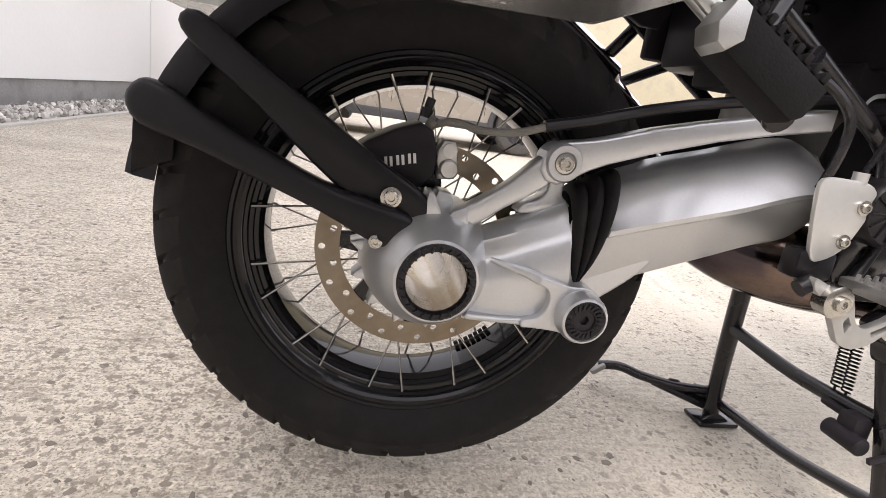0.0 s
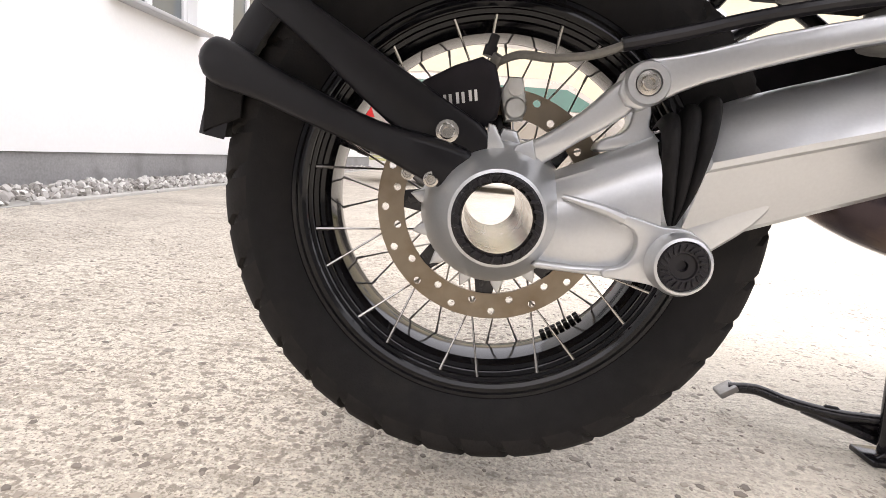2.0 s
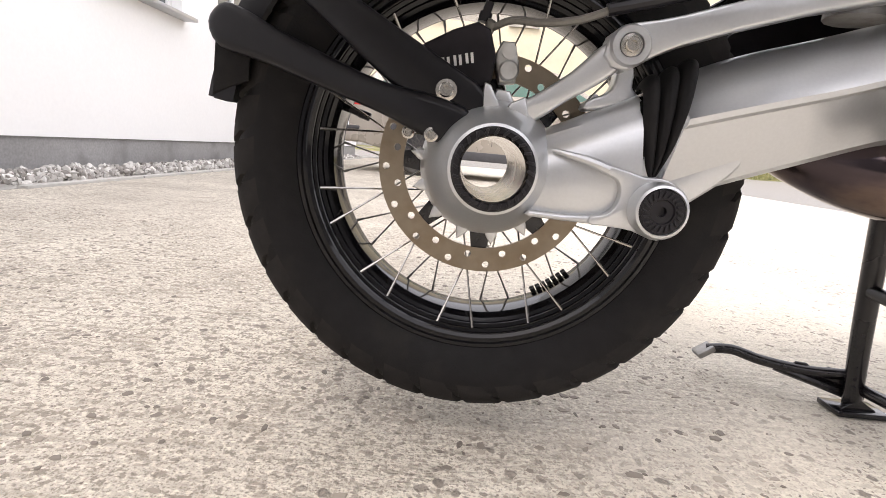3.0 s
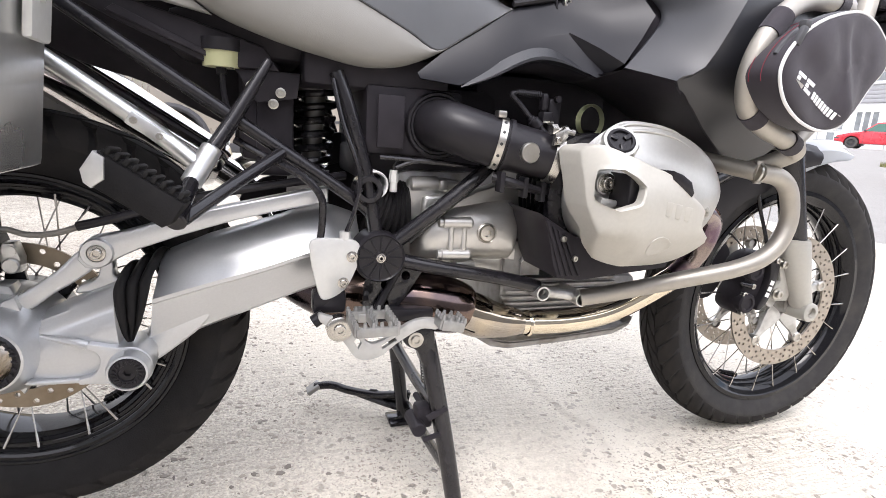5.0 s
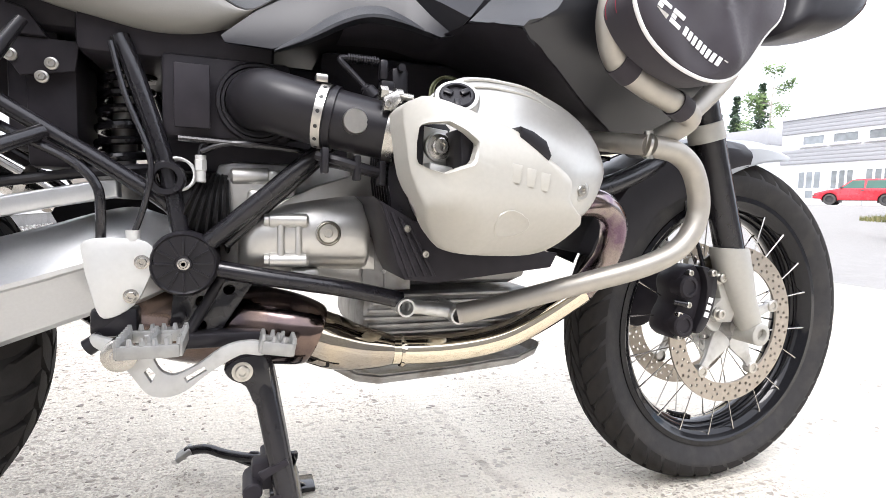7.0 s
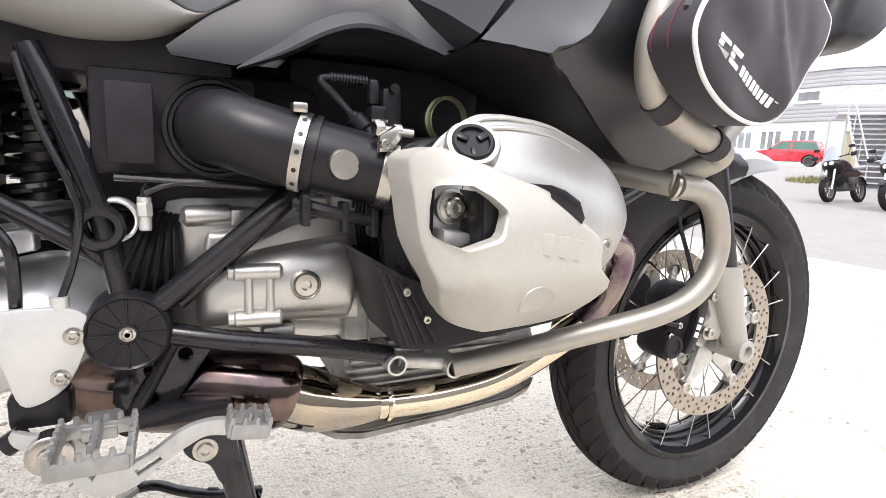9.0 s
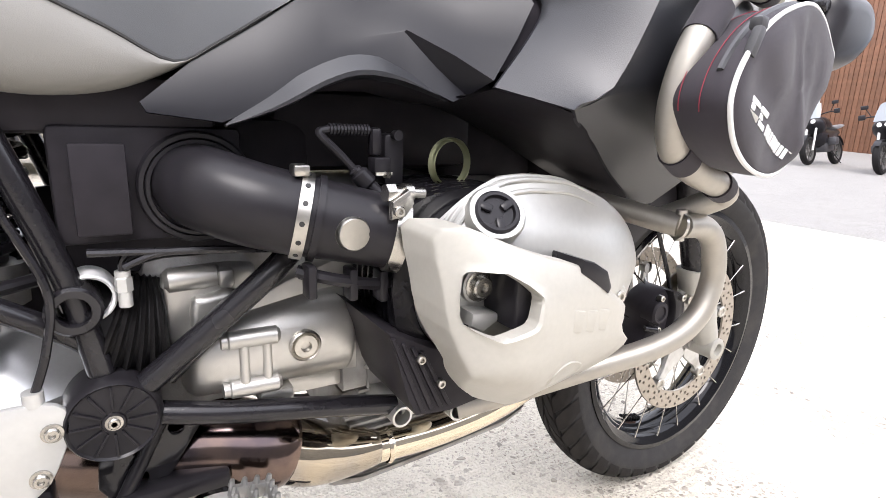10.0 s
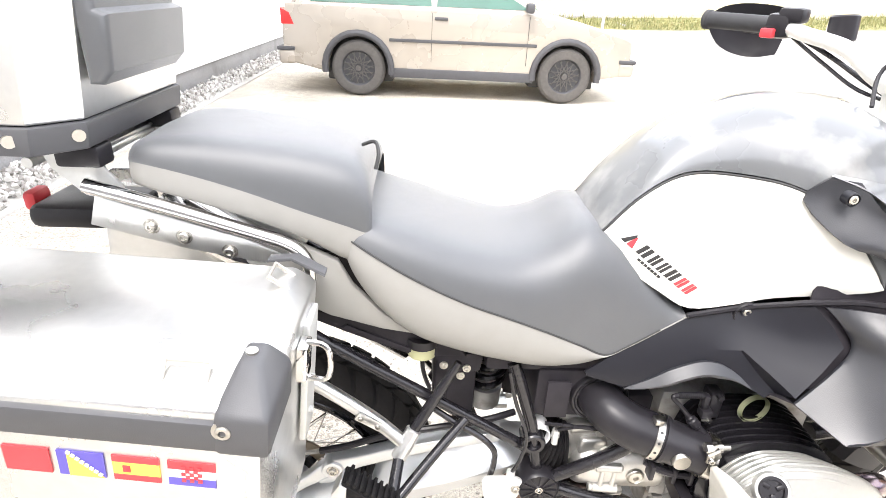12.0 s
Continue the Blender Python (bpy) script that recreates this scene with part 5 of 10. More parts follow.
OUT = [(0.752, 0.655), (0.772, 0.686), (0.800, 0.703), (0.845, 0.706), (0.885, 0.701), (0.932, 0.684), (0.968, 0.660), (0.990, 0.630), (0.995, 0.600), (0.970, 0.556), (0.918, 0.542), (0.83, 0.540), (0.782, 0.552), (0.758, 0.578), (0.748, 0.615)]
for s in (-1, 1):
    # finned cylinder
    g = nb()
    prism(g, poly([(0.77, 0.65), (0.85, 0.67), (0.92, 0.64), (0.93, 0.57), (0.85, 0.525), (0.77, 0.56)], 3), s * 0.08, s * 0.26)
    cyl = part("cylinder", g, M["frame"], bike, "black finned boxer cylinder")
    for k in range(9):
        y = 0.125 + 0.0135 * k
        g = nb()
        prism(g, poly([(0.745, 0.66), (0.79, 0.687), (0.88, 0.686), (0.945, 0.65), (0.955, 0.58), (0.92, 0.51), (0.80, 0.505), (0.74, 0.56)], 3), s * y, s * (y + 0.0035))
        part("fin", g, M["frame"], cyl)
    # cylinder head and valve cover
    rows = []
    for y, k, dz in ((0.236, 0.88, -0.026), (0.240, 0.92, -0.024), (0.262, 0.96, -0.015), (0.284, 0.99, -0.005), (0.298, 1.0, 0.0), (0.304, 0.965, 0.0), (0.311, 0.87, -0.001), (0.319, 0.74, -0.003), (0.327, 0.60, -0.005), (0.332, 0.42, -0.007), (0.334, 0.20, -0.008)):
        cx, cz = 0.848, 0.605
        rows.append([(cx + (x - cx) * k, s * y, cz + dz + (z - cz) * k) for x, z in poly(OUT, 4)])
    g = nb()
    skin(g, dense(rows, 2), closed=True, caps=True)
    vc = part("valve_cover", g, M["headcover"], bike, "satin silver valve cover")
    # low ribs that follow the crest of the cover
    for y, kk, dz in ((0.246, 0.930, -0.0215), (0.259, 0.955, -0.016), (0.272, 0.976, -0.010), (0.284, 0.991, -0.005), (0.295, 1.0, -0.001), (0.3035, 0.972, 0.0), (0.3095, 0.895, -0.001)):
        crest = [(0.750, 0.655), (0.760, 0.673), (0.774, 0.688), (0.800, 0.704), (0.822, 0.7075), (0.845, 0.707), (0.885, 0.702), (0.925, 0.687)]
        g = nb()
        tube(g, [(0.848 + (x - 0.848) * kk, s * y, 0.605 + dz + (z - 0.605) * kk) for x, z in crest], lambda f: 0.0024 * min(1.0, 4.5 * (1 - f) + 0.1), 8)
        part("rib", g, M["headcover"], vc)
    g = nb()
    pm = Matrix.Translation((0.790, s * 0.314, 0.677)) @ Matrix.Rotation(radians(-s * 52), 4, "X") @ Matrix.Rotation(radians(-14), 4, "Y")
    lathe(g, [(0.026, -0.03), (0.0255, 0.004), (0.0235, 0.007), (0.0195, 0.007)], (0, 0, 0), "Z", 32, cap=False)
    g.transform(pm)
    part("filler_neck", g, M["headcover"], vc)
    g = nb()
    lathe(g, [(0.0195, -0.004), (0.0195, 0.008), (0.0175, 0.0095), (0.015, 0.0095), (0.014, 0.006), (0.0, 0.006)], (0, 0, 0), "Z", 32, cap=False)
    for k in range(3):
        t = nb()
        box(t, (0.011, 0, 0.007), (0.012, 0.007, 0.005), 0.0015)
        join(g, t, Matrix.Rotation(k * 2 * math.pi / 3 + 0.4, 4, "Z"))
    g.transform(pm)
    part("oil_cap", g, M["plastic"], vc, "black oil filler cap")
    g = nb()
    lathe(g, [(0.0145, s * 0.27), (0.0130, s * 0.318), (0.0105, s * 0.320)], (0.950, 0, 0.585), "Y", 20)
    part("bolt_boss", g, M["headcover"], vc)
    part("bolt", bolt(nb(), (0.950, s * 0.320, 0.585), 0.0065, 0.004, s, washer=False), M["bolt"], vc, "star-socket screw")
    # guard over the cover, with its window
    GO = [(0.729, 0.664), (0.741, 0.673), (0.750, 0.674), (0.772, 0.664), (0.81, 0.651), (0.842, 0.641), (0.8766, 0.6175), (0.906, 0.599), (0.909, 0.596), (0.9105, 0.592), (0.9095, 0.580), (0.9085, 0.573), (0.913, 0.568), (0.9335, 0.5525), (0.9355, 0.550), (0.9335, 0.546), (0.920, 0.528), (0.902, 0.513), (0.875, 0.508), (0.84, 0.5085), (0.80, 0.511), (0.776, 0.516), (0.757, 0.536), (0.743, 0.562), (0.732, 0.595), (0.729, 0.627)]
    GI = [(0.7385, 0.6400), (0.7405, 0.6430), (0.745, 0.6445), (0.7625, 0.6450), (0.776, 0.6365), (0.788, 0.6265), (0.7885, 0.6230), (0.7835, 0.6085), (0.780, 0.6045), (0.769, 0.6005), (0.758, 0.5950), (0.7545, 0.5955), (0.744, 0.5995), (0.737, 0.6045), (0.7355, 0.610), (0.736, 0.625)]
    cx, cz = 0.759, 0.618

    def ray_hit(loop, a):
        d = Vector((math.cos(a), math.sin(a)))
        best = 0.0
        for i in range(len(loop)):
            p, q = Vector(loop[i]) - Vector((cx, cz)), Vector(loop[(i + 1) % len(loop)]) - Vector((cx, cz))
            e = q - p
            den = d.x * e.y - d.y * e.x
            if abs(den) < 1e-9:
                continue
            t = (p.x * e.y - p.y * e.x) / den
            w = (p.x * d.y - p.y * d.x) / den
            if t > 0 and -1e-6 <= w <= 1 + 1e-6:
                best = max(best, t)
        return best

    def guard_y(x, z):
        """How far the guard stands out: a flat face, a curved rear flank and a lower edge that turns in."""
        y = 0.3835 - 0.17 * (x - 0.785)
        if x < 0.785:
            y -= 18 * (0.785 - x) ** 2
        y -= 5.0 * max(0.0, z - 0.60) ** 2 + 9.8 * max(0.0, 0.578 - z) ** 2
        return y - 26 * max(0.0, 0.80 - x) * max(0.0, 0.56 - z)

    og = poly(GO, 2)
    rows = [[] for _ in range(13)]
    for k in range(160):
        a = 2 * math.pi * k / 160
        ro, ri = ray_hit(og, a), ray_hit(GI, a)
        for i, (f, dy) in enumerate(((0.0, 0.012), (0.0, 0.0), (0.02, -0.002), (0.12, 0.0), (0.25, 0.0), (0.4, 0.0), (0.55, 0.0), (0.7, 0.0), (0.85, 0.0), (0.95, 0.0), (1.0, 0.002), (1.004, 0.008), (1.0, 0.014))):
            r = ri + (ro - ri) * f
            x, z = cx + r * math.cos(a), cz + r * math.sin(a)
            if i == 12:
                dy += 0.04 * max(0.0, min(1.0, (0.765 - x) / 0.03))
            y = guard_y(x, z) - dy
            rows[i].append((x, s * y, z))
    g = nb()
    skin(g, rows, closed=True)
    skin(g, [[(p[0], p[1] - s * 0.0035, p[2]) for p in r] for r in rows[1:-1]], closed=True)
    guard = part("head_guard", g, M["cover"], bike, "pale silver cylinder head guard with a cut-out window")
    g = nb()
    prism(g, [(0.734, 0.600), (0.734, 0.645), (0.750, 0.647), (0.749, 0.596)], s * 0.300, s * 0.328, 0.002)
    part("window_pad", g, M["plastic"], guard, "black rubber pad")
    g = nb()
    prism(g, [(0.777, 0.596), (0.775, 0.640), (0.794, 0.630), (0.790, 0.600)], s * 0.318, s * 0.366, 0.003)
    part("window_pad", g, M["plastic"], guard, "black rubber pad")
    g = nb()
    prism(g, [(0.734, 0.598), (0.734, 0.648), (0.776, 0.650), (0.802, 0.625), (0.796, 0.592), (0.762, 0.585)], s * 0.316, s * 0.320, 0.001)
    part("window_backing", g, M["plastic"], guard, "black recess behind the window")
    g = nb()
    lathe(g, [(0.0165, s * 0.318), (0.0150, s * 0.329), (0.0130, s * 0.330)], (0.766, 0, 0.6245), "Y", 24)
    prism(g, [(0.750, 0.592), (0.750, 0.646), (0.778, 0.643), (0.780, 0.598), (0.764, 0.588)], s * 0.312, s * 0.324, 0.003)
    prism(g, [(0.751, 0.596), (0.752, 0.607), (0.778, 0.603), (0.779, 0.597), (0.764, 0.589)], s * 0.320, s * 0.343, 0.003)
    part("window_boss", g, M["headcover"], guard, "grey casting boss")
    g = bolt(nb(), (0.766, s * 0.330, 0.6245), 0.0092, 0.007, s)
    pieces("bolt", g, M["bolt"], guard, "star-socket bolt")
    for k in range(3):
        x, z = 0.832 + 0.0185 * k, 0.598 - 0.0035 * k
        g = box(nb(), (0, 0, 0), (0.0145, 0.0022, 0.019), 0.0009, Matrix.Rotation(s * math.atan(0.17), 4, "Z") @ Matrix.Rotation(radians(10), 4, "Y"))
        g.transform(Matrix.Translation((x, s * (guard_y(x, z) - 0.0002), z)))
        part("embossed_bar", g, M["cover"], guard, "low embossed lettering bar")
    g = nb()
    hexa = [(0.816, 0.545), (0.820, 0.556), (0.835, 0.560), (0.855, 0.551), (0.859, 0.541), (0.845, 0.533), (0.823, 0.532)]
    hx, hz = 0.837, 0.546
    skin(g, [[(hx + (x - hx) * k, s * (guard_y(hx + (x - hx) * k, hz + (z - hz) * k) + out), hz + (z - hz) * k) for x, z in poly(hexa, 2)] for k, out in ((1.06, -0.0005), (1.0, 0.0009), (0.93, 0.0009), (0.87, 0.0002), (0.4, 0.0003))], closed=True, caps=True)
    part("embossed_plate", g, M["cover"], guard, "shallow embossed field")
    g = nb()
    prism(g, [(0.840, 0.636), (0.8415, 0.647), (0.856, 0.643), (0.872, 0.634), (0.879, 0.619), (0.876, 0.613)], s * 0.330, s * 0.3695, 0.003)
    part("guard_clip", g, M["plastic"], guard, "black rubber clip")
    g = nb()
    rod(g, (0.722, s * 0.250, 0.690), (0.760, s * 0.246, 0.688), 0.0052, 12)
    rod(g, (0.720, s * 0.250, 0.690), (0.729, s * 0.2495, 0.690), 0.0082, 6)
    rod(g, (0.738, s * 0.248, 0.689), (0.746, s * 0.247, 0.689), 0.0088, 16)
    for x, z, y in ((0.727, 0.676, 0.262),):
        bolt(g, (x, s * y, z), 0.005, 0.005, s, washer=False)
    prism(g, [(0.722, 0.668), (0.722, 0.684), (0.738, 0.694), (0.744, 0.682), (0.735, 0.670)], s * 0.252, s * 0.262, 0.003)
    pieces("guard_mount", g, M["bolt"], guard, "bright mounting lugs")

    # intake: elbow, clamp, throttle body
    g = nb()
    tube(g, [(0.588, s * 0.09, 0.688), (0.590, s * 0.14, 0.687), (0.600, s * 0.170, 0.684), (0.628, s * 0.190, 0.675), (0.662, s * 0.200, 0.666)], lambda f: 0.0375 - 0.001 * f, 28)
    elbow = part("intake_elbow", g, M["plastic"], bike, "black rubber intake elbow")
    g = nb()
    lathe(g, [(0.050, s * 0.10), (0.050, s * 0.136), (0.048, s * 0.139), (0.0445, s * 0.139), (0.0435, s * 0.137), (0.0425, s * 0.139), (0.0395, s * 0.139), (0.038, s * 0.12)], (0.590, 0, 0.685), "Y", 40, cap=False)
    part("flange", g, M["plastic"], elbow, "black ribbed flange ring")
    g = nb()
    d = Vector((0.085, s * 0.026, -0.018)).normalized()
    c0 = Vector((0.657, s * 0.199, 0.667))
    rod(g, c0 + d * 0.001, c0 + d * 0.0115, 0.0388, 36)
    box(g, c0 + Vector((0.002, s * 0.012, 0.040)), (0.014, 0.016, 0.010), 0.002)
    clamp = part("hose_clamp", g, M["bolt"], elbow, "steel hose clamp")
    side = d.cross(Vector((0, 0, 1))).normalized()
    up = side.cross(d)
    for k in range(14):
        a = 2 * math.pi * k / 14
        out = side * math.cos(a) + up * math.sin(a)
        g = nb()
        rod(g, c0 + d * 0.0062 + out * 0.0385, c0 + d * 0.0062 + out * 0.0393, 0.0024, 8)
        part("slot", g, M["black"], clamp)
    g = nb()
    rod(g, c0 + d * 0.012, c0 + d * 0.085, 0.036, 32, 0.034)
    rod(g, c0 + d * 0.016, c0 + d * 0.022, 0.039, 32)
    thr = part("throttle_body", g, M["plastic"], bike, "black throttle body")
    g = nb()
    lathe(g, [(0.0148, s * 0.225), (0.0148, s * 0.248), (0.0135, s * 0.250), (0.0, s * 0.250)], (0.693, 0, 0.656), "Y", 28, cap=False)
    part("cap_plug", g, M["bolt"], thr, "round metal plug")
    g = nb()
    rod(g, c0 + d * 0.085, c0 + d * 0.098, 0.037, 32)
    part("hose_clamp", g, M["bolt"], thr, "steel hose clamp")
    g = nb()
    tube(g, [(0.655, s * 0.21, 0.618), (0.68, s * 0.225, 0.612), (0.72, s * 0.225, 0.602), (0.745, s * 0.22, 0.60)], 0.006, 8)
    tube(g, [(0.66, s * 0.20, 0.612), (0.69, s * 0.215, 0.606), (0.73, s * 0.215, 0.598)], 0.005, 8)
    for x in (0.662, 0.70, 0.73):
        box(g, (x, s * 0.222, 0.612 - (x - 0.66) * 0.18), (0.008, 0.02, 0.03), 0.002)
    pieces("cable_clip", g, M["plastic"], thr, "black cables and clips under the throttle body")
    # injector, plug and hoses
    g = nb()
    rod(g, (0.752, s * 0.215, 0.664), (0.712, s * 0.200, 0.706), 0.0065, bev=0.002)
    rod(g, (0.726, s * 0.206, 0.691), (0.715, s * 0.202, 0.703), 0.0092, bev=0.002)
    rod(g, (0.743, s * 0.212, 0.673), (0.738, s * 0.210, 0.678), 0.0085)
    tube(g, [(0.714, s * 0.201, 0.704), (0.698, s * 0.195, 0.722), (0.684, s * 0.192, 0.736), (0.690, s * 0.190, 0.740), (0.715, s * 0.19, 0.741), (0.732, s * 0.19, 0.740)], 0.0038, 10)
    box(g, (0.738, s * 0.19, 0.730), (0.011, 0.014, 0.026), 0.004)
    box(g, (0.742, s * 0.192, 0.708), (0.017, 0.018, 0.016), 0.002)
    box(g, (0.762, s * 0.17, 0.712), (0.022, 0.03, 0.05), 0.004)
    box(g, (0.722, s * 0.195, 0.672), (0.020, 0.014, 0.012), 0.003)
    rod(g, (0.762, s * 0.185, 0.736), (0.762, s * 0.193, 0.736), 0.005)
    for k in range(12):
        f = k / 11
        lathe(g, [(0.0055, -0.001), (0.0055, 0.001)], (0.694 + 0.036 * f, s * 0.190, 0.7405), "X", 10)
    part("injector", g, M["plastic"], thr, "black fuel injector with plug and ribbed hose")
    g = nb()
    for a in range(1):
        rod(g, (0.744, s * 0.200, 0.700), (0.746, s * 0.206, 0.700), 0.003)
    box(g, (0.742, s * 0.2025, 0.701), (0.017, 0.002, 0.003))
    part("plug_clip", g, M["bolt"], thr)
    # open air duct
    g = nb()
    lathe(g, [(0.0265, -0.004), (0.0265, 0.003), (0.0245, 0.004), (0.0228, 0.003), (0.0225, -0.004)], (0, 0, 0), "Y", 32, cap=False)
    g.transform(Matrix.Translation((0.828, s * 0.182, 0.708)) @ Matrix.Rotation(radians(8), 4, "Z"))
    part("duct_seal", g, M["oring"], bike, "yellowed rubber duct seal ring")

# dark mass behind: airbox, electronics, inner panels
g = nb()
box(g, (0.555, 0, 0.688), (0.150, 0.26, 0.10), 0.006)
box(g, (0.515, -0.142, 0.686), (0.040, 0.006, 0.076), 0.002)
part("airbox", g, M["matteblack"], bike, "black airbox side with a raised panel")
for c, d, v in (((0.62, 0, 0.70), (0.19, 0.17, 0.10), 0.02), ((0.80, 0, 0.735), (0.26, 0.16, 0.09), 0.02), ((0.97, 0, 0.70), (0.16, 0.14, 0.14), 0.03), ((0.34, 0, 0.79), (0.25, 0.18, 0.06), 0.015), ((0.50, 0, 0.755), (0.22, 0.25, 0.05), 0.01), ((0.335, 0.0, 0.69), (0.06, 0.15, 0.15), 0.015)):
    part("inner_panel", box(nb(), c, d, v), M["matteblack"], bike, "black inner panel")
g = nb()
for k, (x0, z0) in enumerate(((0.50, 0.635), (0.525, 0.62))):
    tube(g, [(x0, -0.145, z0), (0.56, -0.15, 0.632), (0.63, -0.155, 0.628), (0.69, -0.15, 0.622)], 0.0035, 8)
tube(g, [(0.5236, -0.140, 0.614), (0.524, -0.141, 0.624), (0.530, -0.143, 0.631), (0.545, -0.145, 0.632)], 0.003, 8)
part("cable", g, M["frame"], bike, "black cable along the airbox")
g = nb()
rod(g, (0.5240, -0.140, 0.583), (0.5238, -0.140, 0.598), 0.0058, 12, bev=0.001)
rod(g, (0.5238, -0.140, 0.597), (0.5236, -0.140, 0.611), 0.0072, 6, bev=0.001)
rod(g, (0.5236, -0.140, 0.611), (0.5236, -0.140, 0.616), 0.0064, 12)
rod(g, (0.451, -0.15, 0.512), (0.451, -0.15, 0.524), 0.008)
pieces("connector", g, M["guardplate"], bike, "pale grey cable connector")
g = lathe(nb(), [(0.047, -0.005), (0.047, 0.05)], (0.505, -0.09, 0.548), "X", 28)
gaiter = part("shaft_gaiter", g, M["rubber"], bike, "ribbed black rubber gaiter")
for k in range(6):
    t = lathe(nb(), [(0.046, -0.0036), (0.050, -0.0026), (0.0535, 0.0), (0.050, 0.0026), (0.046, 0.0036)], (0, 0, 0), "X", 28, cap=False)
    t.transform(Matrix.Translation((0.506 + 0.0092 * k, -0.09, 0.548 - 0.001 * k)) @ Matrix.Rotation(radians(24 - 5 * k), 4, "Y"))
    part("rib", t, M["rubber"], gaiter)
g = nb()
lathe(g, [(0.0215, -0.10), (0.0215, -0.134), (0.0200, -0.136), (0.0180, -0.134), (0.0180, -0.10)], (0.4965, 0, 0.592), "Y", 32, closed=True)
part("white_washer", g, M["white"], bike, "white plastic ring behind the frame boss")

# shock absorber
g = nb()
pts = []
for k in range(121):
    a = 2 * math.pi * 6.0 * k / 120
    pts.append((0.412 + 0.030 * math.cos(a) + 0.012 * k / 120, 0.0 + 0.030 * math.sin(a), 0.60 + 0.13 * k / 120))
tube(g, pts, 0.0062, 8, smooth=False)
shock = part("shock_spring", g, M["frame"], bike, "black rear shock spring")
g = nb()
rod(g, (0.412, 0, 0.56), (0.424, 0, 0.75), 0.016)
rod(g, (0.424, 0, 0.725), (0.426, 0, 0.76), 0.034)
rod(g, (0.410, 0, 0.56), (0.412, 0, 0.602), 0.034)
part("damper", g, M["castgrey"], shock, "grey damper rod")
g = nb()
box(g, (0.355, -0.03, 0.665), (0.055, 0.10, 0.14), 0.008)
prism(g, [(0.30, 0.745), (0.39, 0.745), (0.385, 0.71), (0.33, 0.70)], -0.10, -0.094, 0.002)
part("ecu_bracket", g, M["matteblack"], bike, "black box beside the shock")
g = nb()
for x, z in ((0.322, 0.722), (0.362, 0.716), (0.308, 0.757), (0.352, 0.70)):
    bolt(g, (x, -0.102, z), 0.005, 0.005)
pieces("bolt", g, M["bolt"], bike)
g = nb()
rod(g, (0.284, -0.095, 0.744), (0.284, -0.095, 0.766), 0.0245, 24, 0.0255)
res = part("fluid_reservoir", g, M["fluid"], bike, "translucent yellowish brake fluid reservoir")
g = nb()
rod(g, (0.284, -0.095, 0.765), (0.284, -0.095, 0.781), 0.028, 24)
rod(g, (0.284, -0.095, 0.735), (0.283, -0.095, 0.749), 0.007)
tube(g, [(0.284, -0.095, 0.737), (0.288, -0.095, 0.70), (0.30, -0.09, 0.66)], 0.004, 8)
part("reservoir_lid", g, M["plastic"], res, "black lid and hose")

# exhaust
g = nb()
PIPE = [(0.985, -0.225, 0.570), (1.05, -0.215, 0.572), (1.095, -0.195, 0.545), (1.105, -0.17, 0.49), (1.075, -0.15, 0.435), (1.01, -0.135, 0.390), (0.945, -0.125, 0.360), (0.86, -0.120, 0.348), (0.775, -0.118, 0.350), (0.71, -0.115, 0.360), (0.65, -0.106, 0.382)]
tube(g, PIPE[:5], 0.0205, 18)
pipe = part("exhaust_header", g, M["exhausttint"], bike, "blued exhaust header pipe")
g = nb()
tube(g, PIPE[4:9], 0.0215, 20)
lathe(g, [(0.0225, -0.004), (0.0245, 0.0), (0.0225, 0.004)], (0.79, -0.118, 0.348), "X", 24, cap=False)
part("exhaust_pipe", g, M["exhaust"], pipe, "shiny gold-tinted exhaust pipe")
g = nb()
tube(g, PIPE[8:11], lambda f: 0.0222 + 0.0165 * min(1.0, f * 1.6), 28)
part("exhaust_bend", g, M["exhaustblack"], pipe, "smoked chrome exhaust bend")
g = nb()
tube(g, [(0.672, -0.108, 0.375), (0.650, -0.1045, 0.382), (0.60, -0.080, 0.388), (0.53, -0.050, 0.386), (0.46, -0.015, 0.392), (0.40, 0.02, 0.412), (0.34, 0.05, 0.445)], lambda f: (0.0385 + 0.018 * math.sin(f * 3.1)) * min(1.0, 0.80 + 3.0 * f), 28)
part("collector", g, M["exhaustdark"], pipe, "heat-stained exhaust collector")
g = nb()
tube(g, [(0.40, 0.05, 0.43), (0.36, 0.11, 0.50), (0.31, 0.14, 0.555), (0.25, 0.148, 0.597)], 0.026, 16)
rod(g, (0.272, 0.146, 0.583), (-0.24, 0.195, 0.895), 0.042, 28, 0.060, bev=0.01)
part("silencer", g, M["chrome"], pipe, "polished silencer on the far side")

# skid plate
g = nb()
SK = [(0.692, 0.322), (0.725, 0.302), (0.76, 0.295), (0.88, 0.300), (0.985, 0.308), (1.02, 0.322), (1.028, 0.338)]
rows = []
for x, z in SK:
    rows.append([(x, -0.115, z + 0.014), (x, -0.108, z + 0.002), (x, -0.06, z), (x, 0, z - 0.002), (x, 0.06, z), (x, 0.108, z + 0.002), (x, 0.115, z + 0.014)])
skin(g, rows)
skin(g, [[(p[0], p[1], p[2] + 0.004) for p in r] for r in rows])
part("skid_plate", g, M["castgrey"], bike, "scuffed aluminium skid plate")

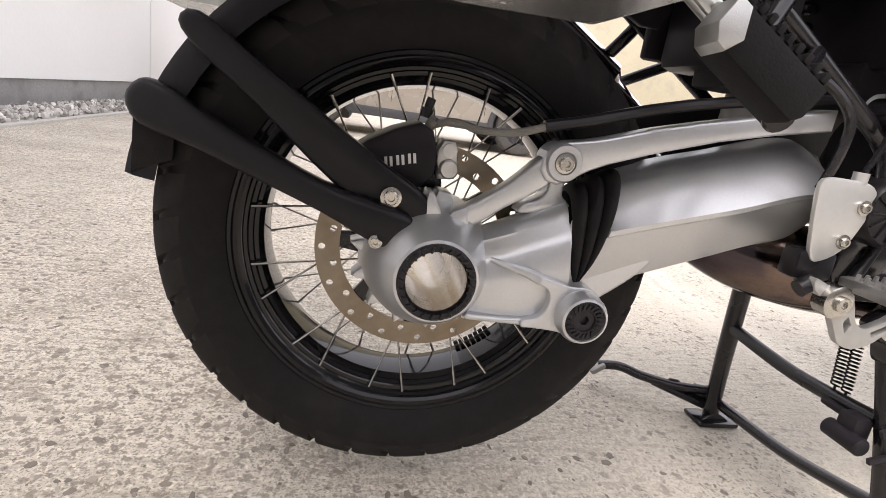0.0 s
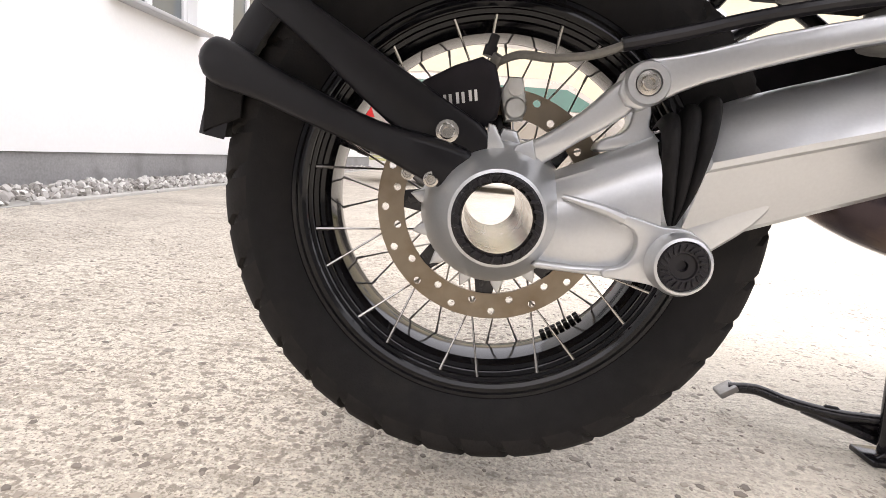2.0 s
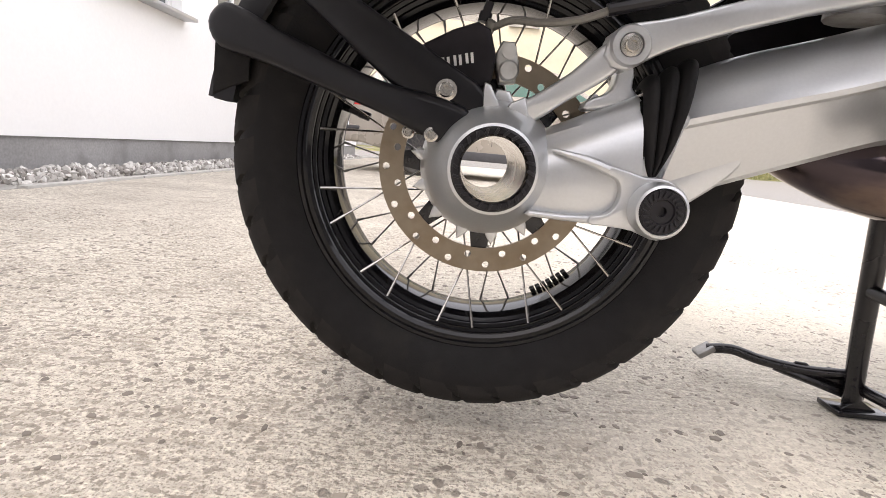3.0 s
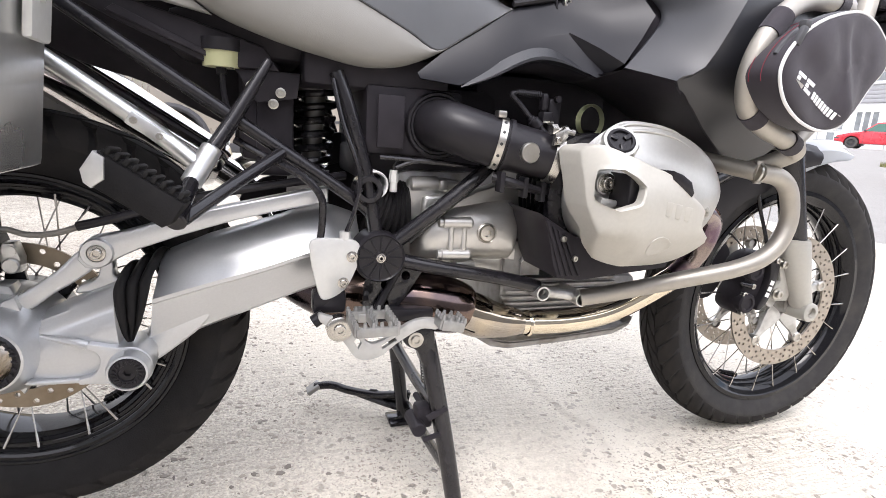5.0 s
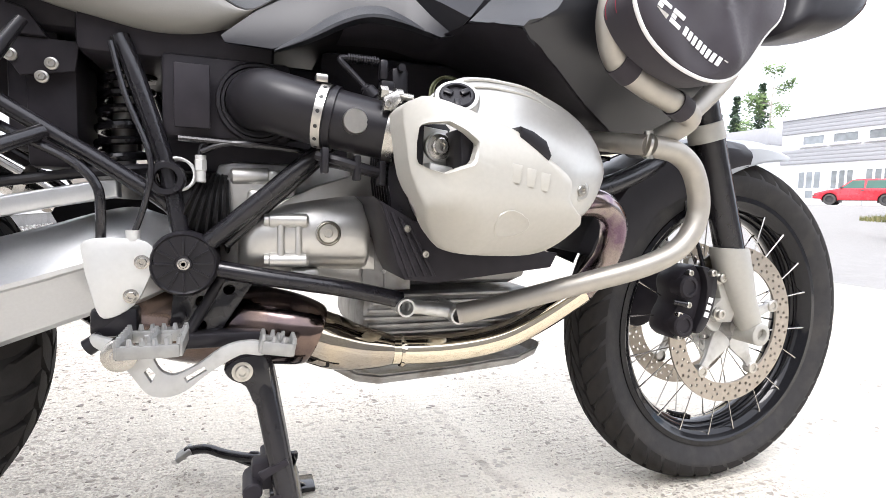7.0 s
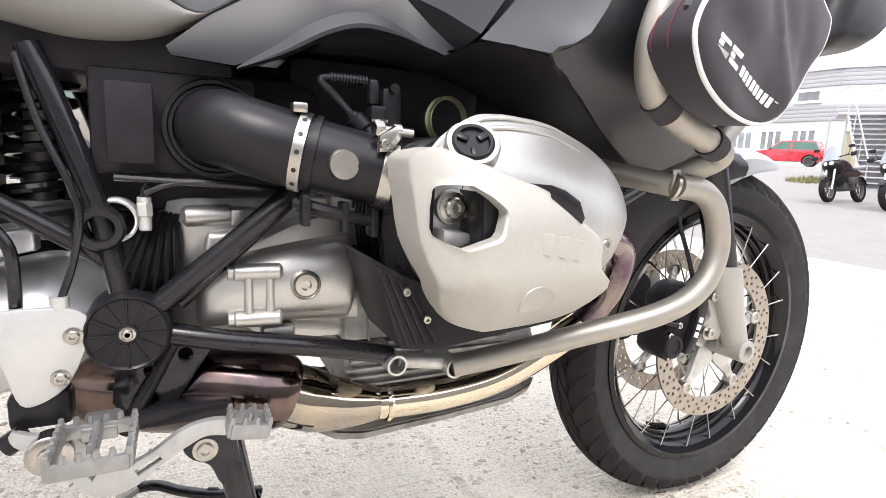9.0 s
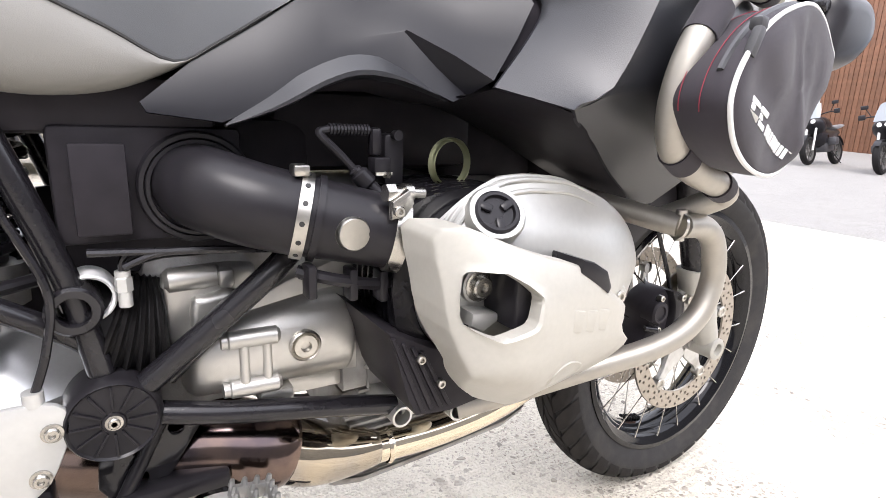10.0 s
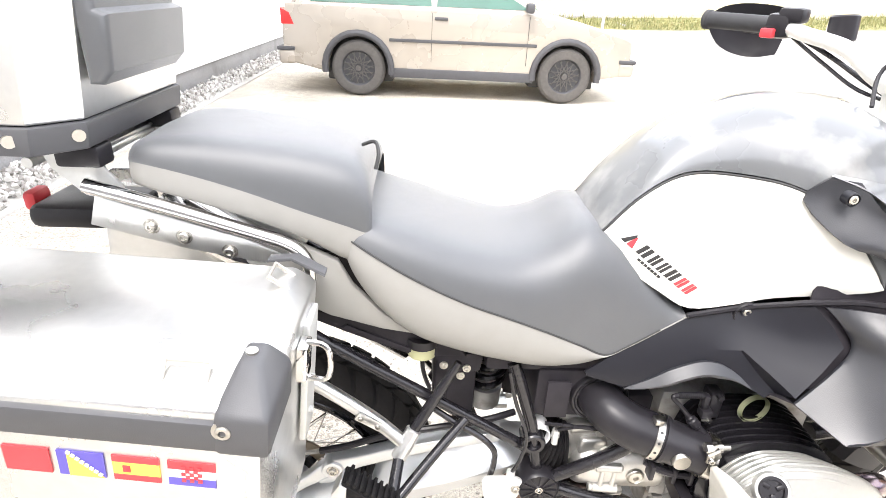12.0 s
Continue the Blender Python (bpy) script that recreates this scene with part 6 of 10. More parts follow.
# centre stand
g = nb()
for s in (-1, 1):
    tube(g, [(0.585, s * 0.115, 0.372), (0.600, s * 0.135, 0.31), (0.632, s * 0.165, 0.14), (0.654, s * 0.180, 0.012)], lambda f: 0.0172 - 0.0032 * f, 14)
    box(g, (0.660, s * 0.183, 0.006), (0.085, 0.056, 0.010), 0.003)
    prism(g, [(0.655, 0.03), (0.685, 0.012), (0.64, 0.006), (0.628, 0.012)], s * 0.165, s * 0.172, 0.001)
    if s > 0:
        continue
    prism(g, poly([(0.549, 0.346), (0.560, 0.358), (0.576, 0.363), (0.600, 0.360), (0.607, 0.325), (0.613, 0.295), (0.588, 0.295), (0.575, 0.322), (0.558, 0.332)], 3), s * 0.122, s * 0.148, 0.004)
tube(g, [(0.615, -0.142, 0.215), (0.618, 0, 0.205), (0.615, 0.142, 0.215)], 0.011, 12)
tube(g, [(0.640, -0.165, 0.10), (0.655, 0.0, 0.06), (0.66, 0.17, 0.045)], 0.010, 12)
stand = part("centre_stand", g, M["frame"], bike, "black tubular centre stand")
g = nb()
tube(g, [(0.668, 0.185, 0.065), (0.60, 0.22, 0.052), (0.54, 0.26, 0.050), (0.50, 0.285, 0.056), (0.462, 0.302, 0.048)], 0.0095, 12)
tube(g, [(0.672, 0.185, 0.022), (0.62, 0.205, 0.035), (0.56, 0.25, 0.045)], 0.0085, 10)
lever = part("stand_lever", g, M["frame"], stand, "black foot lever")
g = nb()
prism(g, [(0.672, 0.068), (0.660, 0.068), (0.655, 0.061), (0.640, 0.059), (0.630, 0.066), (0.618, 0.066), (0.612, 0.059), (0.598, 0.057), (0.588, 0.064), (0.572, 0.063), (0.56, 0.048), (0.60, 0.036), (0.665, 0.034)], -0.0025, 0.0025, 0.0008)
g.transform(Matrix.Translation((0.668, 0.186, 0)) @ Matrix.Rotation(radians(-29), 4, "Z") @ Matrix.Translation((-0.668, 0, 0)))
part("lever_web", g, M["frame"], lever, "scalloped web plate")
g = nb()
box(g, (0.458, 0.303, 0.044), (0.034, 0.034, 0.012), 0.004, Matrix.Rotation(radians(-35), 4, "Y"))
part("lever_pad", g, M["castgrey"], stand, "worn metal lever pad")
g = nb()
box(g, (0.597, -0.128, 0.196), (0.030, 0.030, 0.040), 0.006)
rod(g, (0.583, -0.160, 0.184), (0.583, -0.105, 0.184), 0.0125, 16, bev=0.002)
prism(g, [(0.590, 0.215), (0.625, 0.228), (0.628, 0.222), (0.596, 0.205)], -0.170, -0.164, 0.001)
prism(g, [(0.585, 0.176), (0.630, 0.186), (0.632, 0.180), (0.588, 0.168)], -0.172, -0.166, 0.001)
rod(g, (0.600, -0.075, 0.205), (0.600, -0.13, 0.205), 0.006, 12)
part("spring_anchor", g, M["matteblack"], stand, "black spring anchor block on the stand leg")
for dy in (0, 0.018):
    g = nb()
    pts = [(0.607 + 0.0065 * math.cos(k * 0.9) + 0.012 * k / 110, -0.085 + dy + 0.0065 * math.sin(k * 0.9), 0.315 - 0.09 * k / 110) for k in range(111)]
    tube(g, pts, 0.0014, 5, smooth=False)
    rod(g, (0.607, -0.085 + dy, 0.345), (0.607, -0.085 + dy, 0.315), 0.002, 6)
    rod(g, (0.619, -0.085 + dy, 0.225), (0.622, -0.085 + dy, 0.19), 0.002, 6)
    part("return_spring", g, M["frame"], stand, "coil return spring")
part("bolt", bolt(nb(), (0.571, -0.148, 0.343), 0.009, 0.006), M["bolt"], stand)

# brake pedal and rider's footrest
g = nb()
PED = poly([(0.412, 0.407), (0.430, 0.401), (0.455, 0.396), (0.470, 0.384), (0.478, 0.366), (0.486, 0.357), (0.499, 0.355), (0.521, 0.365), (0.547, 0.383), (0.571, 0.390), (0.594, 0.388), (0.600, 0.379), (0.594, 0.371), (0.575, 0.374), (0.561, 0.370), (0.531, 0.352), (0.508, 0.334), (0.486, 0.328), (0.467, 0.334), (0.453, 0.354), (0.436, 0.378), (0.414, 0.394)], 3)
prism(g, PED, -0.178, -0.168, 0.002, [[(0.469, 0.366), (0.476, 0.357), (0.471, 0.347), (0.464, 0.360)], [(0.506, 0.350), (0.528, 0.362), (0.531, 0.357), (0.509, 0.344)]])
pedal = part("brake_pedal", g, M["pedal"], bike, "silver aluminium brake pedal")
g = nb()
lathe(g, [(0.019, -0.168), (0.019, -0.186), (0.016, -0.188), (0.009, -0.188)], (0.441, 0, 0.384), "Y", 24, cap=False)
bolt(g, (0.441, -0.187, 0.384), 0.009, 0.006, washer=False)
part("pedal_pivot", g, M["bolt"], pedal, "bright pivot bolt")


def spiked(w, d, h, nx, ny):
    """A metal footrest frame with rows of teeth."""
    t = nb()
    for sy in (-1, 1):
        box(t, (0, sy * d / 2, 0), (w, 0.006, h), 0.0015)
    for sx in (-1, 0, 1):
        box(t, (sx * w / 2, 0, 0), (0.006, d, h), 0.0015)
    for i in range(nx):
        for sy in (-1, 1):
            rod(t, (-w / 2 + w * i / (nx - 1), sy * d / 2, h / 2), (-w / 2 + w * i / (nx - 1), sy * d / 2, h / 2 + 0.007), 0.0035, 6, 0.0022)
    for j in range(1, ny - 1):
        for sx in (-1, 0, 1):
            rod(t, (sx * w / 2, -d / 2 + d * j / (ny - 1), h / 2), (sx * w / 2, -d / 2 + d * j / (ny - 1), h / 2 + 0.007), 0.0035, 6, 0.0022)
    return t


for s in (-1, 1):
    g = spiked(0.058, 0.070, 0.014, 6, 7)
    box(g, (0, -s * 0.05, -0.004), (0.03, 0.04, 0.014), 0.003)
    g.transform(Matrix.Translation((0.481, s * 0.222, 0.405)))
    part("rider_footrest", g, M["pegmetal"], bike, "toothed metal rider footrest")
    if s < 0:
        t = spiked(0.036, 0.032, 0.016, 4, 4)
        t.transform(Matrix.Translation((0.611, -0.190, 0.386)) @ Matrix.Rotation(radians(10), 4, "Y"))
        part("pedal_tread", t, M["pegmetal"], pedal, "toothed pedal tread")
g = nb()
box(g, (0.43, -0.14, 0.415), (0.05, 0.03, 0.035), 0.006)
box(g, (0.55, -0.13, 0.385), (0.10, 0.03, 0.02), 0.005)
rod(g, (0.55, -0.12, 0.47), (0.495, -0.135, 0.37), 0.007)
rod(g, (0.42, -0.165, 0.40), (0.405, -0.165, 0.39), 0.010)
part("master_cylinder", g, M["plastic"], bike, "black rear brake cylinder and linkage")
# hoses by the heel plate
g = nb()
tube(g, [(0.30, -0.12, 0.648), (0.345, -0.135, 0.625), (0.39, -0.145, 0.602), (0.415, -0.15, 0.575), (0.418, -0.148, 0.54), (0.415, -0.14, 0.50)], 0.0055, 10)
tube(g, [(0.43, -0.14, 0.74), (0.445, -0.145, 0.68), (0.47, -0.15, 0.61), (0.465, -0.152, 0.56), (0.452, -0.15, 0.52)], 0.0035, 8)
part("rear_hose", g, M["frame"], bike, "black rear brake hose and cable")
# open tube ends of the engine bar
for c in ((0.778, 0.424), (0.855, 0.410)):
    g = nb()
    tube(g, [(c[0], -0.09, c[1]), (c[0], -0.183, c[1])], 0.0125, 20, smooth=False, inner=0.78)
    part("bar_socket", g, M["cast"], bike, "open steel tube end of the engine bar")
g = nb()
rod(g, (0.785, -0.16, 0.423), (0.85, -0.162, 0.413), 0.010)
part("socket_brace", g, M["cast"], bike)


# ---- seats, tank and side panels ----
def both(rows):
    """A right-hand surface and its mirror image, as one shell."""
    g = nb()
    skin(g, rows)
    skin(g, [[(p[0], -p[1], p[2]) for p in r] for r in rows])
    return g


def shell(g, rows, t=0.003):
    """The same surface once more a little inside, so that edges have thickness."""
    skin(g, rows)
    skin(g, [[(p[0], p[1] + t, p[2] - t * 0.3) for p in r] for r in rows])
    return g


# rider's seat: rows run from the middle of the top to the seam, then to the lower edge
SEAT = [  # x, top, seam, lower edge, half width
    (0.165, 1.010, 0.975, 0.938, 0.125), (0.180, 1.008, 0.970, 0.905, 0.140), (0.215, 0.998, 0.952, 0.858, 0.152), (0.27, 0.982, 0.922, 0.812, 0.160), (0.345, 0.958, 0.886, 0.785, 0.163),
    (0.42, 0.943, 0.858, 0.768, 0.163), (0.475, 0.955, 0.836, 0.760, 0.162), (0.53, 0.985, 0.812, 0.766, 0.160), (0.575, 0.978, 0.791, 0.785, 0.156), (0.61, 0.952, 0.8085, 0.808, 0.155), (0.655, 0.905, 0.8385, 0.838, 0.153), (0.692, 0.870, 0.8625, 0.862, 0.150)]
top_rows, side_rows = [], []
for x, zt, zs, zb, w in SEAT:
    h = zt - zs
    top_rows.append([(x, 0, zt), (x, -w * 0.45, zt - 0.001), (x, -w * 0.72, zt - h * 0.10), (x, -w * 0.88, zt - h * 0.32), (x, -w * 0.96, zt - h * 0.65), (x, -w, zs)])
    d = zs - zb
    side_rows.append([(x, -w, zs), (x, -w - 0.003 - 0.03 * d, zs - 0.35 * d), (x, -w - 0.001 - 0.02 * d, zs - 0.7 * d), (x, -w + 0.006 + 0.04 * d, zs - 0.93 * d), (x, -w + 0.03 + 0.1 * d, zb), (x, -w * 0.4, zb + 0.012)])
top_d, side_d = dense(across(top_rows, 2), 4), dense(across(side_rows, 2), 4)
g = both(top_d)
seat = part("rider_seat", g, M["seat"], bike, "dark grey vinyl rider's saddle")
g = both(side_d)
part("seat_side", g, M["seatlight"], seat, "light grey vinyl seat side")
for s in (1, -1):
    g = nb()
    tube(g, [(r[-1].x, r[-1].y * s - 0.0006 * s, r[-1].z) for r in top_d[2:-4]], 0.0016, 6, smooth=False)
    part("seat_seam", g, M["seam"], seat, "black seam piping")

PIL = [  # x, top, seam, lower edge, half width
    (-0.140, 1.078, 1.066, 1.040, 0.085), (-0.130, 1.094, 1.072, 1.037, 0.110), (-0.10, 1.106, 1.073, 1.034, 0.126), (-0.04, 1.110, 1.062, 1.020, 0.133), (0.03, 1.106, 1.043, 1.000, 0.137), (0.11, 1.098, 1.015, 0.970, 0.138), (0.17, 1.085, 0.995, 0.938, 0.138), (0.196, 1.068, 0.985, 0.955, 0.136), (0.206, 1.042, 0.985, 0.975, 0.130)]
top_rows, side_rows = [], []
for x, zt, zs, zb, w in PIL:
    h = zt - zs
    top_rows.append([(x, 0, zt), (x, -w * 0.5, zt - 0.002), (x, -w * 0.78, zt - h * 0.12), (x, -w * 0.92, zt - h * 0.36), (x, -w * 0.98, zt - h * 0.7), (x, -w, zs)])
    d = zs - zb
    side_rows.append([(x, -w, zs), (x, -w - 0.002, zs - 0.4 * d), (x, -w - 0.001, zs - 0.75 * d), (x, -w + 0.004, zs - 0.95 * d), (x, -w + 0.02, zb), (x, -w * 0.3, zb + 0.008)])
g = both(dense(across(top_rows, 2), 4))
pil = part("pillion_seat", g, M["seat"], bike, "dark grey vinyl pillion seat")
g = both(dense(across(side_rows, 2), 4))
part("seat_side", g, M["seatlight"], pil, "light grey vinyl seat side")
g = nb()
tube(g, [(0.185, -0.035, 1.086), (0.205, -0.05, 1.095), (0.212, -0.07, 1.082), (0.208, -0.08, 1.062)], 0.003, 6)
part("seat_strap", g, M["seam"], pil, "thin black strap end")
# tail panel below the seats
for s in (-1, 1):
    g = nb()
    prism(g, [(0.155, 0.935), (0.175, 0.895), (0.22, 0.846), (0.275, 0.806), (0.22, 0.815), (0.14, 0.838), (0.07, 0.872), (0.02, 0.93), (0.0, 0.985), (0.09, 0.965)], s * 0.118, s * 0.132, 0.004)
    part("tail_panel", g, M["seatlight"], bike, "light grey plastic tail panel")
    g = nb()
    prism(g, [(0.0, 0.86), (0.10, 0.835), (0.25, 0.80), (0.34, 0.775), (0.36, 0.745), (0.27, 0.745), (0.16, 0.79), (0.05, 0.84)], s * 0.095, s * 0.108, 0.004)
    prism(g, [(0.16, 0.808), (0.30, 0.748), (0.30, 0.742), (0.15, 0.800)], s * 0.106, s * 0.112, 0.001)
    part("inner_mudguard", g, M["matteblack"], bike, "black inner tail moulding")
g = nb()
rows = []
for k in range(14):
    a = radians(86 + 48 * k / 13)
    rows.append([(0.40 * math.cos(a) + 0.01, y, 0.37 + (0.415 + 0.02 * (1 - abs(y) / 0.1)) * math.sin(a)) for y in (-0.10, -0.08, 0, 0.08, 0.10)])
skin(g, rows)
skin(g, [[(p[0], p[1], p[2] + 0.004) for p in r] for r in rows])
part("wheel_arch", g, M["matteblack"], bike, "black inner wheel arch")

# black sheet stands in for a heat shield and dark silencer reflections
g = nb()
prism(g, poly([(0.02, 0.83), (0.16, 0.845), (0.31, 0.85), (0.312, 0.695), (0.272, 0.668), (0.165, 0.722), (0.116, 0.735), (0.06, 0.752), (0.02, 0.78)], 2), 0.074, 0.086, 0.003)
part("exhaust_shield", g, M["matteblack"], bike, "black sheet for the heat shield and dark reflections of the silencer")

# black filler added to hide the bright gap above the shaft
g = nb()
prism(g, poly([(0.300, 0.535), (0.34, 0.574), (0.44, 0.598), (0.56, 0.616), (0.58, 0.52), (0.40, 0.50), (0.33, 0.505)], 2), 0.096, 0.106, 0.003)
part("inner_panel", g, M["matteblack"], bike, "black filler panel on the far side of the shaft")

# fuel tank: dark centre strip over the top, cream side panels that widen downwards and to the front
TK = [  # x, top z, (y, z) of the side panel's upper edge, (y, z) of its lower edge
    (0.548, 0.972, 0.086, 0.966, 0.092, 0.958), (0.562, 1.004, 0.088, 0.984, 0.100, 0.948), (0.60, 1.062, 0.090, 1.032, 0.120, 0.925), (0.645, 1.112, 0.092, 1.068, 0.140, 0.900), (0.69, 1.142, 0.095, 1.081, 0.153, 0.880),
    (0.755, 1.168, 0.108, 1.080, 0.157, 0.890), (0.80, 1.178, 0.130, 1.076, 0.160, 0.903), (0.84, 1.182, 0.154, 1.060, 0.170, 0.914), (0.88, 1.182, 0.178, 1.024, 0.182, 0.925), (0.915, 1.178, 0.198, 0.978, 0.200, 0.940), (0.93, 1.176, 0.206, 0.951, 0.206, 0.948)]
dark, cream = [], []
for x, zt, ye, ze, yl, zl in TK:
    h = zt - ze
    dark.append([(x, 0, zt), (x, -ye * 0.42, zt - 0.08 * h), (x, -ye * 0.74, zt - 0.32 * h), (x, -ye * 0.93, zt - 0.68 * h), (x, -ye, ze)])
    d = ze - zl
    bulge = 0.085 * d
    cream.append([(x, -ye - 0.001, ze - 0.003)] + [(x, -(ye + (yl - ye) * f) - bulge * (1 - (2 * f - 1) ** 2), ze - f * d) for f in (0.25, 0.5, 0.75)] + [(x, -yl, zl)])
g = both(dense(across(dark, 2), 4))
tank = part("fuel_tank", g, M["tankdark"], bike, "slate grey painted fuel tank")
cr = dense(across(cream, 2), 4)
g = both(cr)
part("tank_side_panel", g, M["tank"], tank, "cream white painted tank side")
for s in (1, -1):
    g = nb()
    tube(g, [(r[0].x, (r[0].y - 0.001) * s, r[0].z) for r in cr[2:-2]], 0.0018, 6, smooth=False)
    part("panel_gap", g, M["seam"], tank, "dark gap line")
# top of the tank towards the instruments
g = nb()
rows = []
for x, zt, w in ((0.85, 1.180, 0.10), (0.90, 1.181, 0.13), (0.96, 1.168, 0.155), (1.02, 1.142, 0.17), (1.08, 1.112, 0.17)):
    rows.append([(x, y * w, zt - 0.09 * y * y - 0.004) for y in (-1, -0.7, -0.35, 0, 0.35, 0.7, 1)])
skin(g, dense(rows, 3))
part("tank_top", g, M["tankdark"], tank, "slate grey tank top")

# decal on the tank side
def cream_at(x, z):
    for a, b in zip(cr, cr[1:]):
        if a[0].x <= x <= b[0].x:
            f = (x - a[0].x) / max(1e-6, b[0].x - a[0].x)
            row = [p.lerp(q, f) for p, q in zip(a, b)]
            for p, q in zip(row, row[1:]):
                if q.z <= z <= p.z:
                    return p.lerp(q, (p.z - z) / max(1e-6, p.z - q.z)).y - 0.0012
    return -0.165


def decal(name, col, quads, label):
    for q in quads:
        g = nb()
        vs = [g.verts.new((x, cream_at(x, z), z)) for x, z in q]
        ws = [g.verts.new((x, cream_at(x, z) + 0.0008, z)) for x, z in q]
        g.faces.new(vs)
        g.faces.new(ws)
        for k in range(len(vs)):
            j = (k + 1) % len(vs)
            g.faces.new((vs[k], vs[j], ws[j], ws[k]))
        part(name, g, M[col], tank, label)


def slant(u, v):
    """A place on the decal: u along its writing, v up from the base line."""
    o, e, f = Vector((0.603, 0.958)), Vector((0.817, -0.576)), Vector((0.576, 0.817))
    p = o + e * u + f * v
    return (p.x, p.y)


bars, reds, smalls = [], [], []
for u0, w in ((0.0, 0.017), (0.020, 0.013), (0.036, 0.012), (0.051, 0.016)):
    for a in (u0, u0 + w * 0.5):
        bars.append([slant(a, 0), slant(a + w * 0.34, 0), slant(a + w * 0.34 + 0.004, 0.019), slant(a + 0.004, 0.019)])
for u0, w in ((0.070, 0.012), (0.085, 0.012)):
    for a in (u0, u0 + w * 0.5):
        reds.append([slant(a, 0), slant(a + w * 0.36, 0), slant(a + w * 0.36 + 0.004, 0.019), slant(a + 0.004, 0.019)])
for k in range(7):
    smalls.append([slant(0.01 + 0.006 * k, -0.008), slant(0.0145 + 0.006 * k, -0.008), slant(0.0145 + 0.006 * k, -0.004), slant(0.01 + 0.006 * k, -0.004)])
bars.append([slant(-0.026, 0.0), slant(-0.019, 0.0), slant(-0.012, 0.017), slant(-0.014, 0.021)])
reds.append([slant(-0.016, 0.0), slant(-0.006, 0.0), slant(-0.011, 0.019), slant(-0.013, 0.015)])
decal("decal_dark", "black", bars, "black decal lettering bar")
decal("decal_red", "red", reds, "red decal lettering bar")
decal("decal_small", "black", smalls, "small printed bar")

# mouldings under the tank
def moulding(name, rows, mname, label, n=4, m=3, thick=0.004, angle=30, straight=False):
    """A moulded shell over rows of points on the right-hand side, with its thickness; made on both sides."""
    R = [list(map(Vector, r)) for r in rows] if straight else dense(across(rows, m), n)
    obs = []
    for s in (-1, 1):
        g = nb()
        A = skin(g, [[(p.x, -s * p.y, p.z) for p in r] for r in R])
        B = skin(g, [[(p.x, -s * (p.y + thick), p.z - 0.2 * thick) for p in r] for r in R])
        for X, Y in ((A[0], B[0]), (A[-1], B[-1]), ([r[0] for r in A], [r[0] for r in B]), ([r[-1] for r in A], [r[-1] for r in B])):
            for k in range(len(X) - 1):
                g.faces.new((X[k], X[k + 1], Y[k + 1], Y[k]))
        obs.append(part(name, g, M[mname], bike, label, angle=angle))
    return obs


def fill(a, b, out, n=6):
    """n points from a to b, bulging to the right-hand side by out."""
    a, b = Vector(a), Vector(b)
    return [a.lerp(b, k / (n - 1)) + Vector((0, -out * (1 - (2 * k / (n - 1) - 1) ** 2), 0)) for k in range(n)]


# side fairing under the tank, from its tip by the seat to the gap before the shroud
SIDE = [fill((0.548, -0.156, 0.758), (0.552, -0.158, 0.750), 0.0, 7), fill((0.588, -0.157, 0.792), (0.606, -0.176, 0.744), 0.002, 7), fill((0.645, -0.154, 0.830), (0.645, -0.182, 0.760), 0.003, 7), fill((0.699, -0.153, 0.866), (0.687, -0.186, 0.784), 0.003, 7), fill((0.738, -0.155, 0.876), (0.722, -0.188, 0.795), 0.002, 7),
        [(0.770, -0.158, 0.884), (0.773, -0.168, 0.868), (0.773, -0.178, 0.854), (0.771, -0.187, 0.841), (0.768, -0.193, 0.832), (0.766, -0.193, 0.830), (0.757, -0.197, 0.790)],
        [(0.815, -0.176, 0.899), (0.828, -0.190, 0.873), (0.829, -0.204, 0.848), (0.820, -0.217, 0.826), (0.801, -0.226, 0.810), (0.793, -0.207, 0.800), (0.782, -0.214, 0.779)],
        [(0.850, -0.198, 0.913), (0.874, -0.215, 0.889), (0.888, -0.229, 0.865), (0.860, -0.241, 0.828), (0.829, -0.250, 0.789), (0.819, -0.222, 0.775), (0.801, -0.226, 0.769)]]
moulding("side_fairing", SIDE, "sidepanel", "dark grey smooth side fairing", straight=True, angle=24)
# flared lip along the arch over the intake
LIP = []
for k, (x, y, z) in enumerate(catmull([(0.608, -0.178, 0.742), (0.645, -0.184, 0.759), (0.687, -0.188, 0.783), (0.722, -0.190, 0.794), (0.759, -0.199, 0.789), (0.799, -0.220, 0.771)], 4)):
    w = min(1.0, k / 6, (20 - k) / 6) + 0.05
    LIP.append([(x, y, z + 0.012 * w), (x, y - 0.006 * w, z + 0.006 * w), (x, y - 0.013 * w, z - 0.001), (x, y - 0.013 * w, z - 0.005 * w), (x, y - 0.004 * w, z - 0.007 * w)])
moulding("fairing_lip", LIP, "fairing", "raised grey lip over the intake arch", straight=True, thick=0.006)
# shroud: the face between gap and fold, the wing above it, and the flank from the fold forward
FOLD = [(0.866, -0.318, 0.765), (0.903, -0.326, 0.786), (0.950, -0.327, 0.866), (0.975, -0.320, 0.908), (0.985, -0.305, 0.943), (0.982, -0.283, 0.975), (0.957, -0.246, 1.010), (0.922, -0.206, 1.037)]
FACE = [fill((0.826, -0.256, 0.783), FOLD[0], 0.0), fill((0.873, -0.245, 0.832), FOLD[1], 0.004), fill((0.898, -0.233, 0.866), FOLD[2], 0.006), fill((0.886, -0.218, 0.892), FOLD[3], 0.006),
        [(0.862, -0.203, 0.916), (0.903, -0.221, 0.922), (0.943, -0.240, 0.925), (0.968, -0.256, 0.927), (0.980, -0.280, 0.934), FOLD[4]]]
moulding("tank_shroud", FACE, "fairing", "dark grey grained tank shroud")
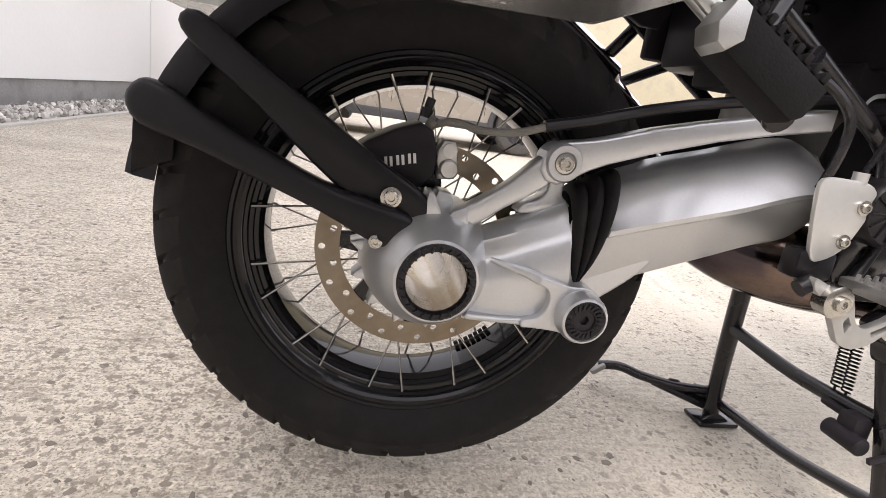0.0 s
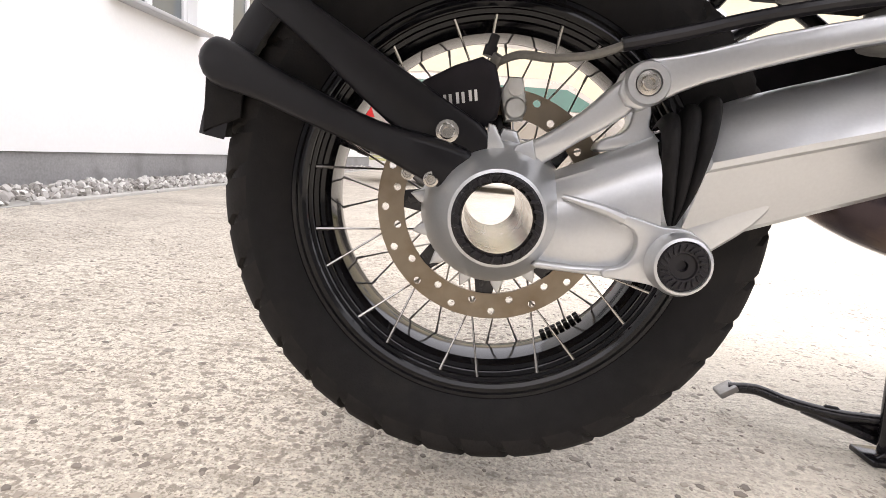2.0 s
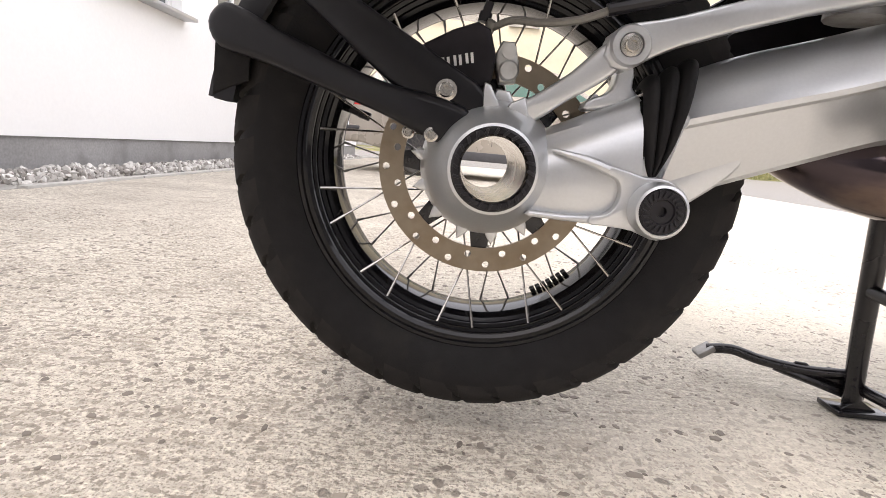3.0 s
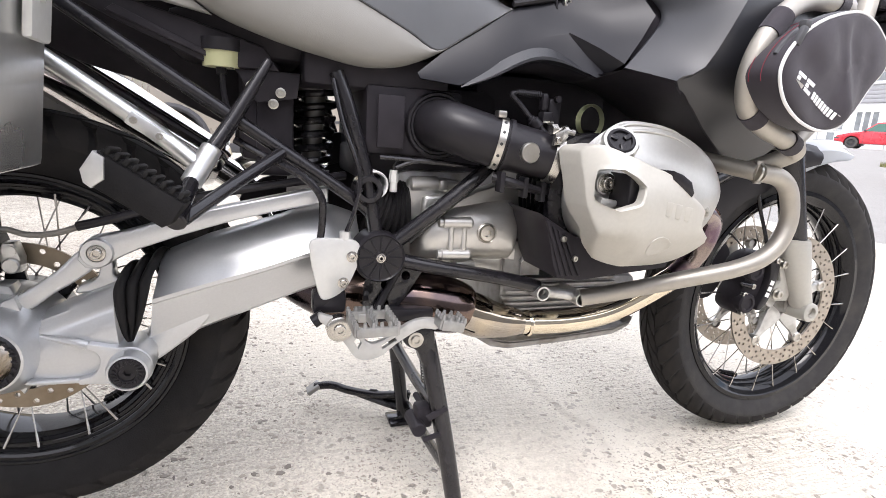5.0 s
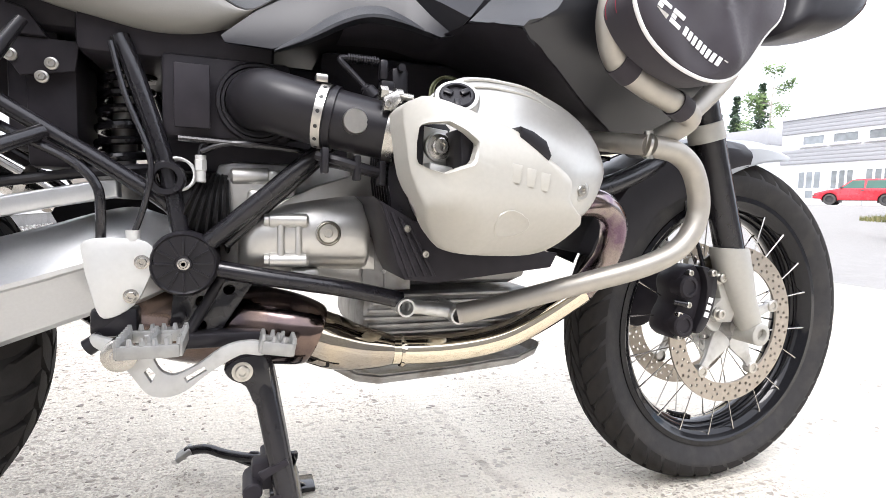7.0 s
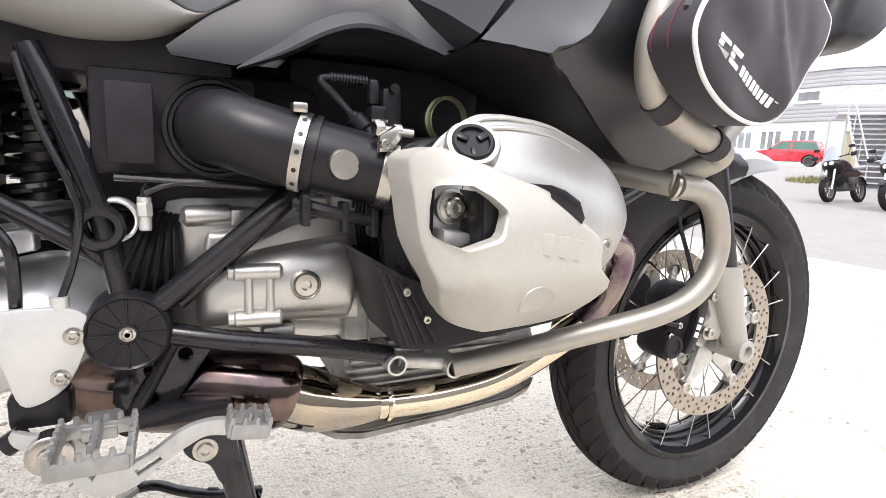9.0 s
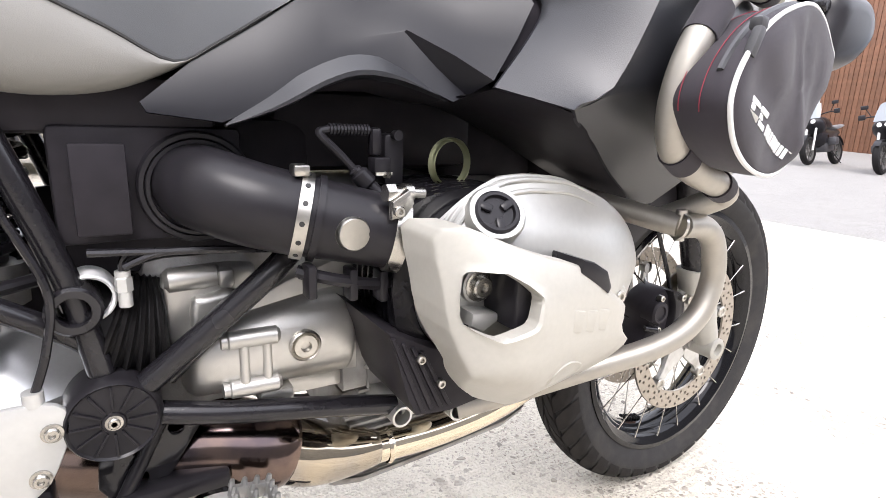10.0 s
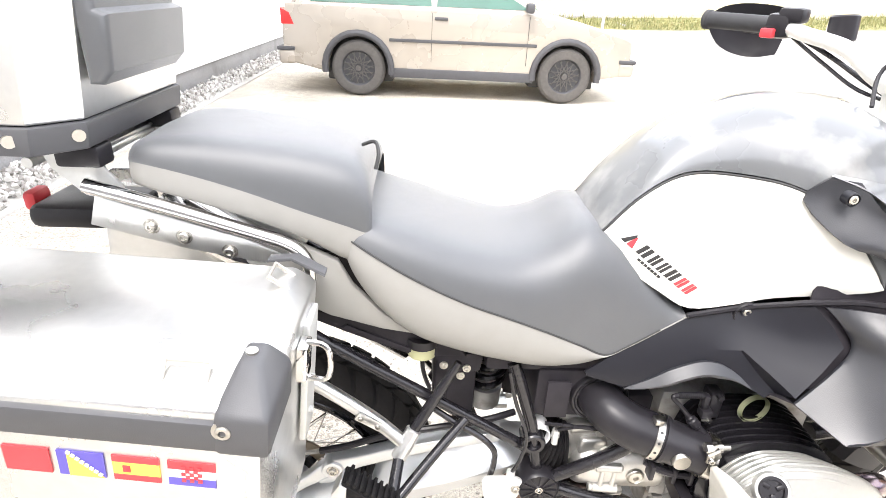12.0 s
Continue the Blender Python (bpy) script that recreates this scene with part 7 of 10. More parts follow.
WING = [fill((0.980, -0.250, 0.927), FOLD[4], 0.0), fill((0.957, -0.234, 0.962), FOLD[5], 0.003), fill((0.905, -0.214, 1.000), FOLD[6], 0.003), fill((0.856, -0.197, 1.014), FOLD[7], 0.003), fill((0.811, -0.153, 1.060), (0.893, -0.188, 1.064), -0.006), fill((0.839, -0.152, 1.093), (0.872, -0.166, 1.092), 0.0)]
moulding("shroud_wing", WING, "fairing", "dark grey pointed shroud wing with a screw", n=3)
FLANK = [[(1.120, -0.181, 0.652), (1.133, -0.179, 0.646), (1.150, -0.178, 0.645), (1.172, -0.180, 0.648)], [(1.075, -0.212, 0.670), (1.10, -0.207, 0.667), (1.14, -0.205, 0.668), (1.185, -0.205, 0.675)], [(0.995, -0.252, 0.702), (1.05, -0.250, 0.702), (1.11, -0.247, 0.703), (1.19, -0.240, 0.71)],
         [(0.930, -0.286, 0.734), (0.99, -0.290, 0.740), (1.07, -0.288, 0.746), (1.18, -0.270, 0.752)], [FOLD[0], (0.95, -0.316, 0.775), (1.04, -0.310, 0.785), (1.18, -0.285, 0.79)], [FOLD[1], (0.97, -0.325, 0.805), (1.06, -0.315, 0.81), (1.185, -0.288, 0.82)],
         [FOLD[2], (1.00, -0.326, 0.866), (1.08, -0.315, 0.862), (1.182, -0.288, 0.856)], [FOLD[3], (1.02, -0.318, 0.908), (1.09, -0.305, 0.900), (1.168, -0.285, 0.885)], [FOLD[4], (1.025, -0.303, 0.943), (1.075, -0.294, 0.938), (1.13, -0.279, 0.925)],
         [FOLD[5], (1.015, -0.282, 0.978), (1.05, -0.277, 0.975), (1.085, -0.270, 0.965)], [FOLD[6], (0.975, -0.248, 1.016), (0.992, -0.248, 1.019), (1.008, -0.248, 1.018)], [FOLD[7], (0.925, -0.206, 1.039), (0.928, -0.205, 1.039), (0.932, -0.204, 1.038)]]
moulding("shroud_flank", FLANK, "fairing", "dark grey grained shroud flank", n=3)
COWL = [fill((0.841, -0.152, 1.095), (0.875, -0.115, 1.108), 0.0), fill((0.880, -0.176, 1.082), (0.915, -0.130, 1.106), 0.003), fill((0.936, -0.203, 1.048), (0.965, -0.150, 1.098), 0.006), fill((1.018, -0.243, 1.026), (1.04, -0.160, 1.090), 0.010), fill((1.098, -0.264, 0.970), (1.13, -0.170, 1.058), 0.012), fill((1.146, -0.272, 0.925), (1.18, -0.175, 1.025), 0.012), fill((1.190, -0.278, 0.850), (1.25, -0.175, 0.960), 0.012), fill((1.200, -0.275, 0.790), (1.28, -0.170, 0.880), 0.010)]
moulding("upper_cowl", COWL[:5], "tankdark", "slate grey painted upper cowl", n=3)
moulding("front_cowl", COWL[4:], "fendertip", "pale silver front of the cowl", n=3)
NOSE = [fill((1.150, -0.262, 0.935), (1.200, -0.170, 1.050), 0.0), fill((1.22, -0.250, 0.905), (1.27, -0.160, 1.060), 0.010), fill((1.30, -0.225, 0.895), (1.35, -0.140, 1.045), 0.012), fill((1.36, -0.195, 0.910), (1.42, -0.110, 1.020), 0.010), fill((1.40, -0.160, 0.930), (1.45, -0.080, 1.000), 0.0)]
moulding("nose_side", NOSE, "fendertip", "pale silver side of the nose fairing", n=3)
g = nb()
skin(g, dense([[(a.x, a.y, a.z - 0.002), (a.x + 0.025, a.y * 0.5, a.z + 0.022), (a.x + 0.035, 0, a.z + 0.03), (a.x + 0.025, -a.y * 0.5, a.z + 0.022), (a.x, -a.y, a.z - 0.002)] for a in (Vector(r[-1]) for r in NOSE)], 3))
part("nose_top", g, M["plastic"], bike, "black top of the nose fairing")
for s in (-1, 1):
    g = nb()
    tube(g, [(1.345, s * 0.205, 1.035), (1.372, s * 0.203, 1.010), (1.392, s * 0.198, 0.980), (1.395, s * 0.190, 0.950), (1.385, s * 0.185, 0.925)], 0.009, 10)
    part("nose_frame", g, M["plastic"], bike, "black frame round the headlamp")
# black inner faces: under the fold, in the groove, behind the wing, and the strip under the tank
UNDER = [[(0.69, -0.19, 0.782), (0.69, -0.16, 0.775), (0.69, -0.12, 0.775)], [(0.759, -0.196, 0.786), (0.76, -0.16, 0.778), (0.76, -0.12, 0.778)], [(0.797, -0.213, 0.771), (0.80, -0.17, 0.768), (0.80, -0.12, 0.770)], [(0.826, -0.253, 0.781), (0.83, -0.19, 0.772), (0.83, -0.12, 0.770)], [(0.866, -0.314, 0.763), (0.87, -0.22, 0.755), (0.87, -0.12, 0.760)], [(0.930, -0.284, 0.732), (0.93, -0.21, 0.728), (0.93, -0.12, 0.735)], [(0.995, -0.250, 0.700), (1.00, -0.18, 0.698), (1.00, -0.11, 0.705)], [(1.075, -0.211, 0.668), (1.07, -0.16, 0.668), (1.07, -0.10, 0.675)], [(1.120, -0.180, 0.651), (1.12, -0.14, 0.652), (1.12, -0.10, 0.655)]]
moulding("shroud_underside", UNDER, "matteblack", "black shroud underside", n=2)
BACK = [[(0.826, -0.245, 0.79), (0.85, -0.24, 0.80), (0.90, -0.26, 0.80)], [(0.88, -0.222, 0.862), (0.92, -0.225, 0.862), (0.96, -0.25, 0.86)], [(0.85, -0.186, 0.915), (0.93, -0.20, 0.915), (1.02, -0.23, 0.925)], [(0.86, -0.175, 0.95), (0.94, -0.20, 0.955), (1.02, -0.22, 0.965)], [(0.84, -0.160, 1.01), (0.90, -0.19, 1.01), (0.96, -0.20, 1.01)]]
moulding("shroud_lining", BACK, "matteblack", "black inner lining seen through the gaps", n=2)
GROOVE = [[(0.925, -0.198, 1.036), (0.945, -0.198, 1.045)], [(1.0, -0.238, 1.018), (1.025, -0.236, 1.026)], [(1.08, -0.260, 0.966), (1.105, -0.256, 0.972)], [(1.125, -0.268, 0.926), (1.155, -0.262, 0.928)], [(1.165, -0.275, 0.885), (1.20, -0.266, 0.85)], [(1.178, -0.275, 0.82), (1.21, -0.262, 0.79)]]
moulding("cowl_groove", GROOVE, "matteblack", "black groove of the cowl", n=3)
for s in (-1, 1):
    g = nb()
    tube(g, [(0.690, s * 0.156, 0.868), (0.735, s * 0.158, 0.879), (0.776, s * 0.161, 0.889), (0.815, s * 0.174, 0.902), (0.852, s * 0.192, 0.917), (0.905, s * 0.212, 0.930), (0.955, s * 0.240, 0.935)], 0.0048, 8)
    part("tank_edge_strip", g, M["plastic"], bike, "black strip under the tank edge")
for s in (-1, 1):
    g = nb()
    lathe(g, [(0.0205, s * 0.155), (0.0205, s * 0.1635), (0.019, s * 0.1650), (0.0175, s * 0.1635), (0.0165, s * 0.160), (0.0, s * 0.160)], (0.777, 0, 0.876), "Y", 24, cap=False)
    part("screw_recess", g, M["plastic"], bike, "dark round screw recess")
    for c in ((0.777, 0.160, 0.880), (0.848, 0.188, 1.076)):
        g = nb()
        lathe(g, [(0.0095, s * (c[1] - 0.01)), (0.0095, s * (c[1] + 0.003)), (0.0085, s * (c[1] + 0.004)), (0.008, s * c[1])], (c[0], 0, c[2]), "Y", 20, cap=False)
        part("screw_boss", g, M["sidepanel"], bike)
        part("bolt", bolt(nb(), (c[0], s * (c[1] + 0.001), c[2]), 0.0065, 0.004, s, washer=False), M["bolt"], bike, "star-socket screw")
# dark cavity behind the fairings
g = nb()
box(g, (0.78, 0, 0.825), (0.44, 0.24, 0.08), 0.02)
box(g, (1.03, 0, 0.90), (0.26, 0.32, 0.24), 0.05)
box(g, (1.10, 0, 0.72), (0.12, 0.22, 0.12), 0.03)
part("tank_underside", g, M["matteblack"], bike, "black tank underside and inner fairing")
# ---- front end ----
for s in (-1, 1):
    g = nb()
    rod(g, (1.452, s * 0.098, 0.455), (1.331, s * 0.098, 0.82), 0.0265, 24)
    fork = part("fork_tube", g, M["frame"], bike, "black fork tube")
    g = nb()
    rows = []
    ax = Vector((1.466 - 1.345, 0, 0.455 - 0.82)).normalized()
    for f, r, dx in ((0.0, 0.0345, 0), (0.006, 0.0360, 0), (0.05, 0.0355, 0.0), (0.10, 0.030, 0.005), (0.14, 0.027, 0.012), (0.165, 0.025, 0.016), (0.185, 0.018, 0.018)):
        c = Vector((1.437 + dx, s * 0.098, 0.498)) + ax * f
        rows.append([(c.x + r * math.cos(a), c.y + r * math.sin(a) * 0.95, c.z) for a in (2 * math.pi * k / 24 for k in range(24))])
    skin(g, rows, closed=True, caps=True)
    lathe(g, [(0.022, s * 0.07), (0.022, s * 0.124), (0.019, s * 0.126), (0.012, s * 0.126), (0.011, s * 0.11), (0.0, s * 0.11)], (1.507, 0, 0.331), "Y", 24, cap=False)
    prism(g, [(1.45, 0.46), (1.418, 0.456), (1.404, 0.440), (1.418, 0.425), (1.428, 0.40), (1.408, 0.382), (1.406, 0.366), (1.425, 0.353), (1.46, 0.352), (1.48, 0.40)], s * 0.078, s * 0.098, 0.005)
    low = part("fork_leg", g, M["forkgrey"], fork, "pale grey fork leg")
    g = nb()
    for x, z in ((1.419, 0.441), (1.421, 0.372)):
        bolt(g, (x, s * 0.100, z), 0.009, 0.010, s)
    pieces("bolt", g, M["bolt"], low)
    g = nb()
    lathe(g, [(0.032, -0.016), (0.032, 0.016)], (0, 0, 0), "Z", 24)
    g.transform(Matrix.Translation((1.362, s * 0.098, 0.708)) @ Matrix.Rotation(radians(-18), 4, "Y"))
    part("fork_clamp", g, M["forkgrey"], fork, "pale grey fork clamp")
    # front caliper
    g = nb()
    CAL = poly([(1.345, 0.452), (1.380, 0.463), (1.406, 0.445), (1.410, 0.42), (1.398, 0.365), (1.372, 0.328), (1.340, 0.322), (1.318, 0.340), (1.322, 0.37), (1.335, 0.395), (1.328, 0.43)], 3)
    prism(g, CAL, s * 0.028, s * 0.088, 0.008, seg=2)
    cal = part("front_caliper", g, M["matteblack"], bike, "black four-piston brake caliper")
    for x, z, r in ((1.348, 0.424, 0.0215), (1.340, 0.352, 0.0225)):
        g = lathe(nb(), [(r, s * 0.07), (r, s * 0.097), (r - 0.003, s * 0.101), (r * 0.62, s * 0.101), (r * 0.56, s * 0.098), (0.0, s * 0.098)], (x, 0, z), "Y", 24, cap=False)
        part("piston_boss", g, M["matteblack"], cal)
    g = nb()
    prism(g, poly([(1.372, 0.462), (1.394, 0.458), (1.408, 0.444), (1.411, 0.42), (1.401, 0.372), (1.382, 0.340), (1.364, 0.340), (1.378, 0.372), (1.386, 0.41), (1.382, 0.44)], 3), s * 0.075, s * 0.104, 0.004, seg=2)
    strip = part("bridge", g, M["plastic"], cal, "smooth black bridge of the caliper")
    g = nb()
    for x, z in ((1.352, 0.450), (1.352, 0.390), (1.334, 0.330), (1.332, 0.372), (1.390, 0.451)):
        bolt(g, (x, s * (0.104 if x > 1.38 else 0.088), z), 0.0062, 0.010, s, washer=False)
    pieces("bolt", g, M["bolt"], cal)
    g = nb()
    rod(g, (1.325, s * 0.086, 0.395), (1.345, s * 0.098, 0.392), 0.006, 12)
    part("banjo", g, M["frame"], cal, "black hose banjo")
    for k in range(3):
        g = nb()
        box(g, (1.3865 + 0.0040 * k, s * 0.1046, 0.372 + 0.0135 * k), (0.0105, 0.001, 0.0100), 0, Matrix.Rotation(radians(17), 4, "Y"))
        part("lettering", g, M["white"], strip, "white lettering bar")
    g = nb()
    tube(g, [(1.41, s * 0.07, 0.45), (1.40, s * 0.06, 0.50), (1.38, s * 0.05, 0.56), (1.35, s * 0.05, 0.64)], 0.004, 8)
    part("brake_line", g, M["frame"], cal, "black brake line")
# telelever arm and front mudguard
g = nb()
rows = []
for k in range(20):
    a = radians(90 + 68 * k / 19)
    r = 0.355 + 0.046 * min(1.0, k / 12)
    deep = -0.035 - 0.055 * min(1.0, k / 8)
    rows.append([(FA.x + (r + dr) * math.cos(a), y, FA.z + (r + dr) * math.sin(a)) for y, dr in ((-0.080, deep), (-0.084, deep * 0.6), (-0.081, -0.012), (-0.064, 0.004), (0, 0.012), (0.064, 0.004), (0.081, -0.012), (0.084, deep * 0.6), (0.080, deep))])
skin(g, rows)
skin(g, [[(p[0], p[1] * 0.95, p[2] - 0.004) for p in r] for r in rows])
part("front_mudguard", g, M["plastic"], bike, "black front mudguard")
g = nb()
rows = []
for k in range(13):
    f = k / 12
    a, r = radians(102 - 34 * f), 0.358 + 0.014 * f
    deep, w = 0.052 * (1 - f) ** 0.7 + 0.006, 0.080 - 0.025 * f * f
    rows.append([(FA.x + (r + dr) * math.cos(a), y * w, FA.z + (r + dr) * math.sin(a)) for y, dr in ((-1, -deep), (-0.97, -0.3 * deep), (-0.7, 0.006), (0, 0.014), (0.7, 0.006), (0.97, -0.3 * deep), (1, -deep))])
skin(g, rows)
skin(g, [[(p[0], p[1] * 0.95, p[2] - 0.004) for p in r] for r in rows])
part("mudguard_tip", g, M["fendertip"], bike, "pale silver front mudguard extension")
g = nb()
tube(g, [(1.02, 0.10, 0.58), (1.15, 0.09, 0.60), (1.30, 0.06, 0.66), (1.36, 0.0, 0.70)], 0.018, 12)
tube(g, [(1.02, -0.10, 0.58), (1.15, -0.09, 0.60), (1.30, -0.06, 0.66), (1.36, 0.0, 0.70)], 0.018, 12)
part("telelever_arm", g, M["frame"], bike, "black front suspension arm")
g = nb()
pts = [(1.20 + 0.028 * math.cos(k * 0.42) + 0.0006 * k, 0.028 * math.sin(k * 0.42), 0.66 + 0.0016 * k) for k in range(120)]
tube(g, pts, 0.005, 6, smooth=False)
part("front_spring", g, M["frame"], bike, "front suspension spring")

# crash bars
for s in (-1, 1):
    g = nb()
    tube(g, [(0.855, s * 0.176, 0.412), (0.90, s * 0.195, 0.424), (0.99, s * 0.240, 0.456), (1.08, s * 0.282, 0.488), (1.135, s * 0.292, 0.518), (1.160, s * 0.292, 0.565), (1.145, s * 0.295, 0.615), (1.11, s * 0.300, 0.640), (1.060, s * 0.304, 0.647)], 0.0145, 18, 8)
    bar = part("crash_bar_lower", g, M["steel"], bike, "brushed steel engine crash bar")
    g = nb()
    tube(g, [(1.058, s * 0.304, 0.647), (1.044, s * 0.262, 0.653), (1.028, s * 0.210, 0.661), (1.012, s * 0.163, 0.668), (0.997, s * 0.116, 0.675)], 0.0135, 16, 6)
    part("crash_bar_stub", g, M["steel"], bike, "dull steel inner stub of the crash bar")
    g = nb()
    tube(g, [(1.075, s * 0.270, 0.648), (1.10, s * 0.300, 0.668), (1.105, s * 0.322, 0.683), (1.069, s * 0.332, 0.697), (1.015, s * 0.340, 0.712), (0.972, s * 0.345, 0.733), (0.955, s * 0.350, 0.765), (0.956, s * 0.354, 0.800), (0.972, s * 0.355, 0.834), (1.008, s * 0.348, 0.868), (1.06, s * 0.332, 0.889), (1.135, s * 0.310, 0.901), (1.20, s * 0.285, 0.904)], 0.0142, 18, 8)
    part("crash_bar_upper", g, M["steel"], bike, "brushed steel fairing crash bar")
    g = nb()
    tube(g, [(1.20, s * 0.285, 0.904), (1.25, s * 0.265, 0.86), (1.26, s * 0.255, 0.83), (1.22, s * 0.27, 0.76), (1.13, s * 0.29, 0.69)], 0.0135, 16)
    part("crash_bar_front", g, M["steel"], bike, "brushed steel front loop of the crash bar")
    g = nb()
    tube(g, [(1.26, s * 0.255, 0.83), (1.29, s * 0.25, 0.90), (1.31, s * 0.24, 0.945), (1.345, s * 0.21, 0.955)], 0.0145, 16)
    part("lamp_bar", g, M["steel"], bike, "brushed steel lamp bar")
    for a, b in (((0.972, 0.345, 0.733), (0.995, 0.342, 0.721)), ((1.069, 0.332, 0.697), (1.09, 0.327, 0.690)), ((0.970, 0.355, 0.830), (0.995, 0.351, 0.858)), ((1.135, 0.310, 0.901), (1.165, 0.300, 0.9025))):
        g = nb()
        rod(g, (a[0], s * a[1], a[2]), (b[0], s * b[1], b[2]), 0.0162, 18)
        part("bag_strap", g, M["bag"], bike, "black strap round the bar")
    g = nb()
    rod(g, (1.060, s * 0.304, 0.630), (1.058, s * 0.304, 0.665), 0.006)
    rod(g, (1.055, s * 0.303, 0.6475), (1.0585, s * 0.304, 0.647), 0.0158, 18)
    part("bar_joint", g, M["bolt"], bike)

# fog lamps
for s in (-1, 1):
    lm = Matrix.Translation((1.395, s * 0.245, 0.884))
    prof = poly([(-0.047, 0.052), (0.0, 0.058), (0.045, 0.054), (0.070, 0.044), (0.082, 0.027), (0.082, 0.002), (0.055, -0.025), (0.010, -0.047), (-0.045, -0.056), (-0.082, -0.056), (-0.074, -0.020), (-0.060, 0.020)], 3)
    rows = []
    for y, k in ((-0.053, 0.50), (-0.051, 0.68), (-0.045, 0.84), (-0.034, 0.95), (-0.018, 0.99), (0.0, 1.0), (0.018, 0.99), (0.034, 0.95), (0.045, 0.84), (0.051, 0.68), (0.053, 0.50)):
        rows.append([(x * k, y, z * k) for x, z in prof])
    g = nb()
    skin(g, rows, closed=True, caps=True)
    g.transform(lm)
    lamp_ob = part("fog_lamp", g, M["plastic"], bike, "black auxiliary lamp housing")
    g = nb()
    lathe(g, [(0.034, 0.074), (0.028, 0.084), (0.015, 0.0875), (0.0, 0.088)], (0, 0, 0.012), "X", 28, cap=False)
    g.transform(lm)
    part("lens", g, M["winglass"], lamp_ob, "dark lamp glass")
    g = nb()
    box(g, (-0.045, 0, 0.050), (0.075, 0.030, 0.022), 0.006)
    rod(g, (-0.060, -0.040, 0.030), (-0.060, 0.040, 0.030), 0.009, 14, bev=0.002)
    g.transform(lm)
    part("bracket", g, M["frame"], lamp_ob, "black lamp bracket")
    g = nb()
    prism(g, [(1.33, 0.91), (1.42, 0.945), (1.50, 0.975), (1.505, 0.965), (1.43, 0.925), (1.34, 0.895)], s * 0.20, s * 0.235, 0.003)
    part("indicator_stalk", g, M["guardplate"], bike, "pale indicator and bracket")

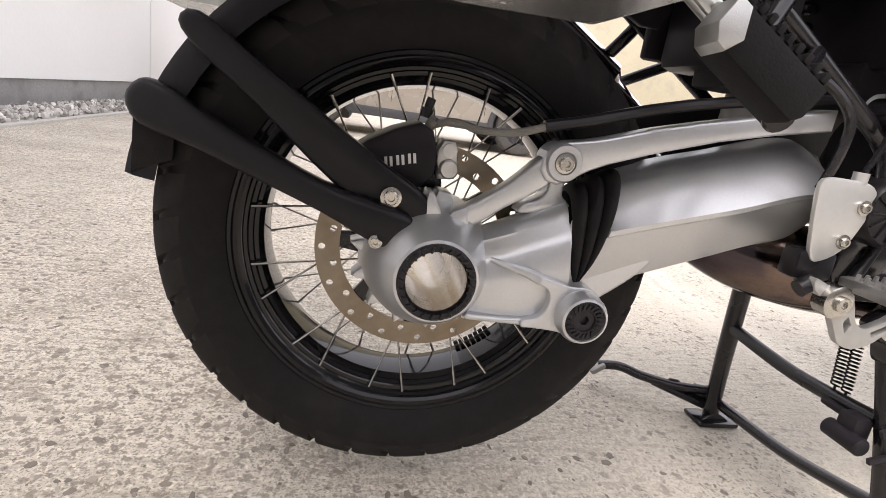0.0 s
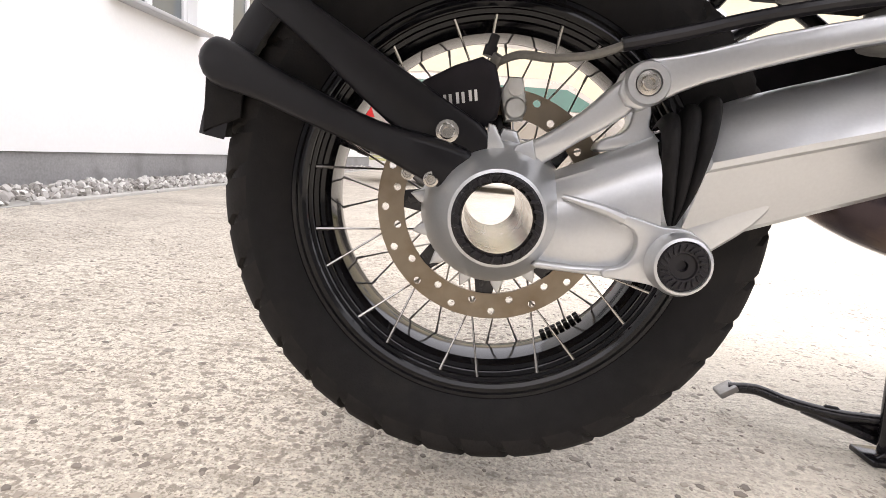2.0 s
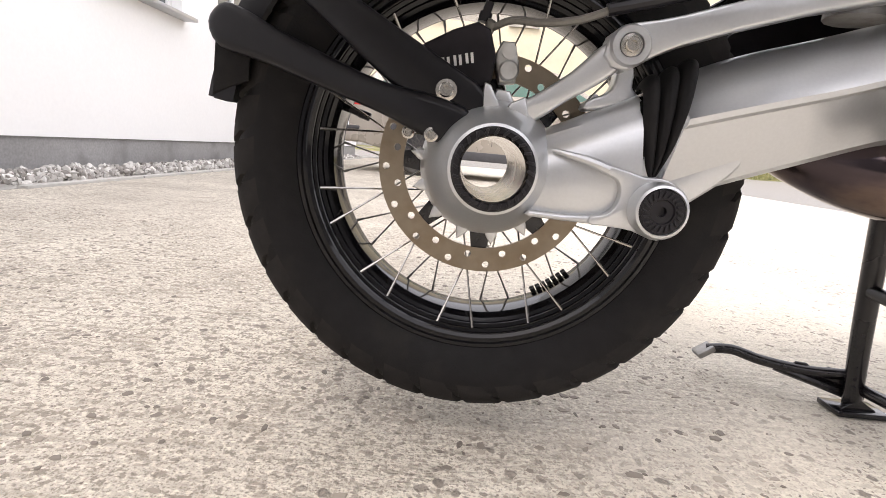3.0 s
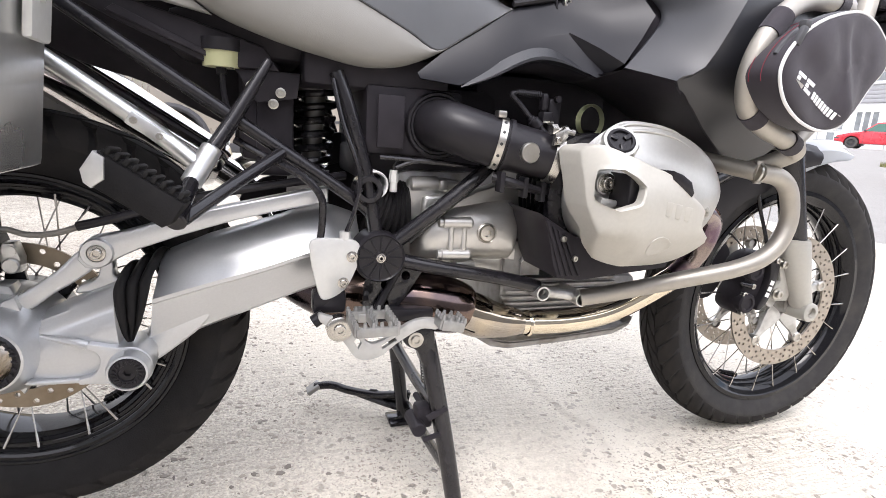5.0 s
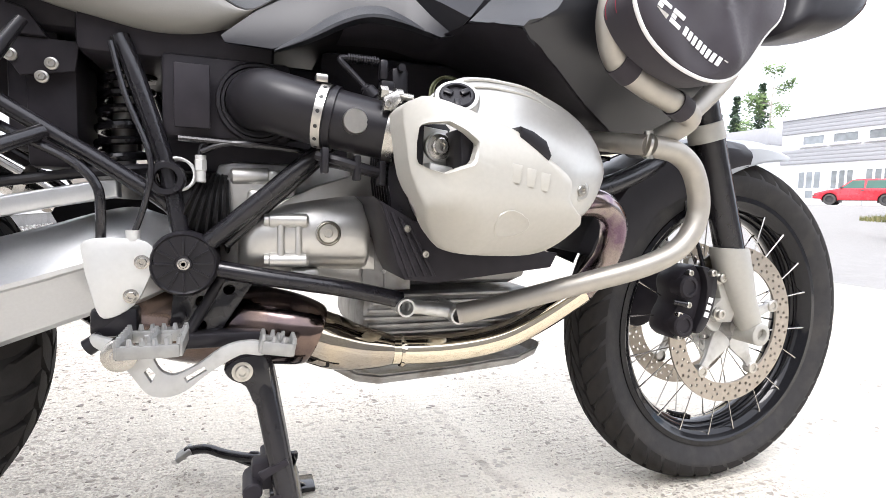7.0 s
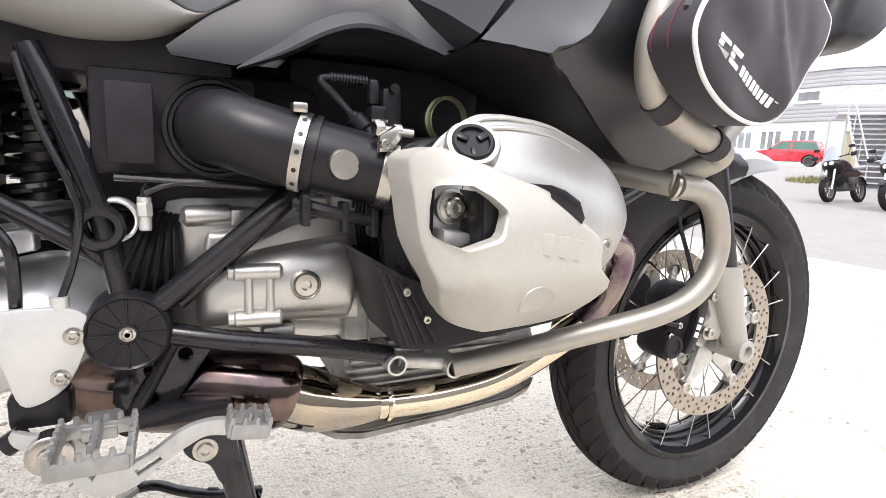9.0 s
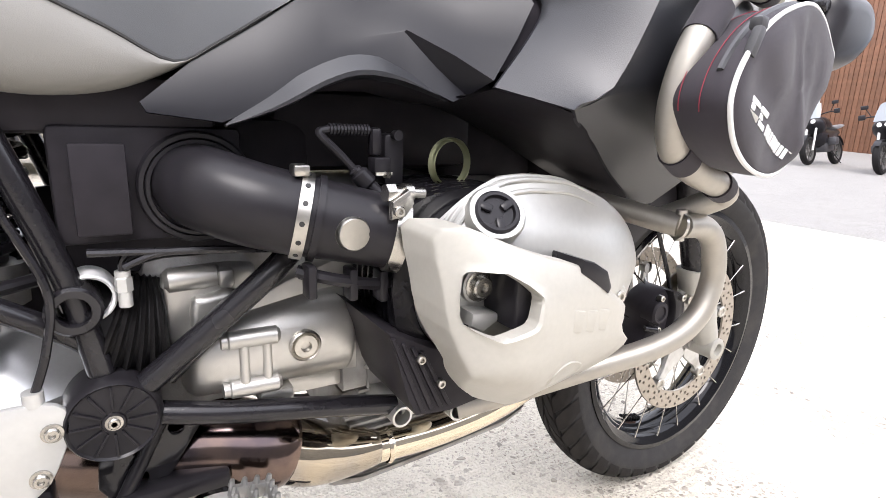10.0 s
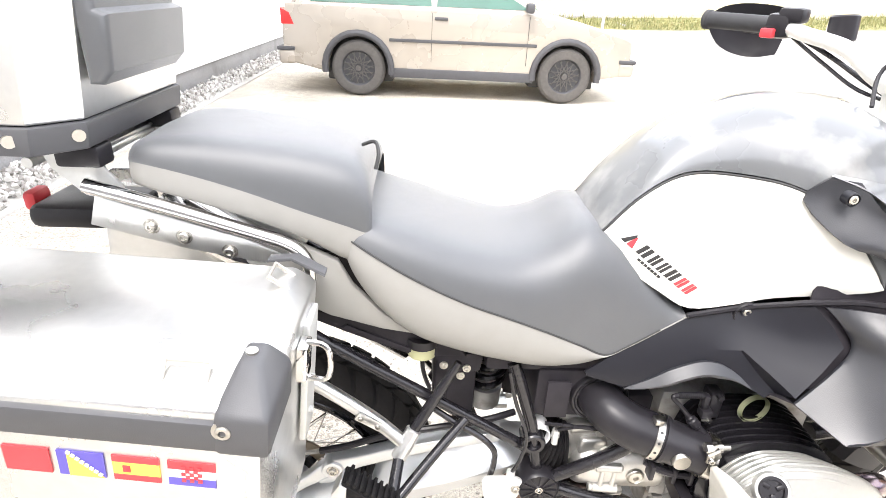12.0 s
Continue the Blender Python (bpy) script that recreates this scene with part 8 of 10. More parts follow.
# bag on the crash bar
def bar_bag(s):
    bag = thing("bag", "black nylon bag with white piping strapped inside the crash bar", "bag", (1.07, s * 0.33, 0.70))
    BO = [(0.936, 0.767), (0.936, 0.788), (0.953, 0.812), (0.988, 0.838), (1.038, 0.859), (1.10, 0.873), (1.150, 0.867), (1.195, 0.847), (1.214, 0.835), (1.205, 0.807), (1.174, 0.780), (1.142, 0.744), (1.108, 0.719), (1.06, 0.710), (1.003, 0.719), (0.958, 0.740)]
    ob = poly(BO, 4)
    c = (1.075, 0.790)

    def face(x):
        """The outer face turns a little inwards to the front."""
        return 0.415 - 0.2 * (x - 0.94)

    def fold(x, z, k):
        """Soft folds and dents of the stretched cloth."""
        if k > 0.96:
            return 0.0
        n = noise.noise((x * 17 + z * 7, z * 9, 4.0)) * 0.008 + noise.noise((x * 38, z * 26, 8.0)) * 0.0026
        crease = 0.0045 * math.exp(-((x - 1.085 + 0.35 * (z - 0.79)) / 0.014) ** 2)
        return (n + crease) * min(1.0, (0.97 - k) / 0.2)

    rows = []
    for dy, k in ((-0.070, 0.86), (-0.062, 0.93), (-0.045, 0.97), (-0.022, 0.99), (-0.009, 0.988), (-0.001, 0.945), (0.0015, 0.85), (0.003, 0.72), (0.004, 0.6), (0.0045, 0.48), (0.005, 0.36), (0.005, 0.24), (0.005, 0.12), (0.005, 0.02)):
        row = []
        for x, z in ob:
            px, pz = c[0] + (x - c[0]) * k, c[1] + (z - c[1]) * k
            row.append((px, s * (face(px) + dy + (fold(px, pz, k) if dy >= -0.001 else 0)), pz))
        rows.append(row)
    g = nb()
    skin(g, dense(rows, 2), closed=True, caps=True)
    part("body", g, M["bag"], bag)
    cloth = dense(rows, 2)[-34:]
    g = nb()
    tube(g, [(c[0] + (x - c[0]) * 0.975, s * (face(x) - 0.0035), c[1] + (z - c[1]) * 0.975) for x, z in ob], 0.0022, 8, smooth=False, closed=True)
    part("piping", g, M["piping"], bag, "white edge piping")
    for dy in (-0.028, -0.05):
        g = nb()
        tube(g, [(c[0] + (x - c[0]) * (1.0 if dy > -0.03 else 0.972), s * (face(x) + dy), c[1] + (z - c[1]) * (1.0 if dy > -0.03 else 0.972)) for x, z in ob[:30]], 0.00045, 5, smooth=False)
        part("stitching", g, M["redthread"], bag, "dark red stitching")
    g = nb()
    tube(g, [(c[0] + (x - c[0]) * 0.995, s * (face(x) - 0.018), c[1] + (z - c[1]) * 0.995) for x, z in ob[6:26]], 0.003, 6, smooth=False)
    part("zip", g, M["casecap"], bag, "grey zip")
    g = nb()
    box(g, (0.965, s * 0.408, 0.822), (0.009, 0.009, 0.026), 0.003, Matrix.Rotation(radians(25), 4, "Y"))
    box(g, (0.974, s * 0.404, 0.837), (0.011, 0.012, 0.011), 0.003)
    part("zip_puller", g, M["casecap"], bag, "grey zip puller")
    # lettering bars, running down to the front, on the cloth
    g = nb()

    def on_cloth(x, z):
        best = sorted(((p[0] - x) ** 2 + (p[2] - z) ** 2 + 1e-9, abs(p[1])) for row in cloth for p in row)[:4]
        return sum(y / d for d, y in best) / sum(1 / d for d, y in best)

    def bar(u, v, w, h, lean=0.2):
        e, f = Vector((0.945, -0.327)), Vector((0.327, 0.945))
        o = Vector((0.962, 0.766))
        q = [o + e * (u + du * w + lean * dv * h) + f * (v + dv * h) for du, dv in ((0, 0), (1, 0), (1, 1), (0, 1))]
        lay = [on_cloth(p.x, p.y) for p in q]
        a = [g.verts.new((p.x, s * (y + 0.0009), p.y)) for p, y in zip(q, lay)]
        b = [g.verts.new((p.x, s * (y - 0.001), p.y)) for p, y in zip(q, lay)]
        g.faces.new(a)
        g.faces.new(b)
        for k in range(4):
            g.faces.new((a[k], a[(k + 1) % 4], b[(k + 1) % 4], b[k]))

    for u in (0.0, 0.0225):
        bar(u, 0.0, 0.0180, 0.0050, 0.3)
        bar(u + 0.0018, 0.0066, 0.0070, 0.0050, 0.3)
        bar(u + 0.0036, 0.0132, 0.0180, 0.0050, 0.3)
    for k in range(9):
        bar(0.0475 + 0.0092 * k, 0.0, 0.0058, 0.0100)
    part("lettering", g, M["white"], bag, "white lettering bars")
    return bag


bar_bag(-1)
bar_bag(1)


# ---- handlebar and cockpit ----
BAR = [(0.893, 0.420, 1.265), (0.969, 0.300, 1.264), (0.993, 0.220, 1.252), (1.018, 0.140, 1.236), (1.045, 0.080, 1.195), (1.060, 0.0, 1.185)]
g = nb()
tube(g, [(x, -y, z) for x, y, z in BAR] + BAR[-2::-1], 0.0135, 16)
hb = part("handlebar", g, M["guardplate"], bike, "silver tubular handlebar")
for s in (-1, 1):
    g = nb()
    tube(g, [(0.895, s * 0.417, 1.265), (0.931, s * 0.360, 1.2645), (0.966, s * 0.305, 1.264)], 0.0170, 18)
    rod(g, (0.889, s * 0.426, 1.265), (0.897, s * 0.414, 1.265), 0.0200, 18, bev=0.003)
    part("grip", g, M["grip"], hb, "black rubber grip with end collar")
    turn = Matrix.Rotation(radians(-s * 57), 4, "Z")
    g = nb()
    box(g, (0.975, s * 0.285, 1.264), (0.046, 0.042, 0.046), 0.010, turn)
    box(g, (0.985, s * 0.268, 1.284), (0.048, 0.036, 0.028), 0.008, turn)
    rod(g, (1.03, s * 0.345, 1.245), (0.985, s * 0.430, 1.247), 0.006)
    sw = part("switch_block", g, M["plastic"], hb, "black switch block and lever")
    g = nb()
    box(g, (0.952, s * 0.282, 1.250), (0.026, 0.022, 0.018), 0.004, turn)
    part("switch", g, M["red"], sw, "red switch button")
    g = nb()
    rod(g, (1.035, s * 0.19, 1.245), (1.033, s * 0.195, 1.29), 0.024, 20, bev=0.003)
    part("reservoir", g, M["plastic"], hb, "black fluid reservoir")
    g = nb()
    rows = []
    for x, y, z0, z1 in ((0.905, 0.445, 1.255, 1.275), (0.94, 0.455, 1.215, 1.292), (0.98, 0.45, 1.195, 1.30), (1.02, 0.43, 1.19, 1.30), (1.05, 0.40, 1.20, 1.295)):
        rows.append([(x, s * y, z1), (x + 0.010, s * (y + 0.008), z0 + 0.66 * (z1 - z0)), (x + 0.012, s * (y + 0.008), z0 + 0.33 * (z1 - z0)), (x, s * y, z0)])
    R = dense(across(rows, 2), 3)
    skin(g, R)
    skin(g, [[(p[0] + 0.003, p[1] + s * 0.003, p[2]) for p in r] for r in R])
    part("hand_guard", g, M["plastic"], hb, "black hand guard")
    for pts, r in (([(1.0, s * 0.25, 1.245), (1.03, s * 0.18, 1.215), (1.06, s * 0.11, 1.18), (1.10, s * 0.06, 1.15)], 0.0045), ([(0.99, s * 0.26, 1.245), (1.02, s * 0.19, 1.205), (1.05, s * 0.12, 1.17), (1.12, s * 0.08, 1.15)], 0.0035), ([(1.0, s * 0.02, 1.16), (1.02, s * 0.05, 1.215), (1.06, s * 0.02, 1.26), (1.12, s * 0.03, 1.20)], 0.0035)):
        g = nb()
        tube(g, pts, r, 8)
        part("cable", g, M["frame"], hb, "black control cable")
g = nb()
prism(g, [(1.02, -0.065), (1.10, -0.125), (1.17, -0.145), (1.205, -0.11), (1.19, 0), (1.205, 0.11), (1.17, 0.145), (1.10, 0.125), (1.02, 0.065)], 1.112, 1.142, 0.008, plane="xy")
yoke = part("top_yoke", g, M["cast"], bike, "silver cast top yoke")
for s in (-1, 1):
    g = nb()
    rod(g, (1.065, s * 0.05, 1.138), (1.058, s * 0.05, 1.19), 0.020, 18, bev=0.004)
    box(g, (1.056, s * 0.05, 1.190), (0.042, 0.04, 0.032), 0.008)
    part("bar_riser", g, M["guardplate"], yoke, "pale silver bar clamp")
    g = nb()
    rod(g, (1.162, s * 0.098, 1.138), (1.160, s * 0.098, 1.156), 0.026, 22, bev=0.004)
    part("fork_cap", g, M["castgrey"], yoke, "grey fork cap")
g = nb()
box(g, (1.05, -0.065, 1.147), (0.035, 0.018, 0.012), 0.003, Matrix.Rotation(radians(-25), 4, "Z"))
part("key_tag", g, M["red"], yoke, "red tag on the yoke")
g = nb()
tube(g, [(1.13, -0.13, 1.15), (1.17, -0.15, 1.19), (1.19, -0.15, 1.24), (1.16, -0.12, 1.28)], 0.008, 10)
tube(g, [(1.10, -0.17, 1.05), (1.16, -0.16, 1.09), (1.20, -0.14, 1.16), (1.19, -0.12, 1.22)], 0.009, 10)
part("brake_hose", g, M["frame"], bike, "black front hoses")
g = nb()
box(g, (1.30, 0, 1.20), (0.08, 0.22, 0.12), 0.03, Matrix.Rotation(radians(-30), 4, "Y"))
part("instrument_panel", g, M["plastic"], bike, "black instrument panel")
g = nb()
box(g, (1.16, 0, 1.05), (0.30, 0.30, 0.05), 0.02)
part("inner_cowl", g, M["plastic"], bike, "black inner cowl below the yoke")

# rear rack and grab rail
for s in (-1, 1):
    g = nb()
    tube(g, [(-0.185, s * 0.132, 1.043), (-0.08, s * 0.134, 1.015), (0.03, s * 0.136, 0.982), (0.085, s * 0.143, 0.967), (0.108, s * 0.147, 0.950), (0.117, s * 0.148, 0.925), (0.113, s * 0.148, 0.895)], 0.0105, 16)
    part("grab_rail", g, M["chrome"], bike, "bright steel grab rail")
    g = nb()
    prism(g, [(-0.175, 1.029), (0.027, 0.968), (0.073, 0.946), (0.05, 0.93), (-0.06, 0.950), (-0.19, 0.985)], s * 0.128, s * 0.134, 0.002)
    rk = part("rack_plate", g, M["aluminium"], bike, "aluminium rack side plate")
    g = nb()
    for x, z in ((-0.105, 0.985), (-0.062, 0.970), (0.0, 0.948)):
        bolt(g, (x, s * 0.133, z), 0.008, 0.008, s)
    pieces("bolt", g, M["bolt"], rk)
g = nb()
for x in (-0.20, -0.27, -0.36):
    rod(g, (x, -0.11, 1.065), (x, 0.11, 1.065), 0.008)
box(g, (-0.30, 0, 1.075), (0.22, 0.20, 0.006), 0.002)
part("rear_rack", g, M["aluminium"], bike, "aluminium rear luggage rack")
g = nb()
box(g, (-0.366, 0.02, 0.962), (0.022, 0.045, 0.034), 0.008)
part("tail_lamp", g, M["red"], bike, "red tail lamp")
g = nb()
box(g, (-0.27, 0.02, 0.950), (0.16, 0.12, 0.04), 0.015)
part("tail_unit", g, M["plastic"], bike, "black tail unit")


# ---- aluminium panniers ----
def pannier(s):
    p = thing("pannier", "dented aluminium side case with black corner caps and flag stickers", "pannier", (-0.10, s * 0.33, 0.60), "luggage cases")
    x0, x1, yi, yo, z0, z1 = -0.35, 0.130, 0.205, 0.460, 0.610, 0.903
    g = nb()
    prism(g, [(yi, z0), (yo - 0.055, z0), (yo, z0 + 0.06), (yo, z1), (yi, z1)], x0, x1, 0.012, plane="yz")
    if s < 0:
        g.transform(Matrix.Scale(-1, 4, (0, 1, 0)))
    part("body", g, M["aluminium"], p)
    g = nb()

    def ring(xa, xb, ya, yb, z):
        return [(xa, s * ya, z), (xb, s * ya, z), (xb, s * yb, z), (xa, s * yb, z)]

    skin(g, [ring(x0 - 0.004, x1 + 0.004, yi, yo + 0.004, z1 + 0.003), ring(x0 - 0.004, x1 + 0.004, yi, yo + 0.004, z1 + 0.044), ring(x0 + 0.022, x1 - 0.022, yi + 0.012, yo - 0.046, z1 + 0.066)], closed=True, caps=True)
    bmesh.ops.bevel(g, geom=list(g.edges), offset=0.005, segments=2, affect="EDGES", profile=0.5)
    lid = part("lid", g, M["aluminium"], p, "bare aluminium lid")
    g = nb()
    box(g, ((x0 + x1) / 2, s * (yo + 0.004), z1 + 0.015), (x1 - x0 - 0.02, 0.012, 0.034), 0.003)
    part("edge_strip", g, M["casecap"], p, "dark grey edge strip")
    for x, d in ((x1, 1), (x0, -1)):
        g = nb()
        xe, xi, xt0, xt1 = x + d * 0.010, x - d * 0.044, x - d * 0.012, x - d * 0.034
        skin(g, [ring(min(xe, xi), max(xe, xi), yo - 0.085, yo + 0.012, z1 - 0.004), ring(min(xe, xi), max(xe, xi), yo - 0.085, yo + 0.012, z1 + 0.044), ring(min(xt0, xt1), max(xt0, xt1), yo - 0.073, yo - 0.036, z1 + 0.070)], closed=True, caps=True)
        bmesh.ops.bevel(g, geom=list(g.edges), offset=0.006, segments=2, affect="EDGES", profile=0.5)
        cap = part("corner_cap", g, M["casecap"], lid, "dark grey plastic corner cap")
        g = bolt(nb(), (x - d * 0.034, s * (yo + 0.010), z1 + 0.026), 0.008, 0.004, s)
        rod(g, (x - d * 0.025, s * (yo - 0.054), z1 + 0.066), (x - d * 0.025, s * (yo - 0.054), z1 + 0.0725), 0.0065)
        pieces("rivet", g, M["bolt"], lid)
        if d > 0:
            continue
        g = nb()
        for yy in (yi + 0.04, yo - 0.12):
            tube(g, [(x + d * 0.006, s * yy, z1 + 0.01), (x + d * 0.018, s * yy, z1 + 0.012), (x + d * 0.018, s * (yy + 0.03), z1 + 0.012), (x + d * 0.006, s * (yy + 0.03), z1 + 0.01)], 0.003, 8, smooth=False)
            box(g, (x + d * 0.004, s * (yy + 0.015), z1 - 0.02), (0.006, 0.035, 0.07), 0.002)
        pieces("latch", g, M["aluminium"], p, "steel latch with a loop")
    g = nb()
    for x in (0.048, -0.215):
        tube(g, [(x - 0.022, s * (yo - 0.012), z1 + 0.048), (x - 0.022, s * (yo - 0.034), z1 + 0.068), (x + 0.022, s * (yo - 0.034), z1 + 0.068), (x + 0.022, s * (yo - 0.012), z1 + 0.048)], 0.0024, 8, smooth=False)
    tube(g, [(x1 - 0.02, s * (yi + 0.03), z1 + 0.062), (x1 - 0.045, s * (yi + 0.03), z1 + 0.078), (x1 - 0.045, s * (yi + 0.065), z1 + 0.078), (x1 - 0.02, s * (yi + 0.065), z1 + 0.062)], 0.003, 8, smooth=False)
    pieces("lashing_eye", g, M["steel"], lid, "steel lashing eyes")
    # flag stickers
    fx, fz, w, h = 0.083, z1 - 0.028, 0.049, 0.033
    flags = [[("red", 0, 0.667, 1, 1), ("white", 0, 0.333, 1, 0.667), ("blue", 0, 0, 1, 0.333)], [("red", 0, 0.75, 1, 1), ("yellow", 0, 0.25, 1, 0.75), ("red", 0, 0, 1, 0.25)], [("blue", 0, 0, 1, 1)], [("red", 0, 0, 1, 1)], [("white", 0, 0, 1, 1)]]
    for i, fl in enumerate(flags):
        ox = fx - (w + 0.0085) * i - w
        for cname, u0, v0, u1, v1 in fl:
            g = nb()
            box(g, (ox + w * (u0 + u1) / 2, s * (yo + 0.001), fz - h + h * (v0 + v1) / 2), (w * (u1 - u0), 0.0016, h * (v1 - v0)))
            part("flag_sticker", g, M[cname], p, f"{cname} field of a flag sticker")
        if i == 0:
            g = nb()
            for a in range(5):
                for b in range(5):
                    if (a + b) % 2 == 0:
                        box(g, (ox + w * 0.5 + (a - 2) * 0.0042, s * (yo + 0.0022), fz - h * 0.5 + (b - 2) * 0.0042), (0.0042, 0.001, 0.0042))
            part("flag_crest", g, M["red"], p, "red and white chequered crest")
        if i == 1:
            g = nb()
            box(g, (ox + w * 0.3, s * (yo + 0.0022), fz - h * 0.5), (0.008, 0.001, 0.009), 0.0004)
            part("flag_crest", g, M["red"], p, "small red crest")
        if i == 2:
            g = nb()
            prism(g, [(ox + w * 0.22, fz), (ox + w * 0.98, fz - h), (ox + w * 0.22, fz - h)], s * (yo + 0.0005), s * (yo + 0.0024))
            part("flag_triangle", g, M["yellow"], p, "yellow triangle on a blue flag")
            g = nb()
            for k in range(8):
                box(g, (ox + w * (0.27 + 0.09 * k), s * (yo + 0.0028), fz - h * (0.02 + 0.118 * k)), (0.004, 0.001, 0.004), 0, Matrix.Rotation(0.6, 4, "Y"))
            pieces("flag_star", g, M["white"], p, "row of white stars")
    g = nb()
    box(g, (0.138, s * 0.265, 0.835), (0.010, 0.055, 0.19), 0.003)
    for z in (0.78, 0.835, 0.89):
        rod(g, (0.142, s * 0.272, z), (0.148, s * 0.272, z), 0.005, 10)
    mount = part("mount_plate", g, M["guardplate"], p, "aluminium mounting plate with rivets")
    g = nb()
    tube(g, [(0.144, s * 0.318, 0.925), (0.162, s * 0.320, 0.925), (0.172, s * 0.322, 0.915), (0.174, s * 0.322, 0.885), (0.166, s * 0.320, 0.874), (0.146, s * 0.318, 0.874)], 0.0035, 8)
    box(g, (0.141, s * 0.318, 0.90), (0.014, 0.03, 0.05), 0.003)
    part("clasp", g, M["chrome"], mount, "bright steel clasp loop")
    g = nb()
    prism(g, [(0.068, -0.212), (0.098, -0.204), (0.150, -0.240), (0.150, -0.222), (0.105, -0.186), (0.068, -0.195)] if s < 0 else [(0.068, 0.212), (0.098, 0.204), (0.150, 0.240), (0.150, 0.222), (0.105, 0.186), (0.068, 0.195)], z1 + 0.066, z1 + 0.071, 0.001, plane="xy")
    part("strap_bracket", g, M["casecap"], p, "grey flat bracket over the lid edge")
    # the outer faces run slightly inwards to the rear, the front leans forward to the top
    skew = Matrix(((1, 0, 0.10, -0.10 * z1), (s * 0.105, 1, 0, -s * 0.105 * x1), (0, 0, 1, 0), (0, 0, 0, 1)))
    for ob in p.children_recursive:
        w = ob.matrix_basis
        ob.data.transform(w.inverted() @ skew @ w)
    return p


pannier(-1)
pannier(1)
case = thing("top_case", "aluminium top case with dark backrest pads on the rear rack", "top case", (-0.42, 0, 1.08), "luggage cases")
CASE = [(-0.60, -0.145), (-0.205, -0.185), (-0.160, -0.140), (-0.160, 0.140), (-0.205, 0.185), (-0.60, 0.145)]
CASE[0], CASE[-1] = (-0.60, -0.185), (-0.60, 0.185)


def leaning(g):
    """The case leans a little forwards."""
    for v in g.verts:
        v.co.x += 0.14 * (v.co.z - 1.12)
    return g


g = nb()
prism(g, CASE, 1.135, 1.46, 0.004, plane="xy")
part("body", leaning(g), M["aluminium"], case)
g = nb()
prism(g, [(x * 1.0 + (0.005 if x > -0.3 else -0.004), y * 1.03) for x, y in CASE], 1.098, 1.134, 0.004, plane="xy")
base = part("base", leaning(g), M["casecap"], case, "dark grey plastic base")
for s in (-1, 1):
    g = nb()
    for x, y in ((-0.225, 0.190), (-0.165, 0.150)):
        rod(g, (x, s * y, 1.118), (x + 0.004, s * (y + 0.004), 1.118), 0.008, 12)
    pieces("rivet", g, M["bolt"], base, "bright rivets")
    g = nb()
    prism(g, [(-0.25, 1.094), (-0.17, 1.094), (-0.165, 1.06), (-0.145, 1.035), (-0.15, 1.01), (-0.20, 1.02), (-0.24, 1.06)], s * 0.105, s * 0.111, 0.002)
    part("bracket", g, M["guardplate"], case, "pale metal rack bracket")
    g = nb()
    box(g, (-0.185, s * 0.115, 1.083), (0.06, 0.04, 0.03), 0.005)
    part("mount_block", g, M["plastic"], case, "black mounting block")
g = nb()
prism(g, [(-0.145, 1.178), (-0.128, 1.178), (-0.112, 1.195), (-0.104, 1.262), (-0.118, 1.268), (-0.122, 1.35), (-0.145, 1.36)], -0.138, 0.095, 0.010, seg=3)
part("backrest_pad", g, M["seat"], case, "dark grey padded backrest")


